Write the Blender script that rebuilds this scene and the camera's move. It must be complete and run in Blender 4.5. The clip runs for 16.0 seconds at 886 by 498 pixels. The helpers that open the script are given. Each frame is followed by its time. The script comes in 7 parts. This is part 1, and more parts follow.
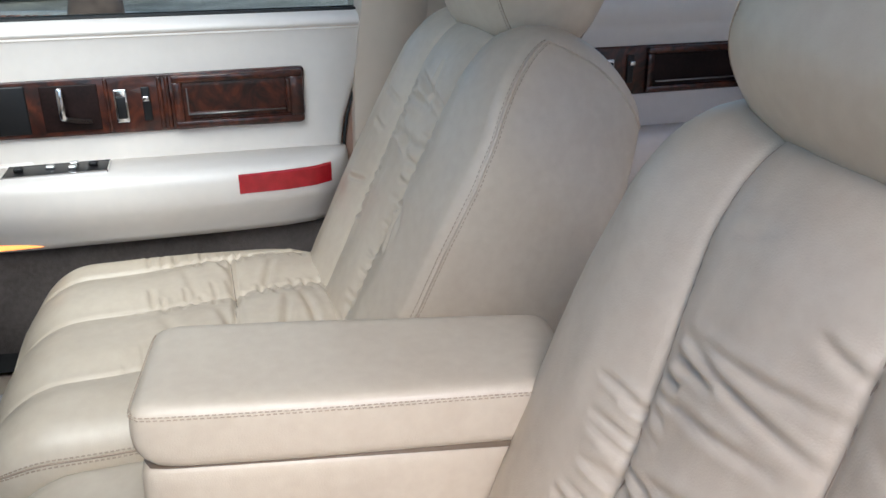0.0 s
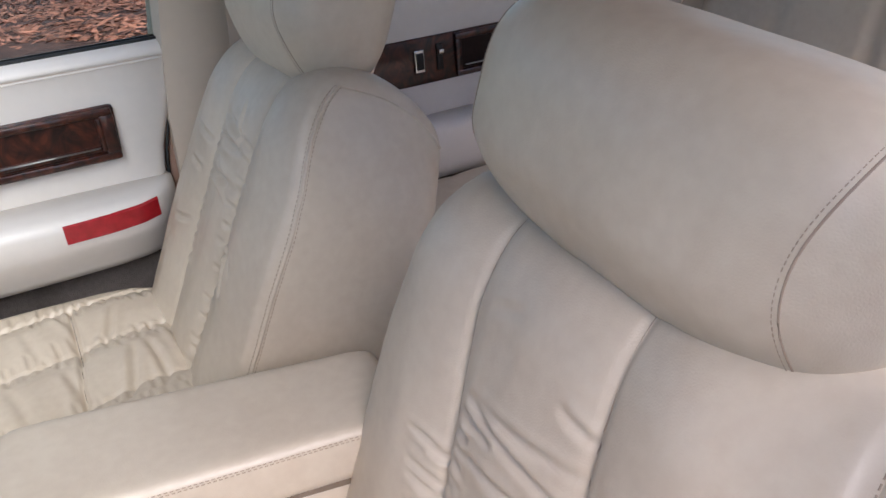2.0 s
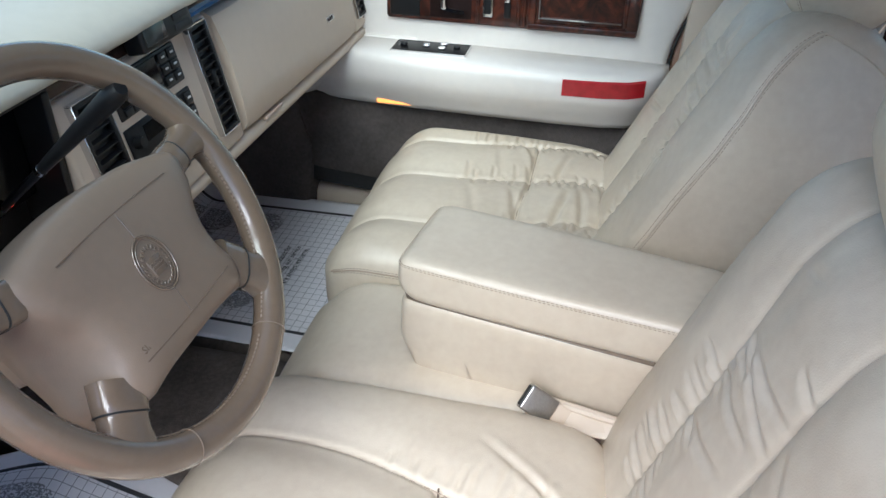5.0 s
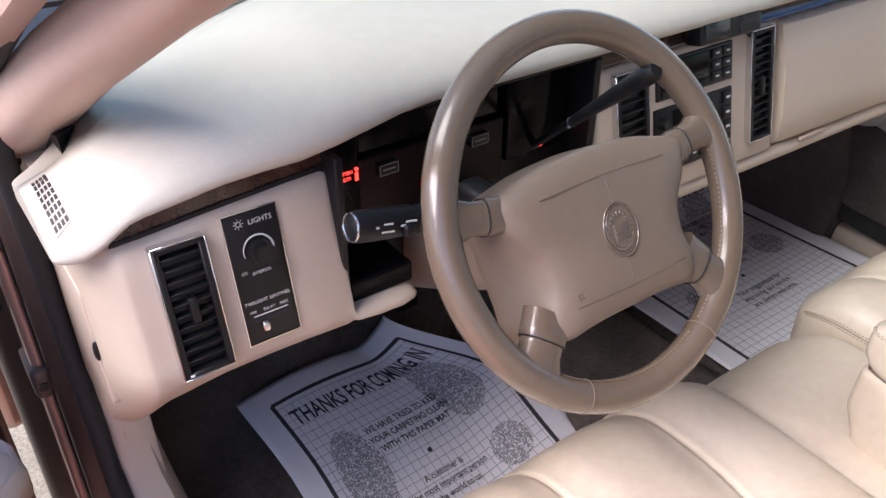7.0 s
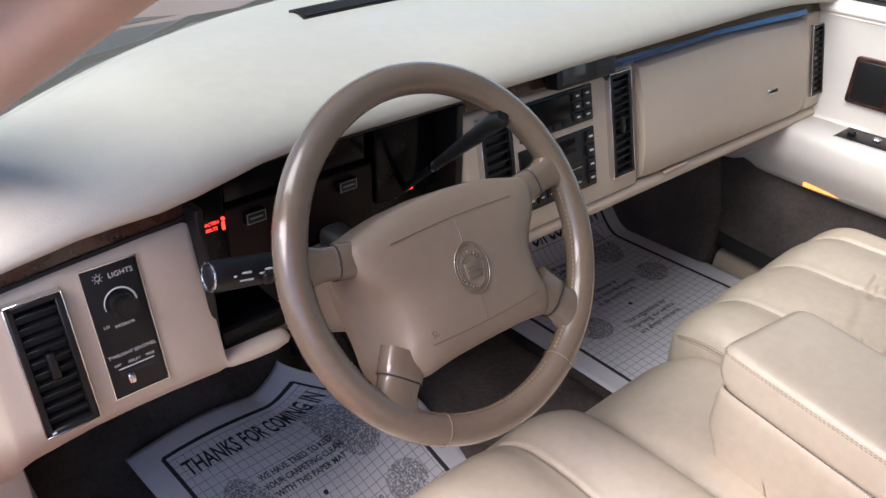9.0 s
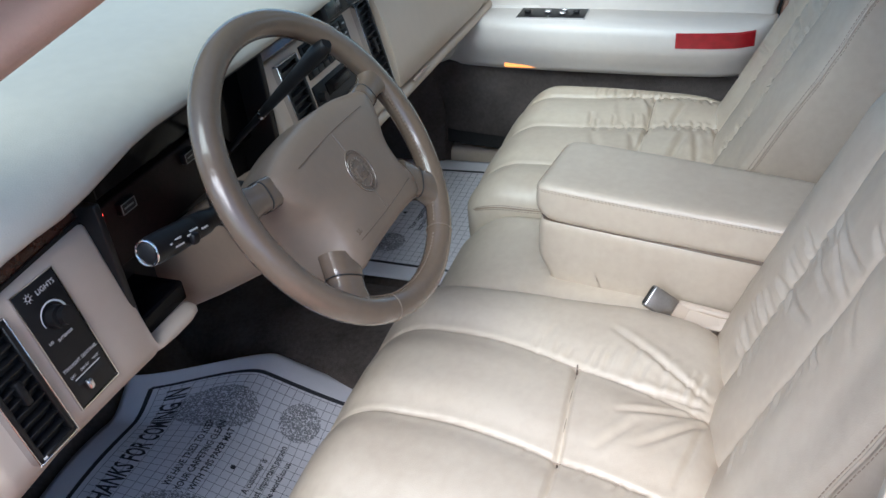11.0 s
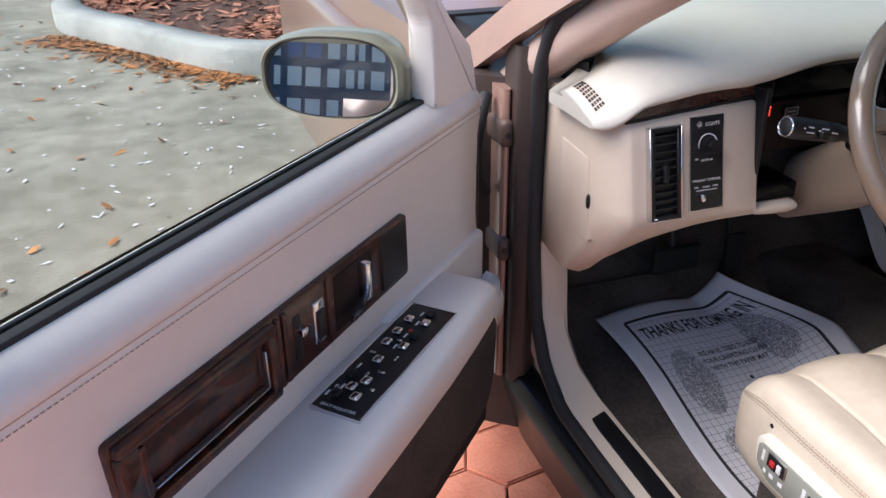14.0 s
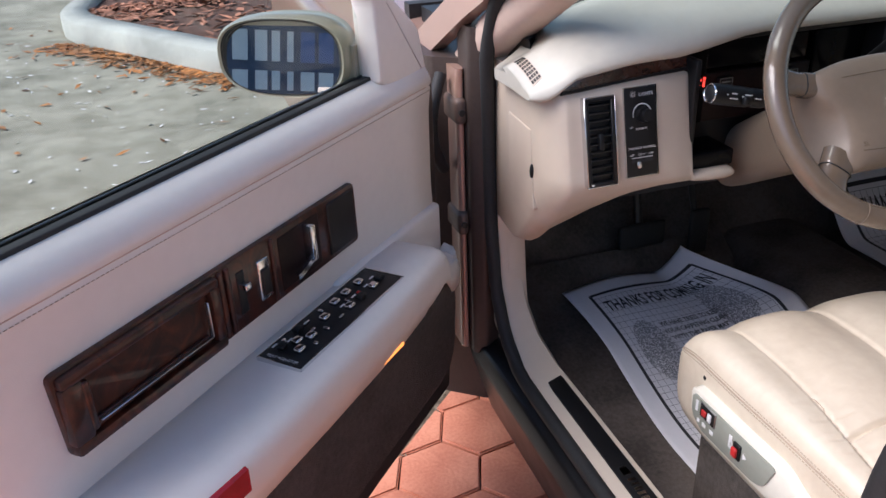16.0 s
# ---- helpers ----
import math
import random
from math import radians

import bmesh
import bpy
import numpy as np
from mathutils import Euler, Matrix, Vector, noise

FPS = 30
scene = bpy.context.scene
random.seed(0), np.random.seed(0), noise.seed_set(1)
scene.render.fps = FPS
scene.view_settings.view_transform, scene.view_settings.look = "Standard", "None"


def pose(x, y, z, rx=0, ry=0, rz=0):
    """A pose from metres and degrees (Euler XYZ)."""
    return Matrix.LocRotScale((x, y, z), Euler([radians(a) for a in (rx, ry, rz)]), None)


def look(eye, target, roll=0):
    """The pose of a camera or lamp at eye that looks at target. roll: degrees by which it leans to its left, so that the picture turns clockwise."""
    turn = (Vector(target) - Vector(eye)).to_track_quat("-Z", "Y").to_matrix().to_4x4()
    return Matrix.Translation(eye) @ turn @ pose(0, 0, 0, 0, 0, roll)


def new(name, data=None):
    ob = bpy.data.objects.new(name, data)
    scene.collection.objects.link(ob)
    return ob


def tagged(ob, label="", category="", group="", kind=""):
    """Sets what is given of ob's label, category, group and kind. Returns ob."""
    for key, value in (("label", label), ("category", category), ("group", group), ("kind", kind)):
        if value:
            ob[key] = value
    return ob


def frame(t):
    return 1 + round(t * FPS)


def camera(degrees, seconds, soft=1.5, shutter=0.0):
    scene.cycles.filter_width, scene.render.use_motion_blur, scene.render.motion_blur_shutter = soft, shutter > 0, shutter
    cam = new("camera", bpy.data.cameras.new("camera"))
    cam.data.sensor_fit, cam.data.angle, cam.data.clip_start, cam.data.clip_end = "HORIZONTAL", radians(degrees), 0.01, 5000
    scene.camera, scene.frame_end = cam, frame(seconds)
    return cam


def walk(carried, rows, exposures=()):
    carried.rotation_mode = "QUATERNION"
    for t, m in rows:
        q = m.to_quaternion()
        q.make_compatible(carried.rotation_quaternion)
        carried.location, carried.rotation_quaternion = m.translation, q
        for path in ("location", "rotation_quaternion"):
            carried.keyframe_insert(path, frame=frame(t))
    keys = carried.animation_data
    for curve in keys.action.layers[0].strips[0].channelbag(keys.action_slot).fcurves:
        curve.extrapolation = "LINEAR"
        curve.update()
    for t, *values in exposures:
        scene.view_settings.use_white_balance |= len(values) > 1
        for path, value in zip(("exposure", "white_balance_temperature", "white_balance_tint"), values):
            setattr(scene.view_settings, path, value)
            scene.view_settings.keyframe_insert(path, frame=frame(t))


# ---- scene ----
cam = camera(57.4, 16.0)
PATH = [
    (0, (-0.694, -0.207, 1.081), (1.259, -0.791, 0.252), -0.4),
    (0.5, (-0.65, -0.224, 1.142), (1.247, -1.003, 0.347), 0.4),
    (1, (-0.653, -0.226, 1.217), (1.214, -1.03, 0.376), -2.9),
    (1.5, (-0.696, -0.269, 1.239), (1.12, -1.095, 0.312), -5.0),
    (2, (-0.734, -0.27, 1.217), (1.024, -1.131, 0.212), -5.2),
    (2.5, (-0.758, -0.266, 1.175), (0.966, -1.049, 0.055), -4.5),
    (3, (-0.768, -0.277, 1.198), (1.004, -0.794, 0.002), -3.8),
    (3.2, (-0.761, -0.274, 1.227), (1.024, -0.684, 0.007), -3.6),
    (5.3, (-0.893, -0.386, 1.266), (0.842, 0.232, 0.063), 1.1),
    (5.5, (-0.89, -0.399, 1.265), (0.767, 0.38, 0.045), 1.1),
    (6, (-0.888, -0.404, 1.276), (0.501, 0.779, 0.046), 1.2),
    (6.5, (-0.885, -0.41, 1.278), (0.319, 0.973, 0.062), 1.1),
    (7, (-0.892, -0.417, 1.277), (0.189, 1.072, 0.07), 0.4),
    (7.5, (-0.887, -0.433, 1.276), (0.157, 1.091, 0.081), 0.2),
    (8, (-0.865, -0.453, 1.285), (0.233, 1.062, 0.128), 0.5),
    (8.5, (-0.85, -0.472, 1.293), (0.337, 0.998, 0.165), 1.0),
    (9, (-0.855, -0.476, 1.298), (0.414, 0.931, 0.18), 1.2),
    (9.2, (-0.88, -0.47, 1.3), (0.471, 0.861, 0.186), 1.2),
    (11.3, (-1.128, -0.379, 1.299), (0.568, 0.271, 0.058), -6.6),
    (11.5, (-1.143, -0.377, 1.287), (0.526, 0.27, 0.009), -7.1),
    (12, (-1.189, -0.389, 1.274), (0.397, 0.293, -0.089), -8.2),
    (12.5, (-1.217, -0.427, 1.279), (0.27, 0.438, -0.092), -8.5),
    (13, (-1.208, -0.53, 1.296), (-0.103, 0.878, 0.016), -7.6),
    (13.5, (-1.338, -0.606, 1.272), (-0.392, 1.06, 0.189), -2.8),
    (14, (-1.371, -0.712, 1.254), (-0.748, 1.141, 0.243), -0.6),
    (14.5, (-1.295, -0.848, 1.22), (-1.037, 1.101, 0.232), -0.4),
    (15, (-1.261, -0.91, 1.213), (-1.133, 1.052, 0.227), -1.5),
    (15.5, (-1.257, -0.894, 1.22), (-1.074, 1.065, 0.238), -2.4),
    (16, (-1.302, -0.828, 1.236), (-0.723, 1.044, 0.235), -2.3),
]
EXPOSURES = [(0, 1.1, 5650, 12), (1, 1.18, 5750, 17), (2, 1.04, 5850, 18), (2.5, 0.86, 5450, 8), (3.2, 0.9, 5350, 7), (5.5, 1.12, 5450, 7), (6, 1.15, 5750, 16), (7, 1.38, 6000, 22), (9, 1.17, 6000, 20), (11.5, 0.83, 5200, 7), (12.5, 0.78, 5200, 7), (13.5, 0.95, 5850, 15), (14.2, 0.97, 5850, 15), (15, 0.95, 5800, 15), (16, 0.87, 5800, 15)]
walk(cam, [(t, look(eye, target, roll)) for t, eye, target, roll in PATH], EXPOSURES)

# ---- light ----
world = bpy.data.worlds.new("sky")
scene.world = world
world.use_nodes = True
wn = world.node_tree.nodes
sky = wn.new("ShaderNodeTexSky")
sky.sky_type, sky.sun_disc = "NISHITA", False
sky.sun_elevation, sky.sun_rotation = radians(48), radians(276)
world.node_tree.links.new(sky.outputs["Color"], wn["Background"].inputs["Color"])
wn["Background"].inputs["Strength"].default_value = 0.12
sun = new("sun", bpy.data.lights.new("sun", "SUN"))
sun.data.energy, sun.data.angle, sun.data.color = 3.2, radians(50), (1.0, 0.89, 0.79)
sun.matrix_world = look((-5.4, 0.6, 6.0), (0, 0, 0))

# ---- materials ----


def material(name, color, rough=0.5, metal=0.0, var=0.12, scale=8.0, bump=0.0, bump_scale=200.0, coat=0.0, dark=None, emit=0.0, emit_color=None, spec=0.5, kind="noise"):
    """Principled material with a coarse colour variation, a fine one, and a fine bump."""
    m = bpy.data.materials.new(name)
    m.use_nodes = True
    nt = m.node_tree
    N, L = nt.nodes, nt.links
    b = N["Principled BSDF"]
    tc = N.new("ShaderNodeTexCoord")
    n1 = N.new("ShaderNodeTexNoise")
    n1.inputs["Scale"].default_value, n1.inputs["Detail"].default_value = scale, 6
    L.new(tc.outputs["Object"], n1.inputs["Vector"])
    n2 = N.new("ShaderNodeTexNoise")
    n2.inputs["Scale"].default_value, n2.inputs["Detail"].default_value = scale * 14, 3
    L.new(tc.outputs["Object"], n2.inputs["Vector"])
    mx = N.new("ShaderNodeMath")
    mx.operation = "MULTIPLY_ADD"
    mx.inputs[1].default_value = 0.35
    L.new(n2.outputs["Fac"], mx.inputs[0])
    mul = N.new("ShaderNodeMath")
    mul.operation = "MULTIPLY"
    mul.inputs[1].default_value = 0.65
    L.new(n1.outputs["Fac"], mul.inputs[0])
    L.new(mul.outputs[0], mx.inputs[2])
    ramp = N.new("ShaderNodeValToRGB")
    d = dark or tuple(c * (1 - var * 2) for c in color)
    ramp.color_ramp.elements[0].position, ramp.color_ramp.elements[1].position = 0.36, 0.62
    ramp.color_ramp.elements[0].color, ramp.color_ramp.elements[1].color = (*d, 1), (*color, 1)
    L.new(mx.outputs[0], ramp.inputs["Fac"])
    L.new(ramp.outputs["Color"], b.inputs["Base Color"])
    b.inputs["Roughness"].default_value, b.inputs["Metallic"].default_value = rough, metal
    b.inputs["Coat Weight"].default_value, b.inputs["Coat Roughness"].default_value = coat, 0.08
    b.inputs["Specular IOR Level"].default_value = spec
    rr = N.new("ShaderNodeMapRange")
    rr.inputs["To Min"].default_value, rr.inputs["To Max"].default_value = max(rough - 0.08, 0.02), min(rough + 0.1, 1)
    L.new(n1.outputs["Fac"], rr.inputs["Value"])
    L.new(rr.outputs["Result"], b.inputs["Roughness"])
    if bump:
        if kind == "leather":
            v = N.new("ShaderNodeTexVoronoi")
            v.inputs["Scale"].default_value = bump_scale
            v.feature = "DISTANCE_TO_EDGE"
            src = v.outputs["Distance"]
        else:
            v = N.new("ShaderNodeTexNoise")
            v.inputs["Scale"].default_value, v.inputs["Detail"].default_value = bump_scale, 4
            src = v.outputs["Fac"]
        L.new(tc.outputs["Object"], v.inputs["Vector"])
        bp = N.new("ShaderNodeBump")
        bp.inputs["Strength"].default_value, bp.inputs["Distance"].default_value = bump, 0.002
        L.new(src, bp.inputs["Height"])
        L.new(bp.outputs["Normal"], b.inputs["Normal"])
    if emit:
        b.inputs["Emission Color"].default_value = (*(emit_color or color), 1)
        b.inputs["Emission Strength"].default_value = emit
    return m


LEATHER = material("cream_leather", (0.60, 0.52, 0.408), 0.36, spec=0.6, var=0.03, scale=5, bump=0.12, bump_scale=420, kind="leather", dark=(0.525, 0.44, 0.337))
VINYL = material("cream_vinyl", (0.57, 0.475, 0.375), 0.46, var=0.03, scale=4, bump=0.1, bump_scale=500, kind="leather")
DOORVINYL = material("pale_door_vinyl", (0.74, 0.69, 0.64), 0.36, var=0.03, scale=4, bump=0.1, bump_scale=500, kind="leather")
DASHVINYL = material("dash_pad_vinyl", (0.55, 0.52, 0.44), 0.42, var=0.05, scale=4, bump=0.15, bump_scale=450, kind="leather")
TAUPE = material("taupe_leather", (0.165, 0.122, 0.086), 0.2, coat=0.6, var=0.06, scale=9, bump=0.1, bump_scale=520, kind="leather")
TAUPELIGHT = material("taupe_plastic", (0.235, 0.178, 0.13), 0.38, var=0.05, scale=7, bump=0.08, bump_scale=500, kind="leather")
TRIMTAN = material("tan_trim_plastic", (0.55, 0.41, 0.33), 0.5, var=0.05, scale=6, bump=0.15, bump_scale=350)
CARPET = material("taupe_carpet", (0.135, 0.112, 0.097), 0.95, var=0.25, scale=9, bump=0.9, bump_scale=420, spec=0.1)
CARPETGREY = material("grey_door_carpet", (0.115, 0.098, 0.09), 0.95, var=0.2, scale=9, bump=0.8, bump_scale=420, spec=0.1)
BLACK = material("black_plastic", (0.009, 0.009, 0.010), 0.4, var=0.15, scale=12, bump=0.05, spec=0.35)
BLACKGLOSS = material("black_gloss", (0.004, 0.004, 0.005), 0.15, var=0.1, scale=12, spec=0.10)
RUBBER = material("black_rubber", (0.02, 0.02, 0.02), 0.7, var=0.2, scale=14, bump=0.2)
CHROME = material("chrome", (0.75, 0.75, 0.76), 0.12, metal=1.0, var=0.05, scale=20)
PAINT = material("rose_tan_metallic_paint", (0.40, 0.25, 0.19), 0.32, metal=0.25, var=0.05, scale=30, coat=0.6)
REFLECTOR = material("red_reflector", (0.42, 0.012, 0.02), 0.18, var=0.15, scale=60, bump=0.3, bump_scale=900, coat=0.5)
AMBER = material("amber_courtesy_lens", (0.9, 0.45, 0.15), 0.3, emit=1.0, emit_color=(1.0, 0.28, 0.05))
PAPER = material("white_paper", (0.74, 0.72, 0.74), 0.75, var=0.03, scale=6, bump=0.1, bump_scale=90)
INK = material("black_ink", (0.03, 0.03, 0.035), 0.7, var=0.1)
INKGREY = material("grey_ink", (0.27, 0.265, 0.28), 0.8, var=0.1)
WHITEPRINT = material("white_print", (0.75, 0.75, 0.74), 0.5)
GREYPLASTIC = material("grey_green_plastic", (0.20, 0.20, 0.175), 0.4, var=0.05)
CREAMPLASTIC = material("cream_plastic", (0.72, 0.68, 0.58), 0.4, var=0.04)
REDPLASTIC = material("red_plastic", (0.5, 0.02, 0.02), 0.35)
REDLAMP = material("red_warning_light", (0.8, 0.02, 0.02), 0.4, emit=1.2, emit_color=(1, 0.05, 0.03))
CONCRETE = material("kerb_concrete", (0.50, 0.50, 0.46), 0.85, var=0.18, scale=3, bump=0.5, bump_scale=60)
MULCH = material("red_mulch", (0.16, 0.075, 0.05), 0.95, var=0.45, scale=22, bump=0.9, bump_scale=60)
TERRA = material("terracotta_paver", (0.60, 0.245, 0.145), 0.7, var=0.24, scale=9, bump=0.6, bump_scale=110, dark=(0.44, 0.15, 0.085))
GROUT = material("dark_joint_soil", (0.11, 0.075, 0.05), 0.95, var=0.3, scale=30, bump=0.6)
DARKMETAL = material("dark_metal", (0.05, 0.045, 0.04), 0.5, metal=0.4, var=0.2)
STEEL = material("brushed_steel", (0.45, 0.44, 0.43), 0.3, metal=1.0, var=0.1, scale=30)
HEADLINER = material("cream_headliner", (0.55, 0.50, 0.43), 0.9, var=0.05, bump=0.3, bump_scale=600)


def wood_material():
    m = bpy.data.materials.new("burl_walnut")
    m.use_nodes = True
    N, L = m.node_tree.nodes, m.node_tree.links
    b = N["Principled BSDF"]
    tc = N.new("ShaderNodeTexCoord")
    n = N.new("ShaderNodeTexNoise")
    n.inputs["Scale"].default_value, n.inputs["Detail"].default_value, n.inputs["Distortion"].default_value = 22, 8, 2.2
    L.new(tc.outputs["Object"], n.inputs["Vector"])
    r = N.new("ShaderNodeValToRGB")
    e = r.color_ramp.elements
    e[0].position, e[0].color = 0.35, (0.014, 0.006, 0.005, 1)
    e[1].position, e[1].color = 0.72, (0.095, 0.024, 0.011, 1)
    x = r.color_ramp.elements.new(0.52)
    x.color = (0.045, 0.012, 0.007, 1)
    L.new(n.outputs["Fac"], r.inputs["Fac"])
    L.new(r.outputs["Color"], b.inputs["Base Color"])
    b.inputs["Specular IOR Level"].default_value = 0.25
    b.inputs["Roughness"].default_value, b.inputs["Coat Weight"].default_value, b.inputs["Coat Roughness"].default_value = 0.4, 0.5, 0.03
    return m


WOOD = wood_material()


def asphalt_material():
    """Weathered asphalt: pale worn patches, darker stains, and a fine stone speckle."""
    m = bpy.data.materials.new("asphalt")
    m.use_nodes = True
    N, L = m.node_tree.nodes, m.node_tree.links
    b = N["Principled BSDF"]
    tc = N.new("ShaderNodeTexCoord")

    def noise_at(scale, detail, lo, hi, c0, c1):
        n, r = N.new("ShaderNodeTexNoise"), N.new("ShaderNodeValToRGB")
        n.inputs["Scale"].default_value, n.inputs["Detail"].default_value = scale, detail
        L.new(tc.outputs["Object"], n.inputs["Vector"])
        r.color_ramp.elements[0].position, r.color_ramp.elements[1].position = lo, hi
        r.color_ramp.elements[0].color, r.color_ramp.elements[1].color = (*c0, 1), (*c1, 1)
        L.new(n.outputs["Fac"], r.inputs["Fac"])
        return n, r.outputs["Color"]

    def times(a, c):
        x = N.new("ShaderNodeMix")
        x.data_type, x.blend_type = "RGBA", "MULTIPLY"
        x.inputs["Factor"].default_value = 1.0
        L.new(a, x.inputs[6]), L.new(c, x.inputs[7])
        return x.outputs[2]

    _, big = noise_at(1.6, 6, 0.35, 0.65, (0.25, 0.238, 0.19), (0.41, 0.392, 0.322))
    _, mid = noise_at(9, 7, 0.3, 0.6, (0.72, 0.71, 0.68), (1, 1, 1))
    fine, speck = noise_at(130, 3, 0.32, 0.66, (0.66, 0.66, 0.66), (1.18, 1.16, 1.12))
    L.new(times(times(big, mid), speck), b.inputs["Base Color"])
    b.inputs["Roughness"].default_value = 0.9
    bp = N.new("ShaderNodeBump")
    bp.inputs["Strength"].default_value, bp.inputs["Distance"].default_value = 0.5, 0.003
    L.new(fine.outputs["Fac"], bp.inputs["Height"])
    L.new(bp.outputs["Normal"], b.inputs["Normal"])
    return m


ASPHALT = asphalt_material()


def glass_material(name, tint):
    m = bpy.data.materials.new(name)
    m.use_nodes = True
    N, L = m.node_tree.nodes, m.node_tree.links
    N.remove(N["Principled BSDF"])
    mix, tr, gl = N.new("ShaderNodeMixShader"), N.new("ShaderNodeBsdfTransparent"), N.new("ShaderNodeBsdfGlossy")
    lw, pw, ma = N.new("ShaderNodeLayerWeight"), N.new("ShaderNodeMath"), N.new("ShaderNodeMath")
    pw.operation, ma.operation = "POWER", "MULTIPLY_ADD"
    pw.inputs[1].default_value, ma.inputs[1].default_value, ma.inputs[2].default_value = 4.0, 0.35, 0.03
    L.new(lw.outputs["Facing"], pw.inputs[0]), L.new(pw.outputs[0], ma.inputs[0])
    tr.inputs["Color"].default_value = (*tint, 1)
    gl.inputs["Roughness"].default_value = 0.02
    L.new(ma.outputs[0], mix.inputs[0]), L.new(tr.outputs[0], mix.inputs[1]), L.new(gl.outputs[0], mix.inputs[2])
    L.new(mix.outputs[0], N["Material Output"].inputs["Surface"])
    return m


GLASS = glass_material("window_glass", (0.87, 0.905, 0.875))
SIDEGLASS = glass_material("tinted_side_glass", (0.74, 0.78, 0.75))
SCREENGLASS = glass_material("tinted_windscreen_glass", (0.66, 0.73, 0.69))
MIRROR = bpy.data.materials.new("mirror_glass")
MIRROR.use_nodes = True
mp = MIRROR.node_tree.nodes["Principled BSDF"]
mp.inputs["Base Color"].default_value = (0.78, 0.83, 0.9, 1)
mp.inputs["Metallic"].default_value, mp.inputs["Roughness"].default_value = 1.0, 0.0

# ---- building helpers ----


def obj(name, bm, mat, smooth=True):
    me = bpy.data.meshes.new(name)
    bmesh.ops.recalc_face_normals(bm, faces=bm.faces[:])
    bm.to_mesh(me)
    bm.free()
    if smooth:
        me.polygons.foreach_set("use_smooth", [True] * len(me.polygons))
    me.materials.append(mat)
    return new(name, me)


def part(name, bm, mat, parent, label="", smooth=True, sharp=True):
    """One mesh, in the room's coordinates, as a part of a thing or of a part."""
    ob = obj(name, bm, mat, smooth)
    if smooth and sharp:
        ob.data.set_sharp_from_angle(angle=radians(42))
    ob.parent = parent
    if parent.data is None:
        ob.matrix_parent_inverse = parent.matrix_basis.inverted()
    if label:
        ob["label"] = label
    return ob


def thing(name, label, category, base=(0, 0, 0), group="", kind=""):
    e = new(name)
    e.empty_display_size = 0.05
    e.matrix_basis = Matrix.Translation(base)
    return tagged(e, label, category, group, kind)


def rbox(x0, x1, y0, y1, z0, z1, r=0.01, seg=3, m=None, bm=None):
    """A box with rounded edges, added to bm."""
    own = bmesh.new()
    bmesh.ops.create_cube(own, size=1, matrix=Matrix.Translation(((x0 + x1) / 2, (y0 + y1) / 2, (z0 + z1) / 2)) @ Matrix.Diagonal((x1 - x0, y1 - y0, z1 - z0, 1)))
    if r > 0:
        bmesh.ops.bevel(own, geom=own.edges[:], offset=min(r, 0.49 * min(x1 - x0, y1 - y0, z1 - z0)), segments=seg, affect="EDGES", profile=0.5)
    if m is not None:
        own.transform(m)
    return merge(bm, own)


def merge(bm, own):
    if bm is None:
        return own
    me = bpy.data.meshes.new("tmp")
    own.to_mesh(me)
    own.free()
    bm.from_mesh(me)
    bpy.data.meshes.remove(me)
    return bm


def loft(rings, closed=True, caps=True, bm=None):
    """Skin a list of rings of points."""
    bm = bm or bmesh.new()
    vs = [[bm.verts.new(p) for p in r] for r in rings]
    n = len(rings[0])
    for a, b in zip(vs, vs[1:]):
        for i in range(n if closed else n - 1):
            j = (i + 1) % n
            bm.faces.new((a[i], a[j], b[j], b[i]))
    if closed and caps:
        bm.faces.new(vs[0][::-1]), bm.faces.new(vs[-1])
    return bm


def tube(points, r, n=8, loop=False, bm=None):
    """A round bar along points; r is one radius or one for each point."""
    P = [Vector(p) for p in points]
    k = len(P)
    rings, up = [], Vector((0.13, 0.21, 0.97))
    for i, p in enumerate(P):
        t = (P[(i + 1) % k] - P[i - 1]) if loop else (P[min(i + 1, k - 1)] - P[max(i - 1, 0)])
        t.normalize()
        a = t.cross(up)
        a = a.normalized() if a.length > 1e-4 else Vector((1, 0, 0))
        b = t.cross(a)
        rad = r[i] if isinstance(r, (list, tuple)) else r
        rings.append([p + rad * (math.cos(2 * math.pi * j / n) * a + math.sin(2 * math.pi * j / n) * b) for j in range(n)])
    if loop:
        rings.append(rings[0])
        bm = loft(rings, caps=False, bm=bm)
        bmesh.ops.remove_doubles(bm, verts=bm.verts[:], dist=1e-6)
        return bm
    return loft(rings, bm=bm)


def prism(poly, d0, d1, axis="x", r=0.0, seg=2, bm=None):
    """A polygon given in the plane across the axis, drawn out along it."""
    own = bmesh.new()
    put = {"x": lambda a, b, d: (d, a, b), "y": lambda a, b, d: (a, d, b), "z": lambda a, b, d: (a, b, d)}[axis]
    lo, hi = ([own.verts.new(put(a, b, d)) for a, b in poly] for d in (d0, d1))
    n = len(poly)
    for i in range(n):
        own.faces.new((lo[i], lo[(i + 1) % n], hi[(i + 1) % n], hi[i]))
    own.faces.new(lo[::-1]), own.faces.new(hi)
    if r:
        bmesh.ops.recalc_face_normals(own, faces=own.faces[:])
        bmesh.ops.bevel(own, geom=own.edges[:], offset=r, segments=seg, affect="EDGES", profile=0.5)
    return merge(bm, own)


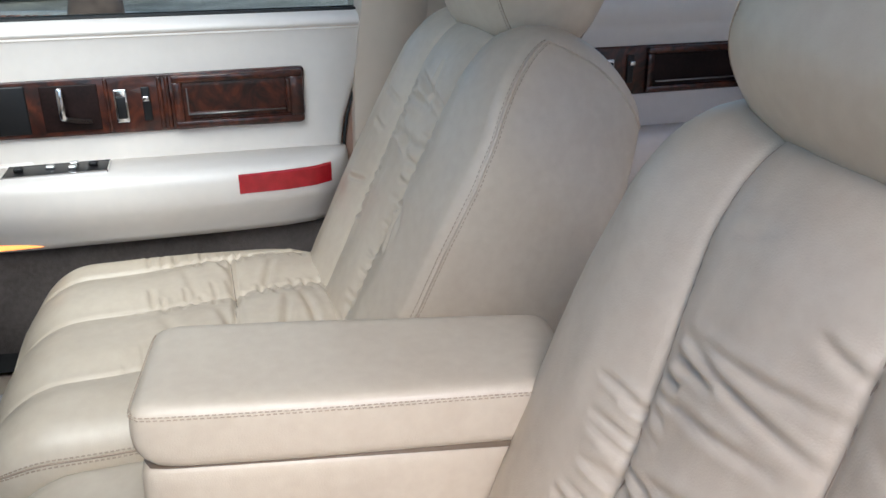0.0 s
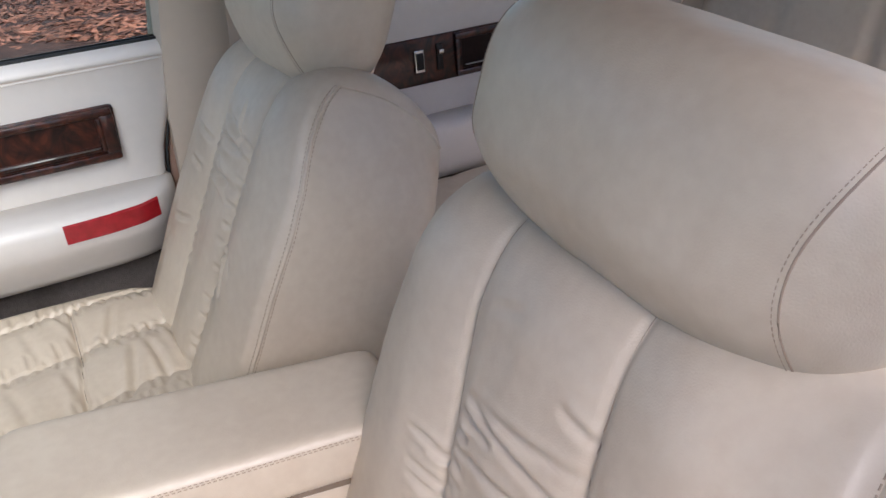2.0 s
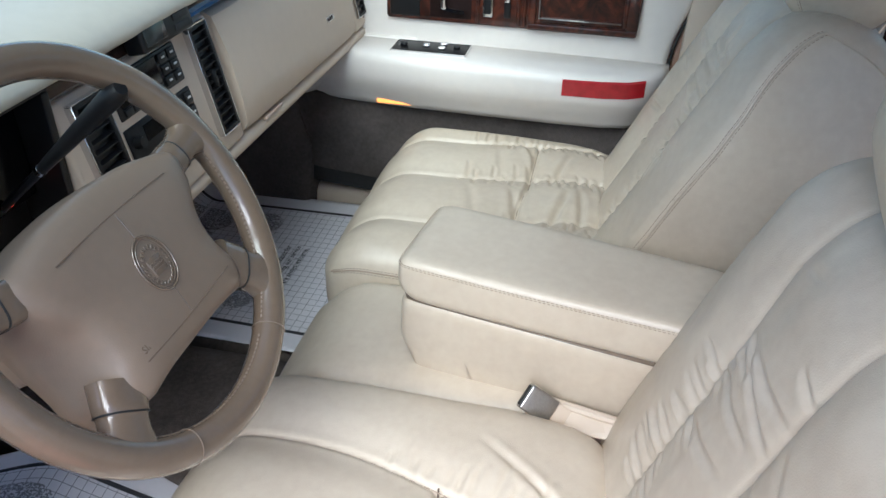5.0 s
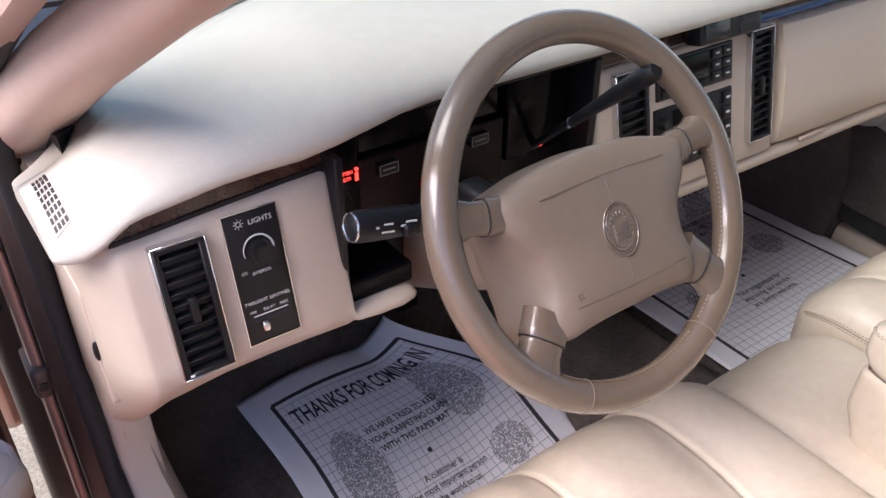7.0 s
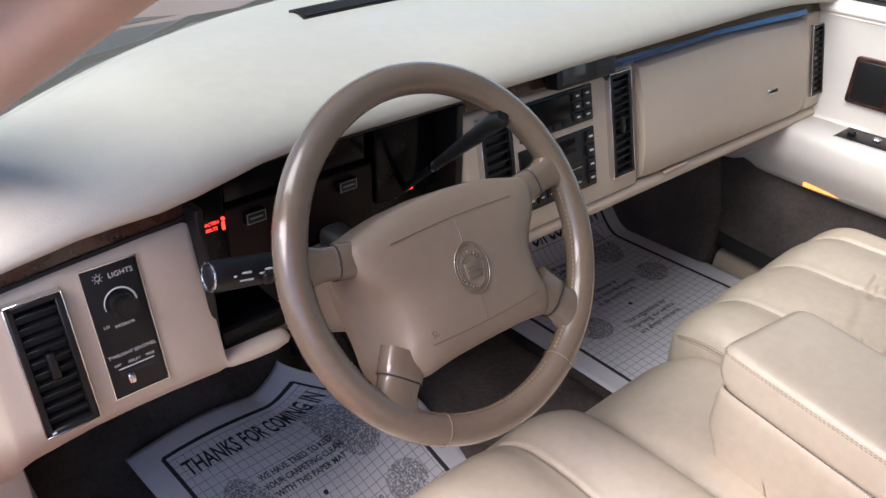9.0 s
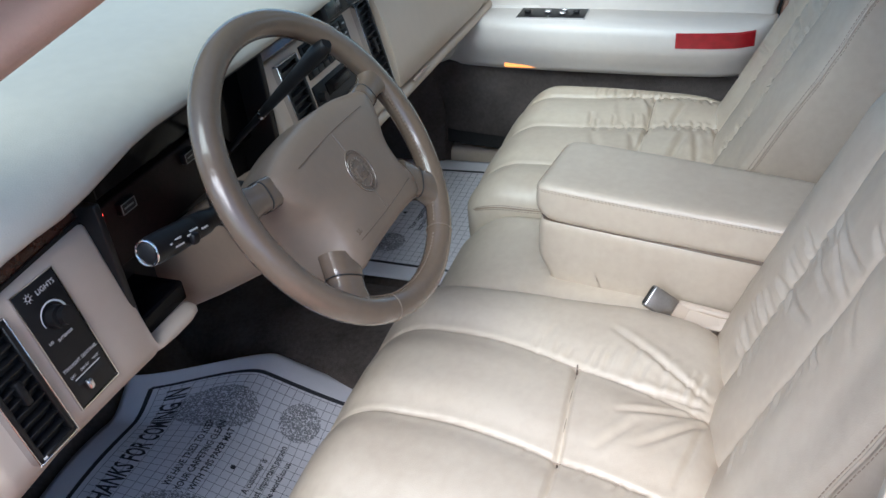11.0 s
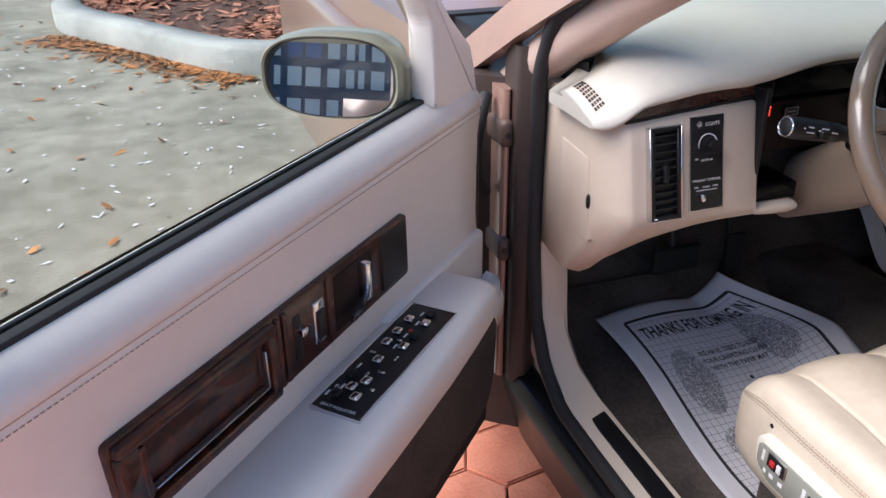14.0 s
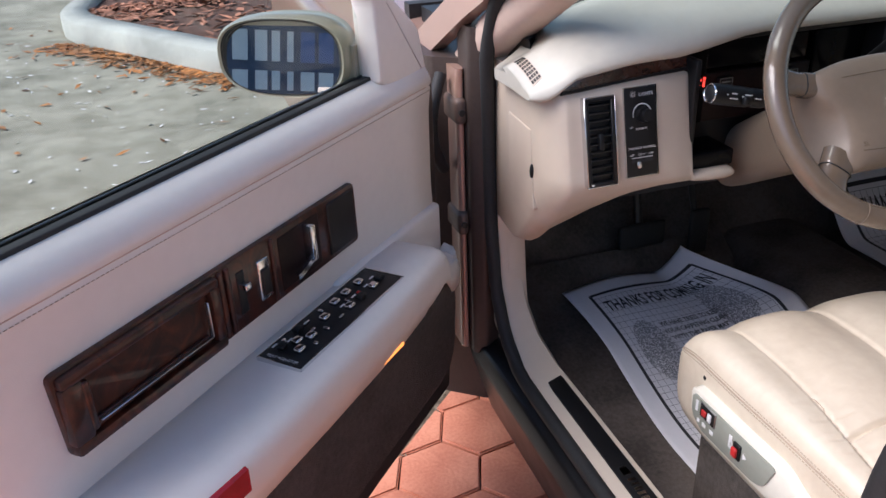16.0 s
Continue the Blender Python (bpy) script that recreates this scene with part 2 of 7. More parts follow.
def pad_map(size, power=(6, 6, 4), fn=None, m=None):
    """Maps u, v, w in -1..1 onto a padded block; fn shapes the local point, m places it."""
    sx, sy, sz = (s / 2 for s in size)

    def at(u, v, w, out=0.0):
        k = 1.0
        for _ in range(12):
            a, b, c = (abs(u) * k) ** power[0], (abs(v) * k) ** power[1], (abs(w) * k) ** power[2]
            k -= (a + b + c - 1) / ((power[0] * a + power[1] * b + power[2] * c) / k)
        k += out
        p = Vector((sx * u * k, sy * v * k, sz * w * k))
        if fn:
            p = Vector(fn(p.x, p.y, p.z, u, v, w))
        return m @ p if m is not None else p

    return at


def pillow(size, n=(24, 24, 10), power=(6, 6, 4), fn=None, m=None, bm=None):
    """A padded block: a box grid drawn towards a superellipsoid, then shaped by fn."""
    own, made, at = bmesh.new(), {}, pad_map(size, power, fn, m)

    def vert(u, v, w):
        key = (round(u, 4), round(v, 4), round(w, 4))
        if key not in made:
            made[key] = own.verts.new(at(u, v, w))
        return made[key]

    ax = [[-1 + 2 * i / k for i in range(k + 1)] for k in n]
    for a, b, c in ((0, 1, 2), (1, 2, 0), (2, 0, 1)):
        for s in (-1, 1):
            for i in range(n[a]):
                for j in range(n[b]):
                    q = []
                    for di, dj in ((0, 0), (1, 0), (1, 1), (0, 1)):
                        p = [0, 0, 0]
                        p[a], p[b], p[c] = ax[a][i + di], ax[b][j + dj], s
                        q.append(vert(*p))
                    own.faces.new(q if s > 0 else q[::-1])
    return merge(bm, own)


def resample(points, step):
    P = [Vector(p) for p in points]
    out, left = [P[0]], step
    for a, b in zip(P, P[1:]):
        d = (b - a).length
        pos = left
        while pos < d:
            out.append(a.lerp(b, pos / d))
            pos += step
        left = pos - d
    return out


def stitch(points, r=0.0007, step=0.0055, bm=None):
    """Short thread dashes along a line."""
    bm = bm or bmesh.new()
    P = resample(points, step)
    for a, b in zip(P, P[1:]):
        tube([a, a.lerp(b, 0.62)], r, 4, bm=bm)
    return bm


def round_poly(poly, r, n=4):
    """Corners of a 2D polygon rounded."""
    out, k = [], len(poly)
    for i in range(k):
        p, a, b = Vector(poly[i]), Vector(poly[i - 1]), Vector(poly[(i + 1) % k])
        ra = min(r, 0.45 * (a - p).length, 0.45 * (b - p).length)
        s, e = p + (a - p).normalized() * ra, p + (b - p).normalized() * ra
        for j in range(n + 1):
            t = j / n
            out.append(tuple((1 - t) ** 2 * s + 2 * t * (1 - t) * p + t * t * e))
    return out


def smooth(a, b, x):
    t = min(max((x - a) / (b - a), 0.0), 1.0)
    return t * t * (3 - 2 * t)


def groove(d, width, depth):
    return -depth * math.exp(-(d / width) ** 2)


def letters(text, size, m, mat, name, parent, thick=0.0004, align="CENTER", bold=0.0):
    """Flat raised lettering as a mesh."""
    c = bpy.data.curves.new("txt", "FONT")
    c.offset = bold * size
    c.body, c.size, c.extrude, c.align_x, c.align_y, c.resolution_u = text, size, thick, align, "CENTER", 2
    tmp = bpy.data.objects.new("txt", c)
    scene.collection.objects.link(tmp)
    me = bpy.data.meshes.new_from_object(tmp.evaluated_get(bpy.context.evaluated_depsgraph_get()))
    bpy.data.objects.remove(tmp)
    bpy.data.curves.remove(c)
    me.transform(m)
    me.materials.clear()
    me.materials.append(mat)
    me.name = name
    ob = new(name, me)
    ob.parent = parent
    if parent.data is None:
        ob.matrix_parent_inverse = parent.matrix_basis.inverted()
    return ob

# ---- ground, pavers, kerbs ----
GZ = -0.03
bm = bmesh.new()
bmesh.ops.create_grid(bm, x_segments=60, y_segments=60, size=150)
for v in bm.verts:
    v.co.z = GZ - 0.004 * abs(noise.noise(v.co * 0.3))
tagged(obj("ground", bm, ASPHALT), "grey weathered asphalt car park", "ground", kind="structure")

def edge_n(x, y):
    """Distance inward of the straight edge of the paving."""
    return (x + 0.941) * 0.703 - (y - 0.41) * 0.711 + 0.14


b = bmesh.new()
quad = [(-0.9395 - 0.711 * u - 0.14 * 0.703 + 0.703 * n, 0.41 - 0.703 * u + 0.14 * 0.711 - 0.711 * n) for u, n in ((-0.95, 0.0), (4.2, 0.0), (4.2, 4.1), (-0.95, 4.1))]
pav = tagged(obj("pavement", prism(quad, GZ - 0.02, -0.011, "z"), GROUT), "terracotta hexagon paving beside the car", "pavement", kind="structure")
HEX = None
th = radians(10)
cut = Vector((0.703, -0.711, 0))
FARV, FARF = [], []
for i in range(-40, 41):
    for j in range(-40, 41):
        cx, cy = (i + 0.5 * (j % 2)) * 0.176, j * 0.1524
        x, y = -0.927 + cx * math.cos(th + radians(30)) - cy * math.sin(th + radians(30)), 0.471 + cx * math.sin(th + radians(30)) + cy * math.cos(th + radians(30))
        along = -(x + 0.941) * 0.711 - (y - 0.41) * 0.703
        if not (-0.92 < along < 4.15 and -0.09 < edge_n(x, y) < 4.05):
            continue
        if HEX is None:
            b = bmesh.new()
            bmesh.ops.create_cone(b, segments=6, radius1=0.0998, radius2=0.0998, depth=0.03, cap_ends=True)
            bmesh.ops.bevel(b, geom=[e for e in b.edges if all(v.co.z > 0 for v in e.verts)], offset=0.004, segments=2, affect="EDGES")
            HEX = bpy.data.meshes.new("hexagon_paver")
            b.to_mesh(HEX)
            b.free()
            HEX.materials.append(TERRA)
        m = pose(x, y, -0.012 + random.uniform(-0.002, 0.002), random.uniform(-0.6, 0.6), random.uniform(-0.6, 0.6), math.degrees(th) + 30 + random.uniform(-0.7, 0.7))
        me = HEX
        if along > 1.9 or edge_n(x, y) > 1.5:
            k = len(FARV)
            FARV += [tuple(m @ v.co) for v in HEX.vertices]
            FARF += [tuple(q + k for q in f.vertices) for f in HEX.polygons]
            continue
        if edge_n(x, y) < 0.105:
            b = bmesh.new()
            b.from_mesh(HEX)
            b.transform(m)
            off = cut * (edge_n(x, y))
            r = bmesh.ops.bisect_plane(b, geom=b.verts[:] + b.edges[:] + b.faces[:], plane_co=Vector((x, y, 0)) - off, plane_no=-cut, clear_outer=True)
            bmesh.ops.holes_fill(b, edges=[e for e in b.edges if e.is_boundary])
            b.transform(m.inverted())
            me = bpy.data.meshes.new("hexagon_paver")
            b.to_mesh(me)
            b.free()
            me.materials.append(TERRA)
        o = new("hexagon_paver", me)
        o.parent = pav
        o.matrix_basis = m

me = bpy.data.meshes.new("hexagon_paver_rest")
me.from_pydata(FARV, [], FARF)
me.materials.append(TERRA)
o = new("hexagon_paver_rest", me)
o.parent = pav
tagged(o, kind="stuff")

SANDGRIT = material("sandy_grit", (0.30, 0.25, 0.18), 0.95, var=0.4, scale=60, bump=1.0, bump_scale=260)
rows = []
for i in range(81):
    u = -0.95 + 5.15 * i / 80
    w = 0.003 * noise.noise(Vector((u * 22, 0, 3)))
    rows.append([(-0.941 - 0.711 * u + 0.703 * n, 0.41 - 0.703 * u - 0.711 * n, z) for n, z in ((-0.20 + w, GZ - 0.01), (-0.19 + w, -0.016), (-0.165, -0.004 + w), (-0.145 + w, -0.005), (-0.138, -0.02))])
tagged(obj("gravel_edge", loft(rows, closed=False), SANDGRIT), "sandy grit strip along the paving edge", "paving edge", kind="structure")


def island(name, outline, label):
    """A kerbed bed of bark mulch."""
    k = len(outline)
    c = Vector((sum(p[0] for p in outline) / k, sum(p[1] for p in outline) / k))
    inner = [tuple(Vector(p) + (c - Vector(p)).normalized() * 0.2) for p in outline]
    own = bmesh.new()
    rings = []
    for poly, z in ((outline, GZ - 0.02), (outline, GZ + 0.14), ([tuple(Vector(p) + (c - Vector(p)).normalized() * 0.03) for p in outline], GZ + 0.165), (inner, GZ + 0.165), (inner, GZ + 0.08)):
        rings.append([(x, y, z) for x, y in poly])
    loft(rings, caps=False, bm=own)
    kerb = tagged(obj(name, own, CONCRETE), label, "kerb", kind="structure")
    bed = bmesh.new()
    n = 14
    grid = []
    for i in range(n + 1):
        t = i / n
        grid.append([(c.x + (p[0] - c.x) * t, c.y + (p[1] - c.y) * t, GZ + 0.11 + 0.05 * (1 - t * t) + 0.02 * noise.noise(Vector((p[0] * t * 3, p[1] * t * 3, 0)))) for p in inner])
    loft(grid[::-1], caps=False, bm=bed)
    o = part("mulch_bed", bed, MULCH, kerb)
    return c, inner


def oval(points, r=0.8):
    return round_poly(points, r, 6)


isl_a = oval([(4.2, 7.5), (3.9, -3.0), (5.0, -3.4), (7.1, -1.75), (9.1, -0.4), (10.2, 1.6), (10.5, 7.5)], 0.9)
isl_b = oval([(-2.22, 6.0), (-0.98, 4.05), (3.0, 4.2), (3.0, 9.0), (-1.75, 9.0)], 0.5)
ca, ina = island("kerb_island", isl_a, "concrete kerb round a red mulch bed")
cb, inb = island("kerb_island_front", isl_b, "concrete kerb round a brown mulch bed")

# bark chips and fallen leaves
CHIP_A = material("bark_chip", (0.46, 0.20, 0.125), 0.9, var=0.3, scale=3)
LEAF = material("fallen_leaf", (0.42, 0.17, 0.05), 0.7, var=0.3, scale=3)
for m_ in (CHIP_A, LEAF):
    N, L = m_.node_tree.nodes, m_.node_tree.links
    geo, hsv = N.new("ShaderNodeNewGeometry"), N.new("ShaderNodeHueSaturation")
    mr = N.new("ShaderNodeMapRange")
    mr.inputs["To Min"].default_value, mr.inputs["To Max"].default_value = 0.35, 1.9
    L.new(geo.outputs["Random Per Island"], mr.inputs["Value"])
    L.new(mr.outputs["Result"], hsv.inputs["Value"])
    src = N["Principled BSDF"].inputs["Base Color"].links[0].from_socket
    L.new(src, hsv.inputs["Color"])
    L.new(hsv.outputs["Color"], N["Principled BSDF"].inputs["Base Color"])


def scatter(name, spots, mat, size, label, flat=0.3):
    V, F = [], []
    for x, y, z in spots:
        a, l, w = random.uniform(0, 6.28), size * random.uniform(0.5, 1.5), size * random.uniform(0.2, 0.5)
        t, r = random.uniform(-flat, flat), random.uniform(-flat, flat)
        k = len(V)
        ca_, sa_ = math.cos(a), math.sin(a)
        for p, q in ((-l, 0), (-0.2 * l, -w), (l, 0), (0.1 * l, w)):
            V.append((x + p * ca_ - q * sa_, y + p * sa_ + q * ca_, z + p * t + q * r + 0.3 * size * random.random()))
        F.append((k, k + 1, k + 2, k + 3))
    me = bpy.data.meshes.new(name)
    me.from_pydata(V, [], F)
    me.materials.append(mat)
    return tagged(new(name, me), label, name.replace("_", " "), kind="stuff")


random.seed(4)
spots = []
while len(spots) < 9000:
    x, y = random.uniform(4.0, 9), random.uniform(-3.3, 4.5)
    i = random.randrange(len(ina))
    p = Vector(ina[i])
    t = math.sqrt(random.random())
    q = Vector(ina[(i + 1) % len(ina)]).lerp(p, random.random())
    x, y = ca.x + (q.x - ca.x) * t, ca.y + (q.y - ca.y) * t
    spots.append((x, y, GZ + 0.115 + 0.05 * (1 - t * t)))
scatter("bark_chips", spots, CHIP_A, 0.05, "red brown bark chips heaped over the bed")
spots = []
while len(spots) < 2500:
    i = random.randrange(len(inb))
    q = Vector(inb[i]).lerp(Vector(inb[i - 1]), random.random())
    t = math.sqrt(random.uniform(0.3, 1))
    spots.append((cb.x + (q.x - cb.x) * t, cb.y + (q.y - cb.y) * t, GZ + 0.115 + 0.05 * (1 - t * t)))
scatter("brown_bark", spots, CHIP_A, 0.06, "brown bark chips in the front bed")
spots = []
for _ in range(900):
    t = random.random()
    p = Vector((-2.1, 5.75)).lerp(Vector((-0.9, 4.05)), t) + Vector((-0.8, -0.55)).normalized() * abs(random.gauss(0, 0.13))
    spots.append((p.x, p.y, GZ + 0.006))
for _ in range(240):
    spots.append((random.uniform(-6, -0.6), random.uniform(1.2, 7), GZ + 0.004))
scatter("fallen_leaves", spots, LEAF, 0.035, "dry orange leaves blown along the kerb", 0.2)
spots = [(random.uniform(-5, -0.7), random.uniform(1.0, 6), GZ + 0.002) for _ in range(700)]
scatter("pale_litter", spots, PAPER, 0.018, "pale bits of dry twig on asphalt", 0.05)
spots = [(-0.941 - 0.711 * u + 0.703 * n, 0.41 - 0.703 * u - 0.711 * n, -0.002) for u, n in ((random.uniform(-0.6, 0.9), random.gauss(-0.16, 0.016)) for _ in range(900))]
scatter("grit", spots, SANDGRIT, 0.006, "sandy grit in the paving joints")

# ---- far things ----
BRICK = material("pale_render", (0.62, 0.63, 0.63), 0.8, var=0.08, scale=2)
BLUE = material("blue_door_paint", (0.03, 0.10, 0.30), 0.4, var=0.1)
FRAMEBLUE = material("dark_blue_frame", (0.02, 0.045, 0.10), 0.35, var=0.1)
BLIND = material("white_blind", (0.62, 0.64, 0.66), 0.6, var=0.08)
house = thing("shop_building", "low shop front with blue frames and pale blinds", "building", (-29.4, -19.0, GZ))
hm = Matrix(((0.55, 0.84, 0, -29.4), (-0.84, 0.55, 0, -19.0), (0, 0, 1, GZ), (0, 0, 0, 1)))
part("wall", rbox(-16, 20, -0.5, -0.2, 0, 4.6, 0.0, m=hm), FRAMEBLUE, house)
part("roof", rbox(-16.4, 20.4, -5, 0.5, 4.6, 4.9, 0.05, m=hm), BRICK, house)
widths = (0.62, 0.5, 0.34, 0.26, 0.58)
x, i = -15.6, 0
while x < 19:
    w = widths[i % 5]
    part("window", rbox(x, x + w, -0.2, -0.13, 0.12, 1.12, 0.0, m=hm), BLIND, house)
    part("window", rbox(x, x + w, -0.2, -0.13, 1.66, 2.45, 0.0, m=hm), BLIND, house)
    part("window", rbox(x, x + w, -0.2, -0.13, 2.85, 4.1, 0.0, m=hm), BLUE if i % 9 in (6, 7) else BLIND, house)
    x += w + (0.3 if i % 3 else 0.18)
    i += 1

BARK = material("tree_bark", (0.16, 0.12, 0.095), 0.95, var=0.3, scale=12, bump=1.0, bump_scale=40)
FOLIAGE = material("leaves", (0.07, 0.11, 0.035), 0.7, var=0.3, scale=3)


def tree(x, y, h, r, base):
    t = thing("tree", "young tree with grey brown trunk and dense shading crown", "tree", (x, y, base), "trees in the beds")
    pts = [(x + 0.05 * math.sin(i), y + 0.04 * math.cos(1.7 * i), base + h * 0.7 * i / 8) for i in range(9)]
    trunk = tube(pts, [r * (1.5 - i * 0.12) if i else r * 1.9 for i in range(9)], 12)
    for k in range(7):
        a = k * 2.4
        s = Vector(pts[5 + k % 4])
        tube([s, s + Vector((0.5 * math.cos(a), 0.5 * math.sin(a), 0.5)), s + Vector((1.2 * math.cos(a), 1.2 * math.sin(a), 1.1))], [r * 0.5, r * 0.35, r * 0.12], 6, bm=trunk)
    part("trunk", trunk, BARK, t)
    V, F = [], []
    # unseen crown, made dense to hold light back from the car
    for _ in range(9000):
        d = Vector((random.gauss(0, 1), random.gauss(0, 1), random.gauss(0, 0.8)))
        d = d.normalized() * random.uniform(0.3, 1.0) ** 0.5 * (0.52 * h + 0.2 * h * noise.noise(d.normalized() * 2))
        c = Vector((x, y, base + h * 0.92)) + d
        k = len(V)
        e1, e2 = (Vector((random.gauss(0, 1), random.gauss(0, 1), random.gauss(0, 1))).normalized() * 0.13 for _ in (0, 1))
        V += [c - e1, c - e2 * 0.5, c + e1, c + e2 * 0.5]
        F.append((k, k + 1, k + 2, k + 3))
    me = bpy.data.meshes.new("crown")
    me.from_pydata([tuple(v) for v in V], [], F)
    me.materials.append(FOLIAGE)
    o = new("crown", me)
    o.parent = t
    o.matrix_parent_inverse = t.matrix_basis.inverted()


tree(6.25, 0.47, 7.0, 0.13, GZ + 0.12)
# unseen tree added in the front bed to block some sky
tree(2.2, 8.0, 7.5, 0.12, GZ + 0.12)

PC = material("dark_car_paint", (0.02, 0.022, 0.028), 0.2, var=0.1, coat=1.0)
pc = thing("parked_car", "dark parked saloon beyond the mulch bed", "car", (14.0, 2.2, GZ))
pcm = Matrix.Translation((14.0, 2.6, GZ)) @ Matrix.Rotation(radians(12), 4, "Z")
side = [(-2.2, 0.28), (2.2, 0.28), (2.28, 0.55), (2.2, 0.85), (1.3, 0.95), (0.7, 1.38), (-0.9, 1.42), (-1.6, 1.0), (-2.2, 0.92), (-2.3, 0.6)]
b = prism([(p[1] * 0 + p[0], p[1]) for p in side], -0.88, 0.88, "x", 0.05, 2)
b.transform(pcm)
part("body", b, PC, pc)
for sx in (-0.85, 0.85):
    for sy in (-1.4, 1.4):
        b = tube([(sx - 0.11, sy, 0.32), (sx + 0.11, sy, 0.32)], 0.32, 24)
        b.transform(pcm)
        w = part("wheel", b, RUBBER, pc)
        b = tube([(sx - 0.12, sy, 0.32), (sx + 0.12, sy, 0.32)], 0.2, 20)
        b.transform(pcm)
        part("rim", b, STEEL, w)

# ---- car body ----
# body paint with the shade of the door jamb put into its colour
SHADEPAINT = material("body_paint_in_shade", (0.062, 0.043, 0.035), 0.5, metal=0.1, var=0.15, coat=0.1)
car = thing("car_body", "rose tan sedan body shell with open driver doorway", "car")
part("floor_carpet", rbox(-0.75, 0.75, -1.9, 0.66, 0.18, 0.222, 0.01), CARPET, car, "taupe cut pile carpet")
part("floor_carpet", rbox(0.16, 0.74, -0.1, 0.66, 0.22, 0.296, 0.02), CARPET, car)
part("toe_board", prism([(0.56, 0.20), (0.60, 0.235), (0.92, 0.62), (1.0, 0.62), (1.0, 0.20)], -0.76, 0.76, "x", 0.01), CARPET, car)
part("footwell_ramp", prism([(0.10, 0.20), (0.12, 0.2225), (0.30, 0.238), (0.45, 0.262), (0.56, 0.285), (0.66, 0.36), (0.66, 0.20)], -0.755, -0.13, "x", 0.008), CARPET, car)
part("firewall", rbox(-0.8, 0.8, 0.98, 1.02, 0.25, 0.90, 0), DARKMETAL, car)
part("tunnel", prism(round_poly([(-0.2, 0.2), (-0.12, 0.34), (0.12, 0.34), (0.2, 0.2)], 0.06), -1.5, 0.72, "y"), CARPET, car)
part("roof", prism([(-0.60, 1.385), (-0.3, 1.43), (0.3, 1.43), (0.60, 1.385), (0.64, 1.345), (0.68, 1.355), (0.63, 1.42), (0.3, 1.465), (-0.3, 1.465), (-0.63, 1.42), (-0.68, 1.355), (-0.64, 1.345)], -1.8, -0.27, "y"), HEADLINER, car)
part("rear_bulkhead", rbox(-0.8, 0.8, -1.95, -1.9, 0.2, 0.98, 0), HEADLINER, car)
part("parcel_shelf", rbox(-0.75, 0.75, -1.95, -1.66, 0.93, 0.98, 0.02), VINYL, car)
part("left_quarter", rbox(-0.86, -0.79, -1.95, -0.60, 0.2, 0.93, 0.01), VINYL, car)

# driver sill, kick panel and pillars
part("outer_sill", prism([(-0.795, 0.12), (-0.74, 0.12), (-0.74, 0.30), (-0.80, 0.325), (-0.832, 0.316), (-0.843, 0.285)], -0.75, 0.50, "y", 0.006), BLACK, car, "black outer sill step")
trim = []
for y, z, w in ((-0.75, 0.345, 0.075), (0.05, 0.344, 0.075), (0.22, 0.344, 0.075), (0.30, 0.352, 0.07), (0.36, 0.38, 0.06), (0.40, 0.43, 0.052), (0.425, 0.50, 0.048), (0.43, 0.63, 0.045), (0.42, 0.75, 0.04), (0.41, 0.90, 0.035)):
    up = smooth(0.22, 0.42, y)
    o = Vector((-0.805, y, z))
    nx = Vector((0, -up, 1 - up)).normalized()
    trim.append([o - nx * 0.05 + Vector((0, 0.05 * up, 0)), o + nx * 0.0, o + nx * 0.006 + Vector((0.012, 0, 0)), o + nx * 0.004 + Vector((w - 0.008, 0, 0)), o - nx * 0.008 + Vector((w, 0, 0)), o - nx * 0.10 + Vector((w + 0.012, 0.0, 0))])
part("sill_trim", loft(trim), VINYL, car, "cream sill and kick trim")
part("kick_panel", prism(round_poly([(0.36, 0.30), (0.70, 0.28), (0.74, 0.64), (0.43, 0.62), (0.41, 0.45)], 0.03), -0.79, -0.752, "x", 0.006), VINYL, car)
scuff = part("scuff_plate", rbox(-0.782, -0.748, -0.5, 0.285, 0.348, 0.3525, 0.002), BLACK, car, "black sill scuff plate with silver script")
for k, (a, b) in enumerate(((-0.005, 0.012), (-0.062, -0.012))):
    bm = None
    for i in range(5):
        y = a + (b - a) * (i + 0.5) / 5
        bm = rbox(-0.772, -0.759, y - 0.0035, y + 0.0025, 0.3525, 0.3531, 0.0, m=None, bm=bm)
    part("script_bar", bm, CHROME, scuff)
part("hinge_pillar", prism(round_poly([(-0.89, 0.56), (-0.80, 0.49), (-0.76, 0.60), (-0.76, 0.75), (-0.89, 0.75)], 0.015), 0.15, 0.885, "z"), SHADEPAINT, car)
part("pillar_strip", prism(round_poly([(-0.860, 0.492), (-0.856, 0.486), (-0.848, 0.484), (-0.843, 0.498), (-0.845, 0.55), (-0.860, 0.56)], 0.005), 0.30, 0.875, "z"), PAINT, car, "rose tan painted hinge pillar edge")
part("pillar_flange", prism(round_poly([(-0.846, 0.462), (-0.822, 0.444), (-0.79, 0.46), (-0.81, 0.54), (-0.842, 0.53)], 0.008), 0.30, 0.95, "z"), SHADEPAINT, car)
# hinge colour darkened to carry the shade of the jamb
HINGESHADE = material("hinge_paint_in_shade", (0.13, 0.085, 0.065), 0.5, metal=0.1, var=0.15)
for z in (0.582, 0.80):
    h = part("door_hinge", rbox(-0.866, -0.842, 0.474, 0.56, z - 0.024, z + 0.024, 0.010), HINGESHADE, car)
    part("hinge_bolt", tube([(-0.855, 0.478, z), (-0.855, 0.471, z)], 0.006, 12), DARKMETAL, h)
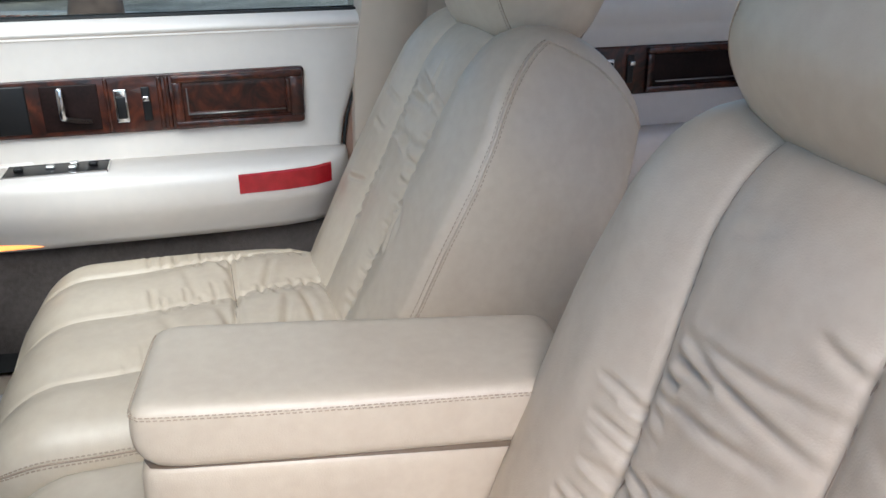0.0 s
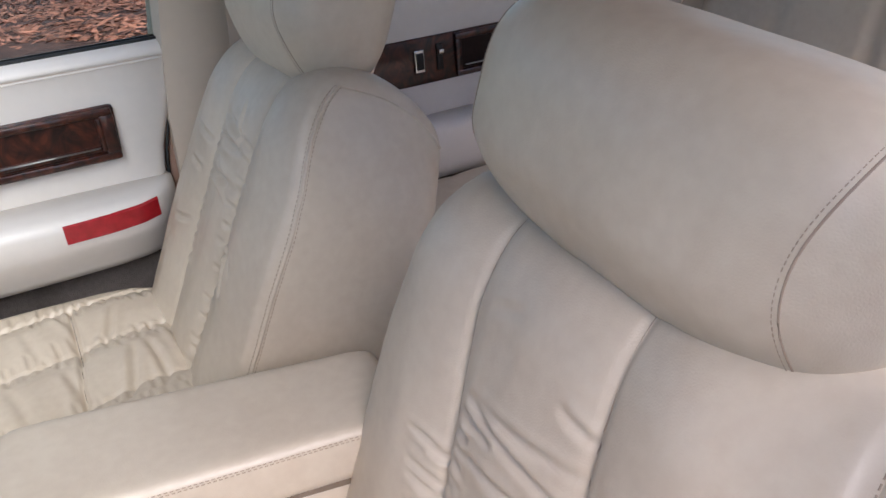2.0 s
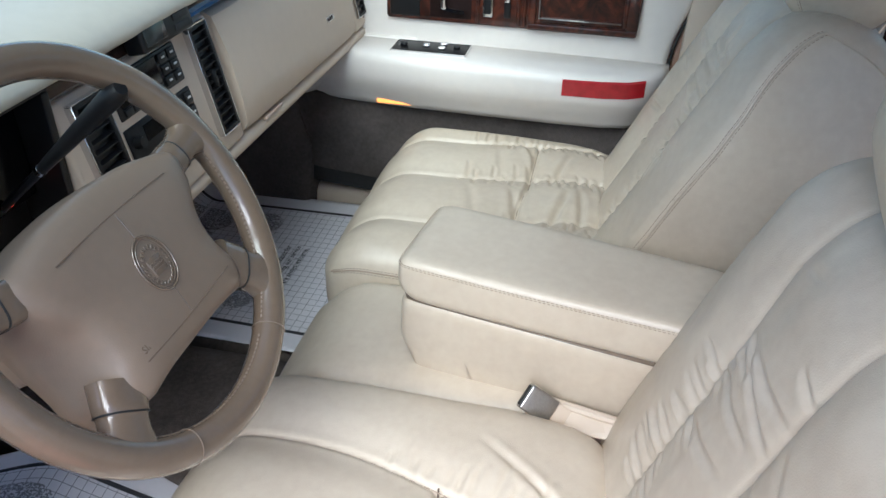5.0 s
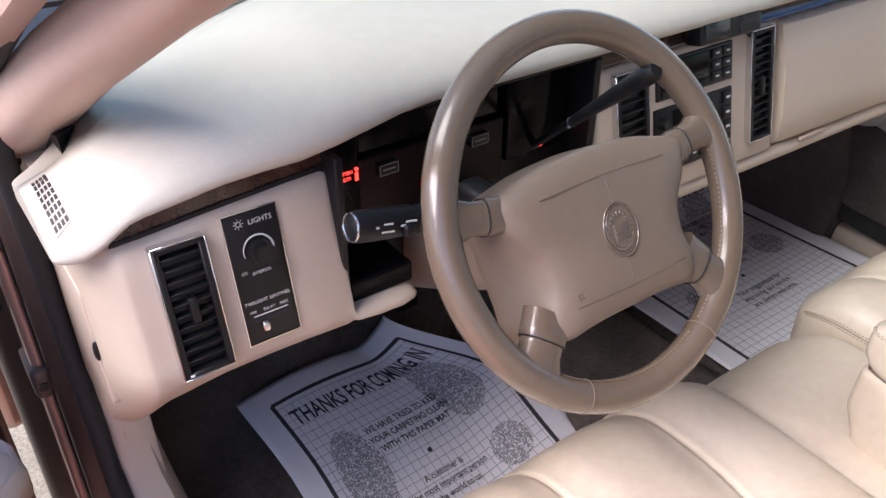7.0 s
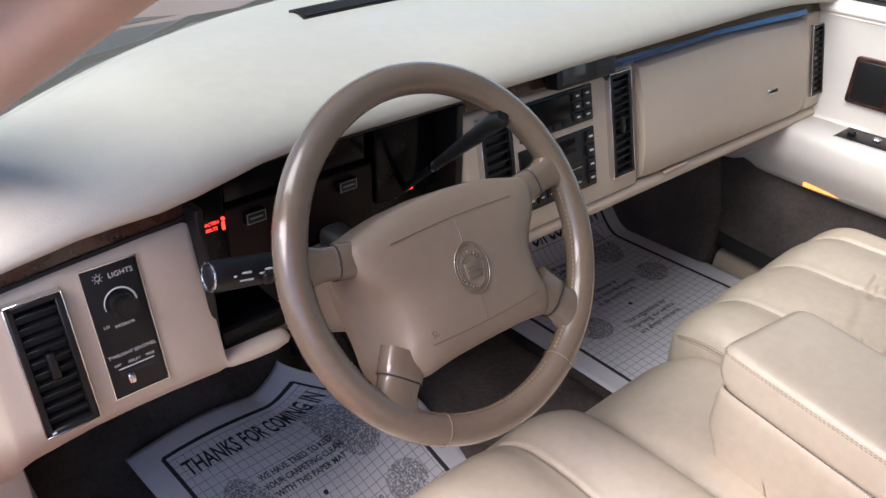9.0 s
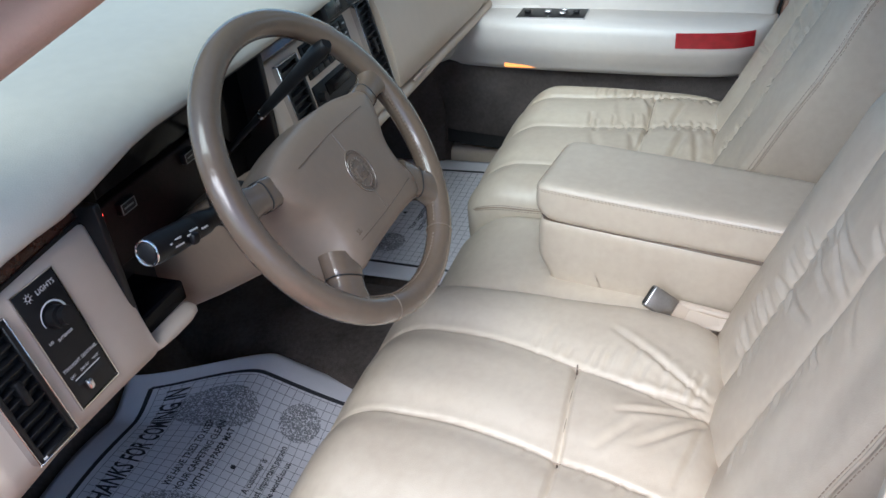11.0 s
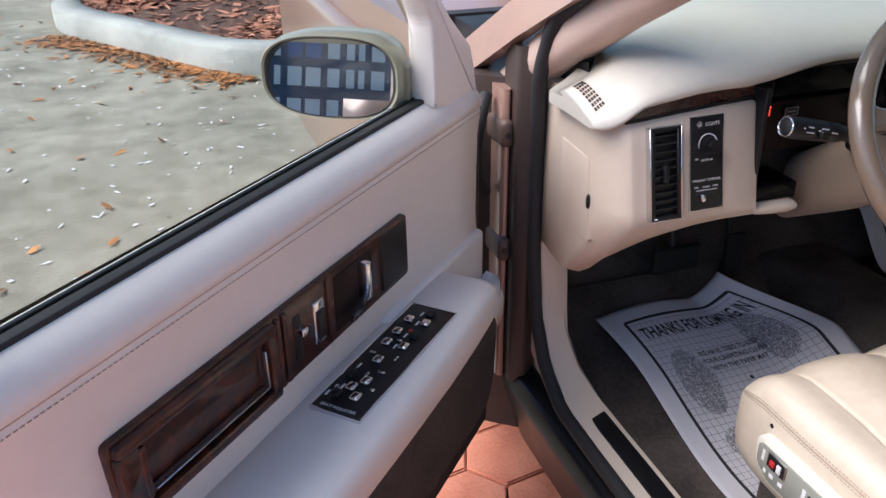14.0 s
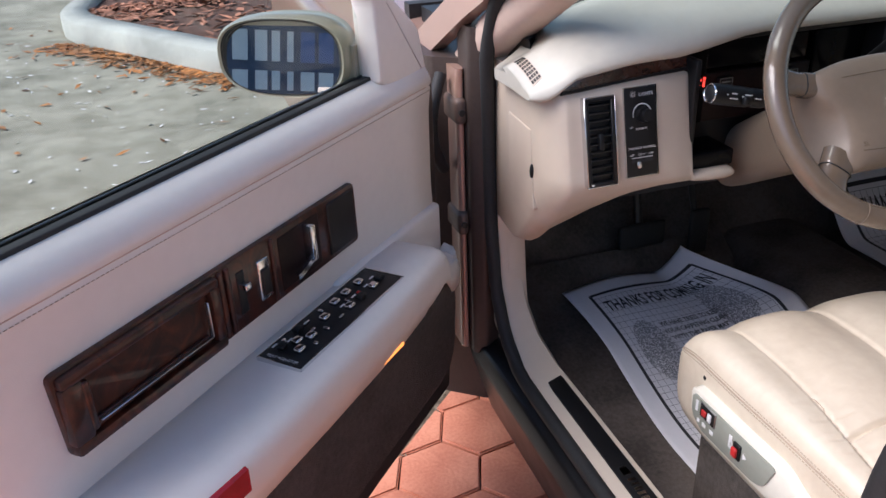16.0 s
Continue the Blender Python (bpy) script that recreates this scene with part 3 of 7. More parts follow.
part("wiring_boot", tube([(-0.875 - 0.03 * math.sin(math.pi * i / 20), 0.525 - 0.03 * math.sin(math.pi * i / 20), 0.86 - 0.18 * i / 20) for i in range(21)], 0.011, 10), RUBBER, car)
seal = [(-0.66, -0.46, 1.43), (-0.69, -0.30, 1.38), (-0.73, -0.08, 1.28), (-0.76, 0.08, 1.195), (-0.797, 0.26, 1.095), (-0.822, 0.39, 1.005), (-0.824, 0.43, 0.91), (-0.818, 0.437, 0.75), (-0.817, 0.435, 0.60), (-0.816, 0.415, 0.47), (-0.815, 0.37, 0.39), (-0.814, 0.30, 0.345), (-0.813, 0.2, 0.34), (-0.813, -0.1, 0.34), (-0.813, -0.36, 0.35), (-0.815, -0.43, 0.42), (-0.816, -0.458, 0.60), (-0.817, -0.463, 0.74), (-0.817, -0.472, 0.80), (-0.816, -0.490, 0.85), (-0.805, -0.512, 0.91), (-0.755, -0.525, 1.08), (-0.67, -0.53, 1.33)]
line = resample(seal, 0.03)
part("door_seal", tube(line, [0.0125 + 0.005 * smooth(-0.38, -0.44, p[1]) for p in line], 12), RUBBER, car, "black rubber door weatherstrip")
# windscreen pillar
ap = []
for (x, y, z), r in (((-0.80, 0.56, 0.86), 0.045), ((-0.79, 0.44, 0.945), 0.046), ((-0.757, 0.30, 1.035), 0.042), ((-0.722, 0.16, 1.115), 0.038), ((-0.688, 0.0, 1.20), 0.036), ((-0.652, -0.18, 1.295), 0.036), ((-0.607, -0.42, 1.41), 0.04)):
    d = Vector((0.17, -0.85, 0.47)).normalized()
    a = d.cross(Vector((0, 0, 1))).normalized()
    b = a.cross(d).normalized()
    ap.append([Vector((x, y, z)) + a * r * 0.95 * math.copysign(abs(math.cos(t)) ** 0.8, math.cos(t)) + b * r * 0.8 * math.copysign(abs(math.sin(t)) ** 0.8, math.sin(t)) for t in [2 * math.pi * i / 20 for i in range(20)]])
part("windscreen_pillar", loft(ap), TRIMTAN, car, "tan grained pillar trim")
op = [[Vector(p) + Vector(q) for q in ((-0.045, 0.02, 0.0), (-0.015, 0.0, 0.012), (0.03, 0.035, 0.05), (0.015, 0.07, 0.06), (-0.035, 0.07, 0.045))] for p in ((-0.83, 0.62, 0.86), (-0.81, 0.44, 0.965), (-0.765, 0.16, 1.12), (-0.73, 0.0, 1.20), (-0.685, -0.2, 1.30), (-0.645, -0.44, 1.41))]
part("outer_pillar", loft(op), PAINT, car)
bp = []
for x, y, z, w, dpt in ((-0.83, -0.54, 0.2, 0.16, 0.07), (-0.83, -0.54, 0.6, 0.15, 0.07), (-0.825, -0.55, 0.82, 0.14, 0.06), (-0.80, -0.57, 0.95, 0.12, 0.06), (-0.66, -0.6, 1.36, 0.1, 0.05)):
    bp.append([(x, y - w / 2, z), (x + dpt, y - w / 2, z), (x + dpt, y + w * 0.3, z), (x + dpt * 0.5, y + w / 2, z), (x, y + w / 2, z)])
part("left_b_pillar", loft(bp), PAINT, car, "rose tan painted door pillar")
bp = []
for x, z, yi, yo in ((-0.80, 0.30, -0.415, -0.432), (-0.80, 0.50, -0.420, -0.440), (-0.80, 0.62, -0.425, -0.446), (-0.80, 0.70, -0.428, -0.449), (-0.80, 0.76, -0.431, -0.451), (-0.80, 0.80, -0.437, -0.457), (-0.80, 0.83, -0.446, -0.466), (-0.80, 0.86, -0.458, -0.482), (-0.795, 0.91, -0.478, -0.498), (-0.76, 1.06, -0.498, -0.514), (-0.67, 1.34, -0.52, -0.536)):
    bp.append([(x + 0.072, yi - 0.10, z), (x + 0.066, yi - 0.035, z), (x + 0.050, yi - 0.012, z), (x + 0.030, yi - 0.002, z), (x + 0.016, yi, z), (x + 0.006, (yi + yo) / 2, z), (x, yo, z), (x - 0.002, yo - 0.05, z), (x, yo - 0.10, z)])
part("left_pillar_trim", loft(bp), VINYL, car, "pale cream door pillar trim")
part("trim_clip", pillow((0.004, 0.003, 0.011), (6, 6, 8), (2, 2, 2), m=Matrix.Translation((-0.792, -0.447, 0.812)) @ Matrix.Rotation(radians(25), 4, "X")), BLACK, car)
bp = []
for x, y, z, w in ((0.755, -0.54, 0.28, 0.12), (0.752, -0.535, 0.62, 0.14), (0.745, -0.545, 0.8, 0.15), (0.735, -0.565, 0.95, 0.155), (0.715, -0.58, 1.1, 0.145), (0.62, -0.62, 1.37, 0.13)):
    bp.append([(x + 0.1, y - w / 2, z), (x + 0.01, y - w / 2, z), (x - 0.01, y - w * 0.2, z), (x - 0.006, y + w * 0.2, z), (x + 0.012, y + w * 0.46, z), (x + 0.1, y + w / 2, z)])
part("right_b_pillar", loft(bp), VINYL, car, "cream moulded door pillar trim")
part("seat_belt", loft([[(x - 0.013, y - 0.022, z), (x - 0.015, y - 0.022, z), (x - 0.015, y + 0.022, z), (x - 0.013, y + 0.022, z)] for x, y, z in ((0.755, -0.60, 0.4), (0.735, -0.615, 0.8), (0.70, -0.63, 1.1), (0.63, -0.64, 1.3))]), VINYL, car, "cream seat belt webbing")
part("right_sill", rbox(0.74, 0.86, -1.6, 0.7, 0.12, 0.33, 0.02), VINYL, car)
# tan trim panel; the grey carpet colour paints in the footwell's shade
part("right_kick_panel", prism([(0.33, 0.24), (0.75, 0.24), (0.80, 0.66), (0.36, 0.66), (0.31, 0.45)], 0.70, 0.79, "x", 0.02), CARPETGREY, car, "footwell side kick panel darkened for shade")
part("right_cowl_side", rbox(0.79, 0.86, 0.55, 1.0, 0.2, 0.93, 0.02), PAINT, car)

# bonnet, wings, screen
hood = []
for y, z, w in ((0.86, 0.875, 0.80), (1.05, 0.895, 0.86), (1.5, 0.905, 0.89), (2.1, 0.875, 0.88), (2.5, 0.82, 0.84), (2.62, 0.73, 0.80)):
    hood.append([(-w, y - (0.35 if y < 0.9 else 0), z - 0.16), (-w * 0.985, y - (0.3 if y < 0.9 else 0), z - 0.03), (-w * 0.7, y - (0.12 if y < 0.9 else 0), z), (0, y, z + 0.015), (w * 0.7, y - (0.12 if y < 0.9 else 0), z), (w * 0.985, y - (0.3 if y < 0.9 else 0), z - 0.03), (w, y - (0.35 if y < 0.9 else 0), z - 0.16)])
part("bonnet", loft(hood, closed=False), PAINT, car, "rose tan metallic bonnet")
part("left_wing", rbox(-0.93, -0.87, 0.80, 2.6, 0.25, 0.80, 0.03), PAINT, car)
part("right_wing", rbox(0.87, 0.93, 0.80, 2.6, 0.25, 0.80, 0.03), PAINT, car)


# roof skin, boot, rear quarters, bumpers and wheels
rf = []
for y, z, w in ((-0.24, 1.430, 0.60), (-0.30, 1.456, 0.64), (-0.8, 1.482, 0.665), (-1.4, 1.478, 0.655), (-1.75, 1.452, 0.62), (-1.82, 1.43, 0.58)):
    z += 0.012
    rf.append([(-w - 0.03, y, z - 0.085), (-w, y, z - 0.035), (-w * 0.7, y, z - 0.002), (0, y, z + 0.012), (w * 0.7, y, z - 0.002), (w, y, z - 0.035), (w + 0.03, y, z - 0.085)])
part("roof_skin", loft(rf, closed=False), PAINT, car, "rose tan metallic roof")
for so in (-1, 1):
    cp = []
    for x, y, z, w in ((0.66, -1.62, 1.40, 0.16), (0.72, -1.72, 1.2, 0.2), (0.80, -1.83, 0.95, 0.26)):
        cp.append([(so * x, y - w / 2, z), (so * x, y + w / 2, z), (so * (x - 0.05), y + w / 2, z), (so * (x - 0.05), y - w / 2, z)])
    part("rear_pillar", loft(cp), PAINT, car)
    part("rear_quarter", prism(round_poly([(-3.0, 0.34), (-2.12, 0.30), (-2.08, 0.56), (-1.92, 0.69), (-1.72, 0.72), (-1.56, 0.66), (-1.5, 0.90), (-2.95, 0.91), (-3.02, 0.8)], 0.03), so * 0.865, so * 0.905, "x", 0.006), PAINT, car)
    for y in (1.55, -1.77):
        w = part("wheel", tube([(so * 0.70, y, 0.30), (so * 0.715, y, 0.30), (so * 0.875, y, 0.30), (so * 0.89, y, 0.30)], [0.295, 0.33, 0.33, 0.295], 36), RUBBER, car, "black tyre")
        part("hub_cap", tube([(so * 0.80, y, 0.30), (so * 0.895, y, 0.30), (so * 0.90, y, 0.30)], [0.205, 0.205, 0.17], 30), STEEL, w)
part("rear_door_skin", rbox(0.862, 0.90, -1.5, -0.60, 0.24, 0.90, 0.012), PAINT, car)
part("rear_door_skin", rbox(-0.90, -0.865, -1.5, -0.66, 0.24, 0.90, 0.012), PAINT, car)
part("boot", loft([[(-w, y, 0.34), (-w, y, z - 0.06), (-w * 0.93, y, z), (0, y, z + 0.015), (w * 0.93, y, z), (w, y, z - 0.06), (w, y, 0.34)] for y, z, w in ((-1.97, 0.955, 0.86), (-2.3, 0.965, 0.86), (-2.8, 0.945, 0.85), (-2.96, 0.90, 0.83), (-3.0, 0.6, 0.83))]), PAINT, car, "rose tan boot lid and tail")
part("rear_window", loft([[(-0.60, -1.80, 1.42), (0.60, -1.80, 1.42)], [(-0.68, -1.90, 1.2), (0.68, -1.90, 1.2)], [(-0.74, -2.02, 0.965), (0.74, -2.02, 0.965)]], closed=False), SIDEGLASS, car)
for y0, y1 in ((2.58, 2.74), (-3.14, -2.97)):
    part("bumper", rbox(-0.9, 0.9, y0, y1, 0.28, 0.60, 0.05), PAINT, car)
part("grille", rbox(-0.42, 0.42, 2.60, 2.66, 0.58, 0.76, 0.01), CHROME, car)
for so in (-1, 1):
    part("headlight", rbox(so * 0.64 - 0.2, so * 0.64 + 0.2, 2.56, 2.64, 0.60, 0.74, 0.02), GREYPLASTIC, car)
    rp = [[(so * (x + a), y + b, z + c) for a, b, c in ((-0.03, 0, -0.02), (0.03, 0, -0.02), (0.03, 0.03, 0.03), (-0.03, 0.03, 0.03))] for x, y, z in ((0.83, 0.60, 0.86), (0.79, 0.40, 0.965), (0.74, 0.14, 1.12), (0.66, -0.2, 1.30), (0.61, -0.44, 1.41))]
    if so > 0:
        part("windscreen_pillar", loft(rp), TRIMTAN, car, "tan grained pillar trim")


def dash_front(x):
    return 0.745 - 0.37 * (x / 0.76) ** 2


cowl = [[(x, dash_front(x) + a, b) for a, b in ((-0.005, 0.93), (0.0, 0.945), (0.05, 0.935), (0.11, 0.915), (0.11, 0.88), (-0.005, 0.88))] for x in [-0.78 + 1.56 * i / 24 for i in range(25)]]
part("cowl", loft(cowl), BLACK, car, "black cowl below the windscreen")
for x0 in (-0.62, 0.05):
    part("wiper", tube([(x0 + 0.1 * i, dash_front(x0 + 0.1 * i) + 0.03, 0.955 + 0.01 * (i % 2)) for i in range(6)], 0.006, 6), BLACK, car)
glass = [[(x * (1 - 0.2 * t), dash_front(x) + 0.03 - (dash_front(x) + 0.29) * t, 0.94 + 0.45 * t + 0.03 * math.sin(math.pi * t)) for x in [-0.77 + 1.54 * i / 16 for i in range(17)]] for t in [j / 8 for j in range(9)]]
part("windscreen", loft(glass, closed=False), SCREENGLASS, car)

# ---- dashboard ----
dash = thing("dashboard", "cream padded dashboard with wood trim and vents", "dashboard", (0, 0.5, 0.7))
FM = Matrix.Translation((0, 0.215, 0.83)) @ Matrix.Rotation(-math.atan(0.22), 4, "X")


def face(bm):
    bm.transform(FM)
    return bm


def dash_lip(x):
    return 0.956 - 0.050 * max(0, (-x - 0.52) / 0.24) ** 1.15 - 0.03 * max(0, (x - 0.45) / 0.35) ** 2


def lip_under(x):
    """Height of the pad's lower front edge: it hangs down over the pod at its outer end."""
    if x > 0:
        return dash_lip(x) - 0.006
    return 0.950 - 0.026 * smooth(-0.45, -0.62, x) - 0.016 * smooth(-0.64, -0.78, x) - 0.033 * smooth(-0.755, -0.812, x)


def pad_profile(x):
    """Section of the padded dash top at x, from the windscreen round the front lip and back."""
    e = min(max((-x - 0.765) / 0.061, 0), 1)
    d = 1 - math.sqrt(1 - e * e)
    z, yf = dash_lip(max(x, -0.83)), max(dash_front(max(min(x, 0.78), -0.78)), 0.388 if x < 0 else 0)
    end = smooth(-0.73, -0.815, x)
    bot = lip_under(x) + 0.004 * d
    top = z + 0.034 - 0.010 * d - 0.018 * end
    yl = 0.02 + 0.014 * max(0, (-x - 0.53) / 0.25) + 0.008 * smooth(-0.77, -0.825, x) + 0.016 * d
    bulge = 0.008 * max(0, 1 - ((x + 0.38) / 0.3) ** 2)
    yb = 0.26 + yl
    zf = min(0.965, top + 0.012) - 0.012 * end
    return [(yf, min(0.90, bot + 0.002)), (yf, zf), (yf - 0.05, zf + 0.4 * (top + 0.012 - zf)), (0.5 * yf + 0.5 * yb, top + 0.014 + bulge - 0.004 * end), (0.2 * yf + 0.8 * yb, top + 0.014 + bulge), (yb, top + 0.0115), (0.235 + yl, top + 0.006), (0.213 + yl, top - 0.002), (0.196 + yl, top * 0.65 + bot * 0.35), (0.187 + yl, top * 0.35 + bot * 0.65), (0.187 + yl, top * 0.15 + bot * 0.85), (0.192 + yl, bot + 0.0015), (0.20 + yl, bot), (0.25 + yl, bot + 0.002), (min(0.4, yf - 0.004), min(0.88, bot + 0.001))]


def pad_top(x, y):
    pr = pad_profile(x)
    for (a, p), (b, q) in zip(pr[1:8], pr[2:9]):
        if b <= y <= a:
            return q + (p - q) * (y - b) / (a - b)
    return pr[8][1]


def on_pad(corners, h0, h1, n=4, bm=None):
    """A thin plate lying on the dash top; corners run round it in x, y."""
    (ax, ay), (bx, by), (cx_, cy_), (dx, dy) = corners
    lo, hi = [], []
    for i in range(n + 1):
        t = i / n
        p, q = (ax + (bx - ax) * t, ay + (by - ay) * t), (dx + (cx_ - dx) * t, dy + (cy_ - dy) * t)
        lo.append([(p[0], p[1], pad_top(*p) + h0), (p[0], p[1], pad_top(*p) + h1), (q[0], q[1], pad_top(*q) + h1), (q[0], q[1], pad_top(*q) + h0)])
    return loft(lo, bm=bm)


xs = [-0.826, -0.8252, -0.823, -0.819, -0.812, -0.803, -0.794, -0.785, -0.775, -0.762] + [-0.75 + 1.5 * i / 40 for i in range(41)] + [0.79, 0.81, 0.822]
pad = part("dash_top", loft([[(x, a, b) for a, b in pad_profile(x)] for x in xs]), DASHVINYL, dash, "pale grained dash top pad", sharp=False)
for f in pad.data.polygons:
    f.use_smooth = len(f.vertices) < 6
# grilles on the pad
g = part("side_demister", on_pad([(-0.8015, 0.258), (-0.8005, 0.338), (-0.8165, 0.336), (-0.8165, 0.256)], -0.004, 0.0008), VINYL, dash, "small slotted demister grille")
for i in range(8):
    for j in range(4):
        y0, x0 = 0.2595 + 0.0094 * i, -0.8155 + 0.0036 * j
        part("slot", on_pad([(x0 + 0.0025, y0), (x0 + 0.0025, y0 + 0.0064), (x0, y0 + 0.0064), (x0, y0)], 0.0, 0.0013, 1), BLACK, g)
g = part("demister_grille", on_pad([(-0.275, 0.452), (0.26, 0.535), (0.26, 0.585), (-0.262, 0.50)], -0.004, 0.0018, 24), BLACK, dash, "dark slatted windscreen demister grille")
for i in range(8):
    y = 0.0025 + 0.0058 * i
    part("slat", on_pad([(-0.268, 0.455 + y), (0.255, 0.536 + y), (0.255, 0.5385 + y), (-0.268, 0.4575 + y)], 0.0, 0.004, 16), DARKMETAL, g)
part("sensor", tube([(0.42, 0.46, 0.97), (0.42, 0.46, pad_top(0.42, 0.46) + 0.006)], 0.02, 16), GREYPLASTIC, dash)
part("lamp_cover", on_pad([(0.30, 0.36), (0.42, 0.36), (0.42, 0.44), (0.30, 0.44)], -0.004, 0.006), DASHVINYL, dash)

DARKSTRIP = material("dark_wood_strip", (0.07, 0.028, 0.018), 0.25, var=0.35, scale=20, coat=0.6)
# left pod: vents, light switches
pod = []
for x, top, yb, zb, dy in ((-0.808, 0.884, 0.34, 0.615, 0.056), (-0.804, 0.888, 0.335, 0.61, 0.040), (-0.797, 0.89, 0.33, 0.607, 0.024), (-0.788, 0.891, 0.322, 0.607, 0.011), (-0.779, 0.892, 0.316, 0.612, 0.002), (-0.774, 0.892, 0.31, 0.618, 0.0), (-0.76, 0.893, 0.305, 0.632, 0.0), (-0.70, 0.899, 0.275, 0.672, 0.0), (-0.66, 0.902, 0.235, 0.708, 0.0), (-0.62, 0.904, 0.215, 0.724, 0.0), (-0.572, 0.906, 0.205, 0.728, 0.0), (-0.563, 0.906, 0.205, 0.728, 0.004)):
    def sl(z):
        return 0.215 + (z - 0.83) * 0.22 + dy
    pod.append([(x, 0.46, top), (x, sl(top) + 0.012, top), (x, sl(top - 0.012), top - 0.012), (x, sl(0.85), 0.85), (x, sl(0.76), 0.76), (x, sl(0.742), 0.742), (x, (sl(0.742) + yb) / 2 - 0.004, (0.742 + zb) / 2 - 0.004), (x, yb, zb), (x, yb + 0.02, zb - 0.006), (x, 0.46, zb + 0.01)])
for x, zt, zb, yn in ((-0.561, 0.742, 0.7265, 0.197), (-0.556, 0.739, 0.725, 0.196), (-0.53, 0.7385, 0.7225, 0.195), (-0.50, 0.738, 0.7215, 0.195), (-0.485, 0.7365, 0.7225, 0.198), (-0.478, 0.734, 0.7245, 0.204)):
    pod.append([(x, 0.46, zt), (x, yn + 0.012, zt), (x, yn + 0.005, zt - 0.001), (x, yn + 0.002, zt - 0.003), (x, yn, (zt + zb) / 2 + 0.002), (x, yn, (zt + zb) / 2 - 0.002), (x, yn + 0.002, zb + 0.003), (x, yn + 0.006, zb + 0.0005), (x, yn + 0.03, zb - 0.002), (x, 0.46, zb)])
part("left_pod", loft(pod), VINYL, dash, "cream moulded switch pod", sharp=False)
part("pod_top", rbox(-0.800, -0.58, 0.262, 0.45, 0.85, 0.886, 0.004), VINYL, dash)
part("end_cap", rbox(-0.803, -0.74, 0.33, 0.50, 0.79, 0.885, 0.006), VINYL, dash, "cream dashboard end cap")
fd = part("fuse_door", prism(round_poly([(0.262, 0.692), (0.365, 0.684), (0.372, 0.828), (0.280, 0.823)], 0.006), -0.8098, -0.8, "x", 0.002), VINYL, dash)
part("finger_notch", pillow((0.007, 0.009, 0.024), (6, 6, 8), (2, 2, 2), m=Matrix.Translation((-0.8095, 0.272, 0.757))), BLACK, fd)
part("wood_strip", face(prism([(-0.782, 0.058), (-0.70, 0.062), (-0.562, 0.068), (-0.562, 0.128), (-0.64, 0.122), (-0.72, 0.105), (-0.765, 0.082)], 0.005, 0.03, "y", 0.002)), DARKSTRIP, dash, "dark burl wood strip")
part("strip_gap", face(prism([(-0.779, 0.060), (-0.562, 0.074), (-0.562, 0.0785), (-0.779, 0.0635)], 0.003, 0.02, "y")), BLACK, dash)


def vent(x0, x1, s0, s1, n=11, knob=True):
    """A louvred air vent in the dash face."""
    w = part("air_vent", face(rbox(x0, x1, -0.004, 0.03, s0, s1, 0.003)), BLACK, dash, "black louvred air vent with silver rim")
    bmv = None
    for a, b, c, d in ((x0 - 0.001, x1 + 0.001, s1, s1 + 0.0018), (x0 - 0.001, x1 + 0.001, s0 - 0.0018, s0), (x0 - 0.0018, x0, s0, s1), (x1, x1 + 0.0018, s0, s1)):
        bmv = rbox(a, b, -0.012, 0.004, c, d, 0.0005, 1, bm=bmv)
    part("silver_rim", face(bmv), CHROME, w)
    bmv = None
    for a, b, c, d in ((x0, x1, s1 - 0.005, s1), (x0, x1, s0, s0 + 0.005), (x0, x0 + 0.006, s0, s1), (x1 - 0.006, x1, s0, s1)):
        bmv = rbox(a, b, -0.0125, 0.002, c, d, 0.001, 1, bm=bmv)
    part("vent_frame", face(bmv), BLACK, w)
    for i in range(n):
        s = s0 + (s1 - s0) * (i + 0.7) / (n + 0.4)
        part("slat", face(rbox(x0 + 0.006, x1 - 0.006, -0.0115, -0.003, -0.0009, 0.0009, 0.0004, 1, m=Matrix.Translation((0, 0, s)) @ Matrix.Rotation(radians(20), 4, "X"))), BLACK, w)
    c = (x0 + x1) / 2
    if knob:
        part("thumb_wheel", face(rbox(c - 0.004, c + 0.004, -0.0145, 0.004, (s0 + s1) / 2 - 0.013, (s0 + s1) / 2 + 0.013, 0.002)), BLACK, w)
    return w


v = vent(-0.752, -0.7035, -0.083, 0.0505)
part("edge_mark", face(rbox(-0.748, -0.744, -0.0135, -0.0124, -0.081, -0.079, 0)), WHITEPRINT, v)
lp = part("light_switch_panel", face(rbox(-0.682, -0.6275, -0.0022, 0.01, -0.079, 0.0575, 0.002)), BLACK, dash, "black light switch panel with white lettering")
bm = None
for a, b, c, d in ((-0.6832, -0.6263, 0.0575, 0.0587), (-0.6832, -0.6263, -0.0802, -0.079), (-0.6832, -0.682, -0.079, 0.0575), (-0.6275, -0.6263, -0.079, 0.0575)):
    bm = rbox(a, b, -0.0028, 0.003, c, d, 0.0, bm=bm)
part("silver_rim", face(bm), CHROME, lp)
bm = tube([(-0.6525, -0.003, 0.0155), (-0.6525, -0.012, 0.0155)], [0.0125, 0.0115], 24)
tube([(-0.649, -0.012, 0.0145), (-0.649, -0.0185, 0.0145)], [0.010, 0.0095], 24, bm=bm)
part("dimmer_knob", face(bm), BLACK, lp)
bm = tube([(-0.6525 + 0.0155 * math.cos(a), -0.0028, 0.0165 + 0.0155 * math.sin(a)) for a in [radians(-5 + 200 * i / 24) for i in range(25)]], [0.0004 + 0.0009 * (1 - i / 24) for i in range(25)], 5)
part("dial_arc", face(bm), WHITEPRINT, lp)
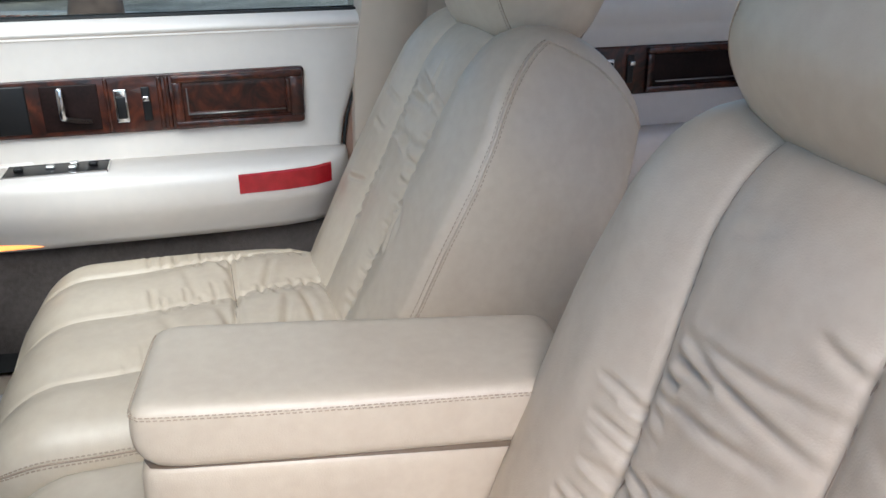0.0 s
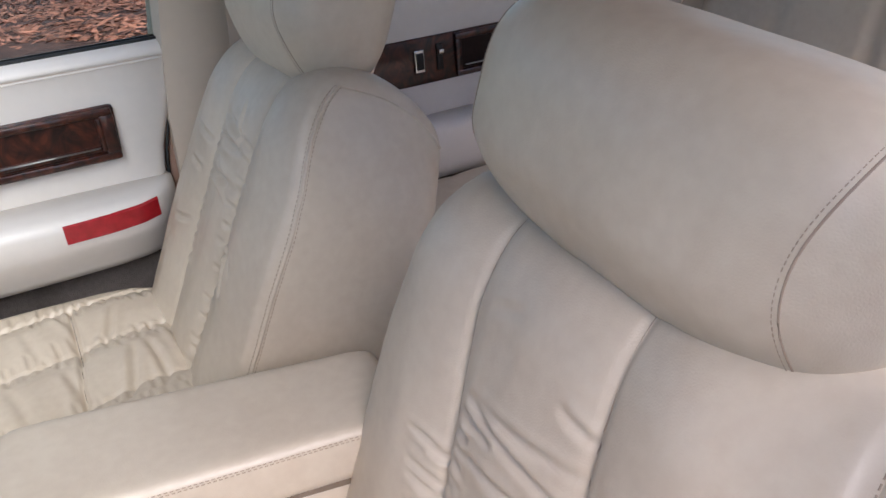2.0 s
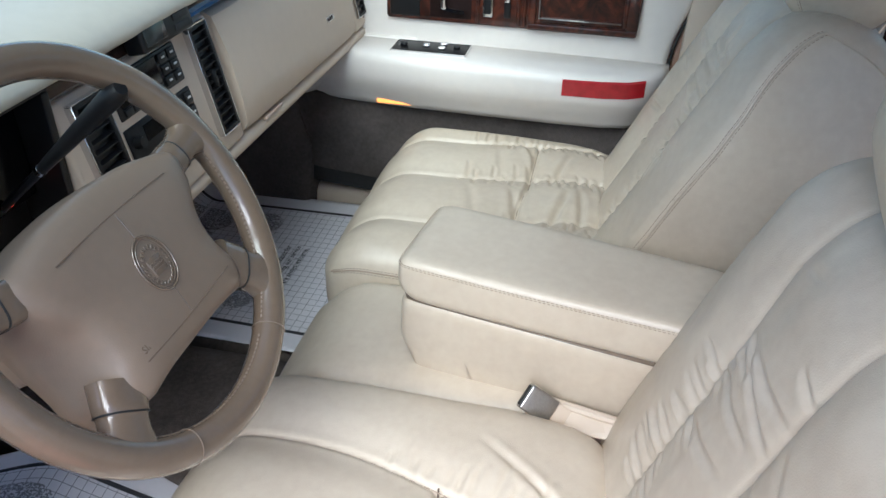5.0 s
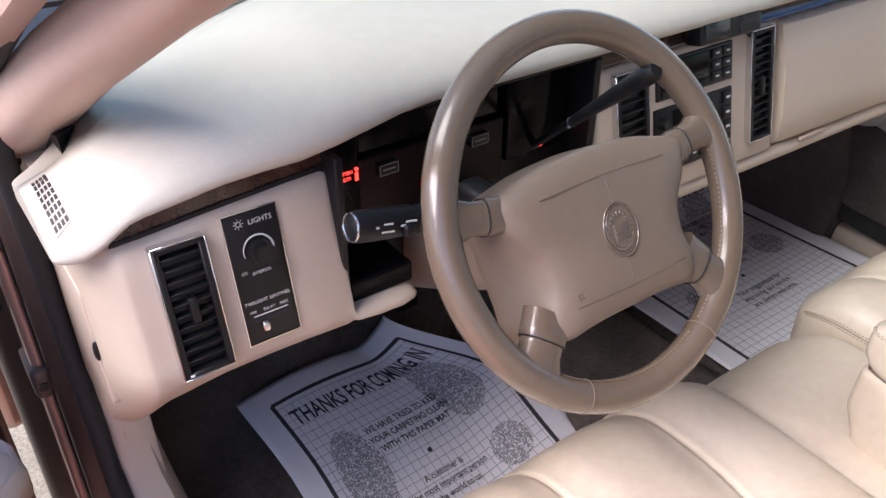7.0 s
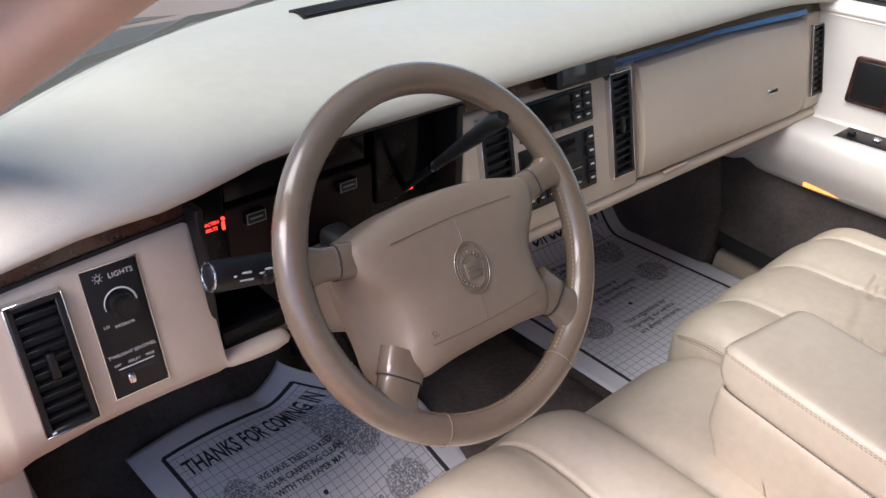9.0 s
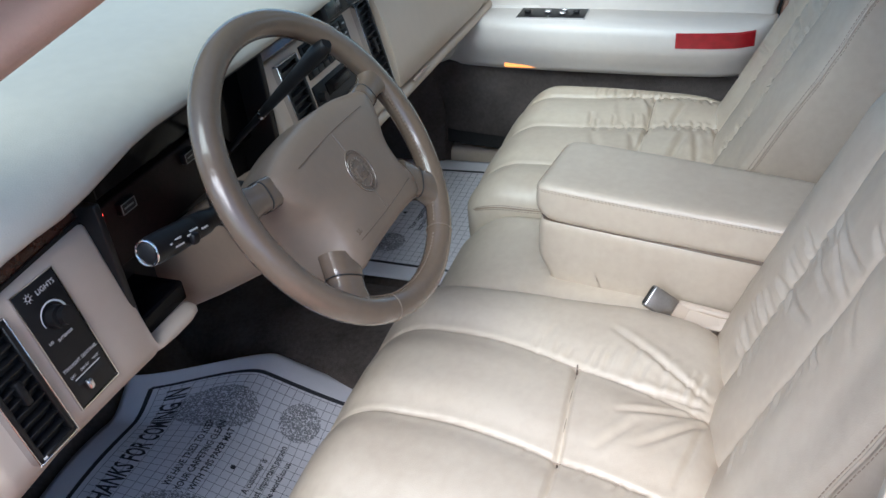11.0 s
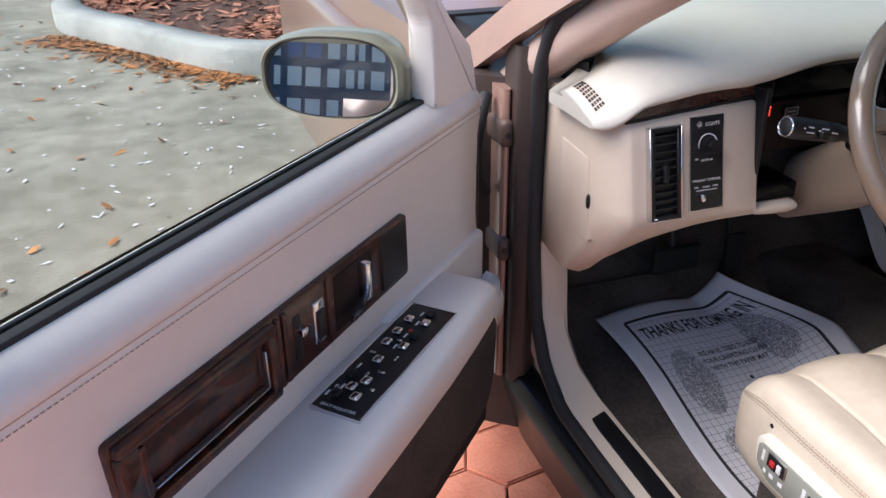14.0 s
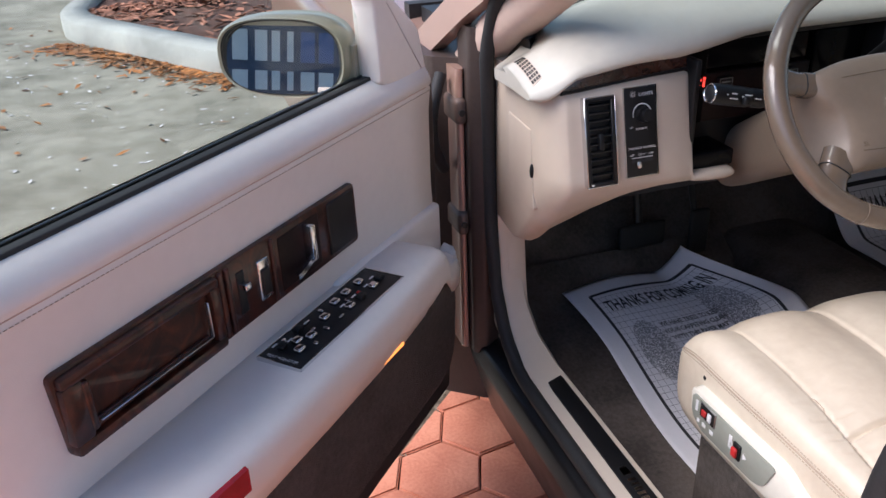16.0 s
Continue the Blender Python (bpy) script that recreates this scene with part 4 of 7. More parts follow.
part("slider_slot", face(rbox(-0.672, -0.637, -0.0028, -0.002, -0.058, -0.053, 0)), RUBBER, lp)
part("slider_line", face(rbox(-0.672, -0.636, -0.0028, -0.0018, -0.0508, -0.0498, 0)), WHITEPRINT, lp)
bm = rbox(-0.668, -0.660, -0.012, -0.002, -0.066, -0.055, 0.003)
part("slider", face(bm), CHROME, lp)


def dash_text(body, size, x, s, parent, mat=None, off=0.0028):
    return letters(body, size, FM @ Matrix.Translation((x, -off, s)) @ Matrix.Rotation(radians(90), 4, "X"), mat or WHITEPRINT, "lettering", parent, 0.0001)


dash_text("LIGHTS", 0.0075, -0.645, 0.046, lp)
dash_text("LO", 0.0045, -0.6715, -0.003, lp)
dash_text("INTERIOR", 0.0045, -0.654, -0.006, lp)
dash_text("TWILIGHT SENTINEL", 0.0052, -0.6545, -0.0355, lp)
dash_text("OFF", 0.0042, -0.672, -0.0455, lp)
dash_text("DELAY", 0.0042, -0.655, -0.0455, lp)
dash_text("MAX", 0.0042, -0.639, -0.0455, lp)
bm = tube([(-0.667 + 0.0025 * math.cos(a), -0.0028, 0.047 + 0.0025 * math.sin(a)) for a in [2 * math.pi * i / 12 for i in range(12)]], 0.0004, 4, loop=True)
for i in range(8):
    a = 2 * math.pi * i / 8
    tube([(-0.667 + 0.0036 * math.cos(a), -0.0028, 0.047 + 0.0036 * math.sin(a)), (-0.667 + 0.0052 * math.cos(a), -0.0028, 0.047 + 0.0052 * math.sin(a))], 0.0003, 4, bm=bm)
part("lamp_symbol", face(bm), WHITEPRINT, lp)

# instrument cluster
cl = part("instrument_panel", rbox(-0.565, -0.19, 0.285, 0.42, 0.72, 0.945, 0.004), BLACK, dash, "dark digital instrument cluster")
part("panel_hood", rbox(-0.565, -0.19, 0.225, 0.42, 0.94, 0.957, 0.004), BLACK, cl)
part("panel_cheek", rbox(-0.567, -0.558, 0.21, 0.42, 0.735, 0.92, 0.002), BLACK, cl)
part("panel_cheek", rbox(-0.203, -0.192, 0.225, 0.42, 0.72, 0.94, 0.002), BLACK, cl)
part("screen", rbox(-0.508, -0.315, 0.268, 0.29, 0.885, 0.93, 0.003), BLACKGLOSS, cl)
part("screen", rbox(-0.305, -0.205, 0.262, 0.29, 0.82, 0.93, 0.003), BLACKGLOSS, cl)
part("warning_panel", rbox(-0.555, -0.5105, 0.262, 0.29, 0.80, 0.93, 0.003), BLACKGLOSS, cl)
DARKWOOD = material("dark_red_brown_facia", (0.020, 0.010, 0.009), 0.45, var=0.3, scale=14, spec=0.15)
part("lower_facia", rbox(-0.512, -0.31, 0.262, 0.29, 0.80, 0.881, 0.003), DARKWOOD, cl)
for x in (-0.478, -0.352):
    bt = part("button", rbox(x - 0.013, x + 0.013, 0.254, 0.27, 0.858, 0.873, 0.002), BLACK, cl)
    bm = None
    for a, b, c, d in ((x - 0.012, x + 0.012, 0.871, 0.872), (x - 0.012, x + 0.012, 0.859, 0.86), (x - 0.012, x - 0.011, 0.859, 0.872), (x + 0.011, x + 0.012, 0.859, 0.872), (x - 0.008, x + 0.008, 0.8645, 0.8665)):
        bm = rbox(a, b, 0.2535, 0.2545, c, d, 0, bm=bm)
    part("button_mark", bm, GREYPLASTIC, bt)
part("tray", rbox(-0.556, -0.475, 0.215, 0.42, 0.738, 0.765, 0.004), BLACKGLOSS, cl)
TM = Matrix.Rotation(radians(90), 4, "X")
letters("FASTEN", 0.0054, Matrix.Translation((-0.5295, 0.2605, 0.8715)) @ TM, REDLAMP, "lettering", cl)
letters("BELTS", 0.0054, Matrix.Translation((-0.5295, 0.2605, 0.8645)) @ TM, REDLAMP, "lettering", cl)
part("belt_symbol", merge(tube([(-0.5155, 0.261, 0.874), (-0.5155, 0.259, 0.874)], 0.0022, 10), rbox(-0.5175, -0.5135, 0.2595, 0.261, 0.860, 0.8705, 0.0012)), REDLAMP, cl)
part("warning_lamp", rbox(-0.258, -0.246, 0.2605, 0.262, 0.826, 0.833, 0.001), REDLAMP, cl)

# column, stalks
col = thing("steering_column", "taupe steering column shroud with black stalks", "steering column", (-0.388, 0.2, 0.75))
cd = Vector((0, 0.84, -0.52)).normalized()
c0 = Vector((-0.388, 0.06, 0.858))
rings = []
for t, r in ((0.0, 0.045), (0.02, 0.052), (0.10, 0.056), (0.2, 0.055), (0.3, 0.05)):
    c = c0 + cd * t
    ux, uy = Vector((1, 0, 0)), cd.cross(Vector((1, 0, 0)))
    rings.append([c + ux * r * 1.05 * math.copysign(abs(math.cos(a)) ** 0.6, math.cos(a)) + uy * r * math.copysign(abs(math.sin(a)) ** 0.6, math.sin(a)) for a in [2 * math.pi * i / 24 for i in range(24)]])
part("shroud", loft(rings), TAUPELIGHT, col)
part("stalk_boot", rbox(-0.458, -0.425, 0.112, 0.165, 0.832, 0.885, 0.010), BLACK, col, "black rubber stalk boot")
st = part("indicator_stalk", tube([(-0.43, 0.135, 0.858), (-0.47, 0.134, 0.866), (-0.497, 0.133, 0.872), (-0.505, 0.133, 0.8735), (-0.524, 0.133, 0.878), (-0.526, 0.133, 0.8785), (-0.530, 0.133, 0.879), (-0.532, 0.133, 0.8795), (-0.57, 0.132, 0.888), (-0.588, 0.132, 0.892), (-0.595, 0.132, 0.8935)], [0.010, 0.011, 0.0112, 0.0135, 0.0142, 0.0130, 0.0130, 0.0145, 0.0152, 0.0152, 0.0142], 24), BLACK, col, "black multi function stalk")
d = Vector((-0.09, -0.001, 0.02)).normalized()
e = Vector((-0.595, 0.132, 0.8935))
a1 = d.cross(Vector((0, 0, 1))).normalized()
a2 = d.cross(a1)
part("stalk_ring", tube([e + d * 0.0008 + (a1 * math.cos(a) + a2 * math.sin(a)) * 0.0128 for a in [2 * math.pi * i / 28 for i in range(28)]], 0.0014, 8, loop=True), CHROME, st)
part("stalk_button", tube([e - d * 0.004, e + d * 0.0012, e + d * 0.002], [0.0112, 0.0108, 0.009], 20), BLACK, st)
RS = Matrix.Rotation(radians(12.5), 4, "Y")
for s_, w, hgt in ((0.018, 0.003, 0.004), (0.030, 0.014, -0.001), (0.030, 0.010, 0.006), (0.047, 0.006, 0.003), (0.056, 0.012, 0.006), (0.075, 0.010, 0.002)):
    p = e - d * s_
    r = 0.0153 if s_ < 0.06 else 0.0142
    part("stalk_mark", rbox(-w / 2, w / 2, -math.sqrt(r * r - hgt * hgt) - 0.0003, -math.sqrt(r * r - hgt * hgt) + 0.001, hgt - 0.0009, hgt + 0.0009, 0, m=Matrix.Translation(p) @ RS), WHITEPRINT, st)
part("stalk_switch", rbox(-0.0055, 0.0055, -0.0205, -0.012, -0.008, 0.004, 0.003, m=Matrix.Translation(e - d * 0.052) @ RS), BLACK, st)
r0, r1 = Vector((-0.265, 0.198, 0.885)), Vector((-0.276, 0.081, 0.986))
gd = (r1 - r0)
gl = part("gear_lever", tube([r0 - gd * 1.0, r0 - gd * 0.4, r0, r0 + gd * 0.05, r0 + gd * 0.5, r0 + gd * 0.9, r1, r1 + gd * 0.04], [0.0045, 0.0045, 0.005, 0.006, 0.0085, 0.0108, 0.0108, 0.007], 16), BLACK, col, "black gear selector lever")
part("lever_ring", tube([r0 - gd * 0.01, r0 + gd * 0.025], 0.0064, 16), CHROME, gl)

# centre stack
part("center_facia", face(rbox(-0.19, 0.166, -0.002, 0.28, -0.10, 0.092, 0.006)), VINYL, dash, "cream centre stack surround")
vent(-0.168, -0.112, -0.075, 0.081, 12, False)
vent(0.0985, 0.1475, -0.071, 0.0865, 13)
ra = part("climate_panel", face(rbox(-0.09, 0.064, -0.005, 0.03, 0.03, 0.083, 0.002)), BLACK, dash, "black climate control panel")
part("display", face(rbox(-0.083, 0.012, -0.0062, -0.004, 0.044, 0.079, 0.001)), BLACKGLOSS, ra)
for i in range(3):
    for j in range(2):
        part("key", face(rbox(0.018 + 0.022 * j, 0.037 + 0.022 * j, -0.008, -0.004, 0.035 + 0.0155 * i, 0.0475 + 0.0155 * i, 0.001)), BLACK, ra)
        part("key_mark", face(rbox(0.024 + 0.022 * j, 0.031 + 0.022 * j, -0.0085, -0.0079, 0.040 + 0.0155 * i, 0.0425 + 0.0155 * i, 0)), WHITEPRINT, ra)
for i in range(5):
    part("key", face(rbox(-0.082 + 0.019 * i, -0.066 + 0.019 * i, -0.008, -0.004, 0.033, 0.042, 0.001)), BLACK, ra)
rb = part("cassette_radio", face(rbox(-0.095, 0.064, -0.005, 0.03, -0.07, 0.02, 0.002)), BLACK, dash, "black cassette radio with small keys")
part("display", face(rbox(-0.06, 0.02, -0.0062, -0.004, -0.008, 0.013, 0.001)), BLACKGLOSS, rb)
part("tape_slot", face(rbox(-0.07, 0.03, -0.0062, -0.004, -0.030, -0.022, 0.001)), RUBBER, rb)
part("tape_line", face(rbox(-0.07, 0.03, -0.0065, -0.004, -0.0345, -0.0335, 0)), STEEL, rb)
for i in range(4):
    k = part("key", face(rbox(0.043, 0.059, -0.0085, -0.004, -0.064 + 0.021 * i, -0.047 + 0.021 * i, 0.001)), BLACK, rb)
    part("key_mark", face(rbox(0.047, 0.055, -0.009, -0.0083, -0.057 + 0.021 * i, -0.054 + 0.021 * i, 0)), WHITEPRINT, k)
for i in range(6):
    k = part("key", face(rbox(-0.088 + 0.02 * i, -0.072 + 0.02 * i, -0.0085, -0.004, -0.062, -0.047, 0.001)), BLACK, rb)
    part("key_mark", face(rbox(-0.083 + 0.02 * i, -0.077 + 0.02 * i, -0.009, -0.0083, -0.056, -0.0535, 0)), WHITEPRINT, k)
for s in (0.0, -0.03):
    part("knob", face(tube([(-0.082, -0.004, s), (-0.082, -0.016, s)], [0.008, 0.007], 16)), BLACK, rb)
# wood band and glove box
band = []
for i in range(31):
    x = -0.19 + 1.0 * i / 30
    s0, s1 = 0.094 - 0.018 * max(0, (x - 0.4) / 0.4), 0.125 - 0.018 * max(0, (x - 0.2) / 0.6)
    band.append([FM @ Vector(p) for p in ((x, -0.002, s0), (x, -0.006, s0 + 0.004), (x, 0.002, s1 - 0.006), (x, 0.02, s1), (x, 0.03, s1), (x, 0.03, s0))])
BANDWOOD = material("dark_glossy_wood_band", (0.06, 0.032, 0.022), 0.12, var=0.3, scale=20, coat=1.0)
wb = part("wood_band", loft(band), BANDWOOD, dash, "glossy dark wood band")
# blue reflection along the band's lower edge, painted as a solid strip
BLUEGLINT = material("painted_blue_reflection", (0.04, 0.16, 0.42), 0.2, var=0.1, coat=0.8)
edge_strip = []
for i in range(21):
    x = 0.095 + 0.605 * i / 20
    s0, hgt = 0.094 - 0.018 * max(0, (x - 0.4) / 0.4), 0.003 + 0.006 * i / 20
    edge_strip.append([FM @ Vector(p) for p in ((x, 0.004, s0 - 0.001), (x, -0.005, s0), (x, -0.0085, s0 + 0.003), (x, -0.0055, s0 + 0.003 + hgt), (x, 0.004, s0 + 0.003 + hgt))])
part("band_edge", loft(edge_strip), BLUEGLINT, wb, "blue strip painting a reflection on the lower edge")
gb = []
for i in range(25):
    x = 0.178 + 0.525 * i / 24
    k = 0.004 * min(1, i / 1.5) * min(1, (24 - i) / 1.5)
    sb, tp = -0.098 - 0.012 * (x - 0.18) / 0.6, 0.090 - 0.02 * max(0, (x - 0.45) / 0.35)
    gb.append([FM @ Vector(p) for p in ((x, 0.2, tp), (x, 0.006 - k, tp), (x, -0.004 - k, tp - 0.008), (x, -0.012 - k, 0.02), (x, -0.010 - k, -0.05), (x, -0.004 - k, sb + 0.012), (x, 0.006 - k, sb + 0.002), (x, 0.2, sb))])
gbo = part("glove_box", loft(gb), VINYL, dash, "cream padded glove box lid")
part("lower_roll", face(tube([(-0.19 + 0.1 * i, 0.012, -0.108 - 0.0012 * i) for i in range(11)], 0.012, 10)), VINYL, dash)
part("logo_plate", face(rbox(0.546, 0.582, -0.0165, -0.012, -0.041, -0.030, 0.002)), CHROME, gbo)
part("latch", face(rbox(0.235, 0.30, -0.006, 0.0, -0.105, -0.099, 0.002)), TRIMTAN, gbo)
part("right_facia", face(rbox(0.706, 0.80, -0.004, 0.28, -0.105, 0.082, 0.006)), VINYL, dash)
vent(0.72, 0.764, -0.08, 0.057, 11, False)
part("dash_end", rbox(0.775, 0.83, 0.2, 0.5, 0.68, 0.93, 0.02), VINYL, dash)
part("knee_bolster", prism([(0.24, 0.712), (0.235, 0.70), (0.30, 0.66), (0.6, 0.62), (0.6, 0.72)], -0.2, 0.8, "x", 0.008), TRIMTAN, dash)
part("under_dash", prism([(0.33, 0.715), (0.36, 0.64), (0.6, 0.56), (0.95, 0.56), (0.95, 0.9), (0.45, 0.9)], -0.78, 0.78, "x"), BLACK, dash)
# gadget stuck on the band
LCD = material("dark_grey_display", (0.035, 0.04, 0.04), 0.15, var=0.05)
gd_ = thing("toll_reader", "small black electronic reader stuck on the dash", "gadget", tuple(FM @ Vector((0.02, -0.01, 0.09))))
part("case", face(rbox(-0.035, 0.088, -0.032, -0.004, 0.093, 0.127, 0.004)), BLACK, gd_)
part("display", face(rbox(-0.028, 0.02, -0.0335, -0.031, 0.099, 0.121, 0.001)), LCD, gd_)
for i in range(2):
    part("key", face(rbox(0.042, 0.078, -0.034, -0.031, 0.098 + 0.013 * i, 0.107 + 0.013 * i, 0.001)), RUBBER, gd_)
part("cable", face(tube([(0.07, -0.02, 0.094), (0.08, -0.02, 0.085), (0.095, -0.012, 0.088), (0.10, -0.006, 0.095)], 0.002, 6)), BLACK, gd_)

# pedals
ped = thing("brake_pedal", "black rubber brake pedal on a steel arm", "pedal", (-0.36, 0.66, 0.36), "pedals")
part("pad", rbox(-0.42, -0.30, 0.64, 0.655, 0.36, 0.42, 0.006), RUBBER, ped)
part("arm", tube([(-0.36, 0.66, 0.40), (-0.36, 0.70, 0.55), (-0.36, 0.72, 0.7)], 0.01, 8), DARKMETAL, ped)
ped = thing("accelerator_pedal", "black rubber accelerator pedal", "pedal", (-0.22, 0.64, 0.30), "pedals")
part("pad", rbox(-0.245, -0.195, 0.62, 0.635, 0.28, 0.44, 0.006), RUBBER, ped)
part("arm", tube([(-0.22, 0.64, 0.40), (-0.22, 0.70, 0.55), (-0.22, 0.72, 0.65)], 0.008, 8), DARKMETAL, ped)

# ---- steering wheel ----
TILT = 0.553
WM = Matrix.Translation((-0.388, 0.027, 0.892)) @ Matrix.Rotation(math.pi / 2 - TILT, 4, "X")
wheel = thing("steering_wheel", "taupe leather four spoke steering wheel", "steering wheel", (-0.388, 0.027, 0.892))


def onwheel(bm):
    bm.transform(WM)
    return bm


rim = part("rim", onwheel(tube([(0.1735 * math.cos(a), 0.1735 * math.sin(a), 0) for a in [2 * math.pi * i / 96 for i in range(96)]], 0.0158, 16, loop=True)), TAUPE, wheel, "worn shiny leather rim")
for a in (-118, -62):
    ra_ = radians(a)
    c, t = Vector((0.1735 * math.cos(ra_), 0.1735 * math.sin(ra_), 0)), Vector((-math.sin(ra_), math.cos(ra_), 0))
    r_ = Vector((math.cos(ra_), math.sin(ra_), 0))
    part("seam", onwheel(tube([c + 0.0162 * (math.cos(b) * r_ + math.sin(b) * Vector((0, 0, 1))) for b in [2 * math.pi * i / 20 for i in range(20)]], 0.0005, 5, loop=True)), TAUPELIGHT, rim)
bm = None
for a0, a1 in ((-60, 20), (-115, -64), (160, 240)):
    for off in (-0.25, 0.15):
        pts = [Vector(((0.1735 - 0.0152) * math.cos(radians(a)), (0.1735 - 0.0152) * math.sin(radians(a)), 0.0045 + 0.003 * off)) for a in range(a0, a1 + 1, 2)]
        bm = stitch(pts, 0.0006, 0.005, bm)
part("rim_stitching", onwheel(bm), TAUPELIGHT, rim)
# spokes
for sx in (-1, 1):
    for p0, p1, w0, w1 in (((0.095, 0.026), (0.168, 0.040), 0.0165, 0.0150), ((0.088, -0.070), (0.126, -0.117), 0.0225, 0.019)):
        a, b = Vector((sx * p0[0], p0[1], -0.006)), Vector((sx * p1[0], p1[1], -0.001))
        d = (b - a).normalized()
        s = Vector((-d.y, d.x, 0))
        rings = []
        for t in (0, 0.3, 0.42, 0.46, 0.5, 0.65, 0.8, 0.9, 1.0):
            w = (w0 + (w1 - w0) * t) * (1.06 if t <= 0.42 else 1.0) + 0.016 * (max(0, t - 0.6) / 0.4) ** 2
            hgt = 0.015 if t <= 0.42 else 0.0135
            c = a.lerp(b, t)
            rings.append([c + s * w * math.copysign(abs(math.cos(q)) ** 0.7, math.cos(q)) + Vector((0, 0, 1)) * hgt * math.copysign(abs(math.sin(q)) ** 0.7, math.sin(q)) for q in [2 * math.pi * i / 20 for i in range(20)]])
        part("spoke", onwheel(loft(rings)), TAUPE, wheel)
        c = a.lerp(b, 0.44)
        part("spoke_gap", onwheel(tube([c + s * (w0 * 0.98) * math.copysign(abs(math.cos(q)) ** 0.7, math.cos(q)) + Vector((0, 0, 1)) * 0.0145 * math.copysign(abs(math.sin(q)) ** 0.7, math.sin(q)) for q in [2 * math.pi * i / 28 for i in range(28)]], 0.0009, 5, loop=True)), RUBBER, wheel)
# airbag pad: a deep domed lid, its flanks spreading towards the base, waisted between the spokes
def pad_outline(corner, waist, low):
    half = [(0, 0.061), (0.06, 0.057), (corner, 0.041), (corner - 0.006, 0.012), (waist + 0.003, -0.02), (waist, -0.052), (low, -0.080), (low - 0.012, -0.101), (0.05, -0.0965), (0, -0.096)]
    return [Vector(p) for p in round_poly([(-x, y) for x, y in half[::-1]][:-1] + half[:-1], 0.02, 5)]


ctr = Vector((0, -0.018))
base, lid = pad_outline(0.128, 0.118, 0.119), pad_outline(0.122, 0.0885, 0.097)
rings = []
for w, k, h in ((0.0, 1.0, -0.042), (0.25, 1.0, -0.03), (0.6, 1.0, -0.013), (0.85, 1.0, -0.001), (1.0, 0.985, 0.006), (1.0, 0.95, 0.0105), (1.0, 0.88, 0.0145), (1.0, 0.75, 0.0175), (1.0, 0.6, 0.0188), (1.0, 0.4, 0.0197), (1.0, 0.2, 0.020)):
    rings.append([tuple(ctr + (p.lerp(q, w) - ctr) * k) + (h,) for p, q in zip(base, lid)])
pad = part("airbag_pad", onwheel(loft(rings)), TAUPELIGHT, wheel, "taupe padded airbag cover", sharp=False)


def pad_h(x, y):
    r = max(abs(x) / 0.115, abs(y + 0.018) / 0.082)
    return 0.020 - 0.0045 * min(r, 1) ** 2


for pts in ([(-0.078 + 0.013 * i, 0.030 + 0.0025 * math.sin(math.pi * i / 12)) for i in range(13)], [(-0.07 + 0.0117 * i, -0.072 - 0.002 * math.sin(math.pi * i / 12)) for i in range(13)], [(0.0, 0.030 - 0.003 * i) for i in range(9)], [(0.0, -0.047 - 0.0025 * i) for i in range(11)]):
    part("split_line", onwheel(tube([(x, y, pad_h(x, y) + 0.0001) for x, y in pts], 0.0006, 5)), TAUPE, pad)
# crest: plain raised oval with a shield
bm = tube([(0.0205 * math.cos(a), -0.016 + 0.0255 * math.sin(a), 0.0207) for a in [2 * math.pi * i / 40 for i in range(40)]], 0.0009, 6, loop=True)
tube([(0.0175 * math.cos(a), -0.016 + 0.0225 * math.sin(a), 0.0207) for a in [2 * math.pi * i / 40 for i in range(40)]], 0.0005, 5, loop=True, bm=bm)
rbox(-0.009, 0.009, -0.026, -0.010, 0.0195, 0.0216, 0.001, bm=bm)
for i in range(7):
    a = radians(25 + 130 * i / 6)
    rbox(-0.0012, 0.0012, -0.002, 0.002, 0, 0.0014, 0.0004, 1, m=Matrix.Translation((0.0105 * math.cos(a), -0.0115 + 0.0105 * math.sin(a), 0.0202)) @ Matrix.Rotation(a - 1.57, 4, "Z"), bm=bm)
for i in range(16):
    a = radians(160 + 220 * i / 15)
    rbox(-0.001, 0.001, -0.0018, 0.0018, 0, 0.001, 0.0004, 1, m=Matrix.Translation((0.0142 * math.cos(a), -0.017 + 0.018 * math.sin(a), 0.0204)) @ Matrix.Rotation(a + 0.7, 4, "Z"), bm=bm)
for y in (-0.0215, -0.018, -0.0145):
    rbox(-0.0078, 0.0078, y - 0.0006, y + 0.0006, 0.0214, 0.0222, 0.0002, 1, bm=bm)
bmesh.ops.translate(bm, verts=bm.verts[:], vec=(0, -0.0045, 0))
part("crest", onwheel(bm), TAUPE, pad, "embossed oval emblem")
letters("SIR", 0.009, WM @ Matrix.Translation((-0.062, -0.064, 0.0178)), TAUPE, "lettering", pad, 0.0005)

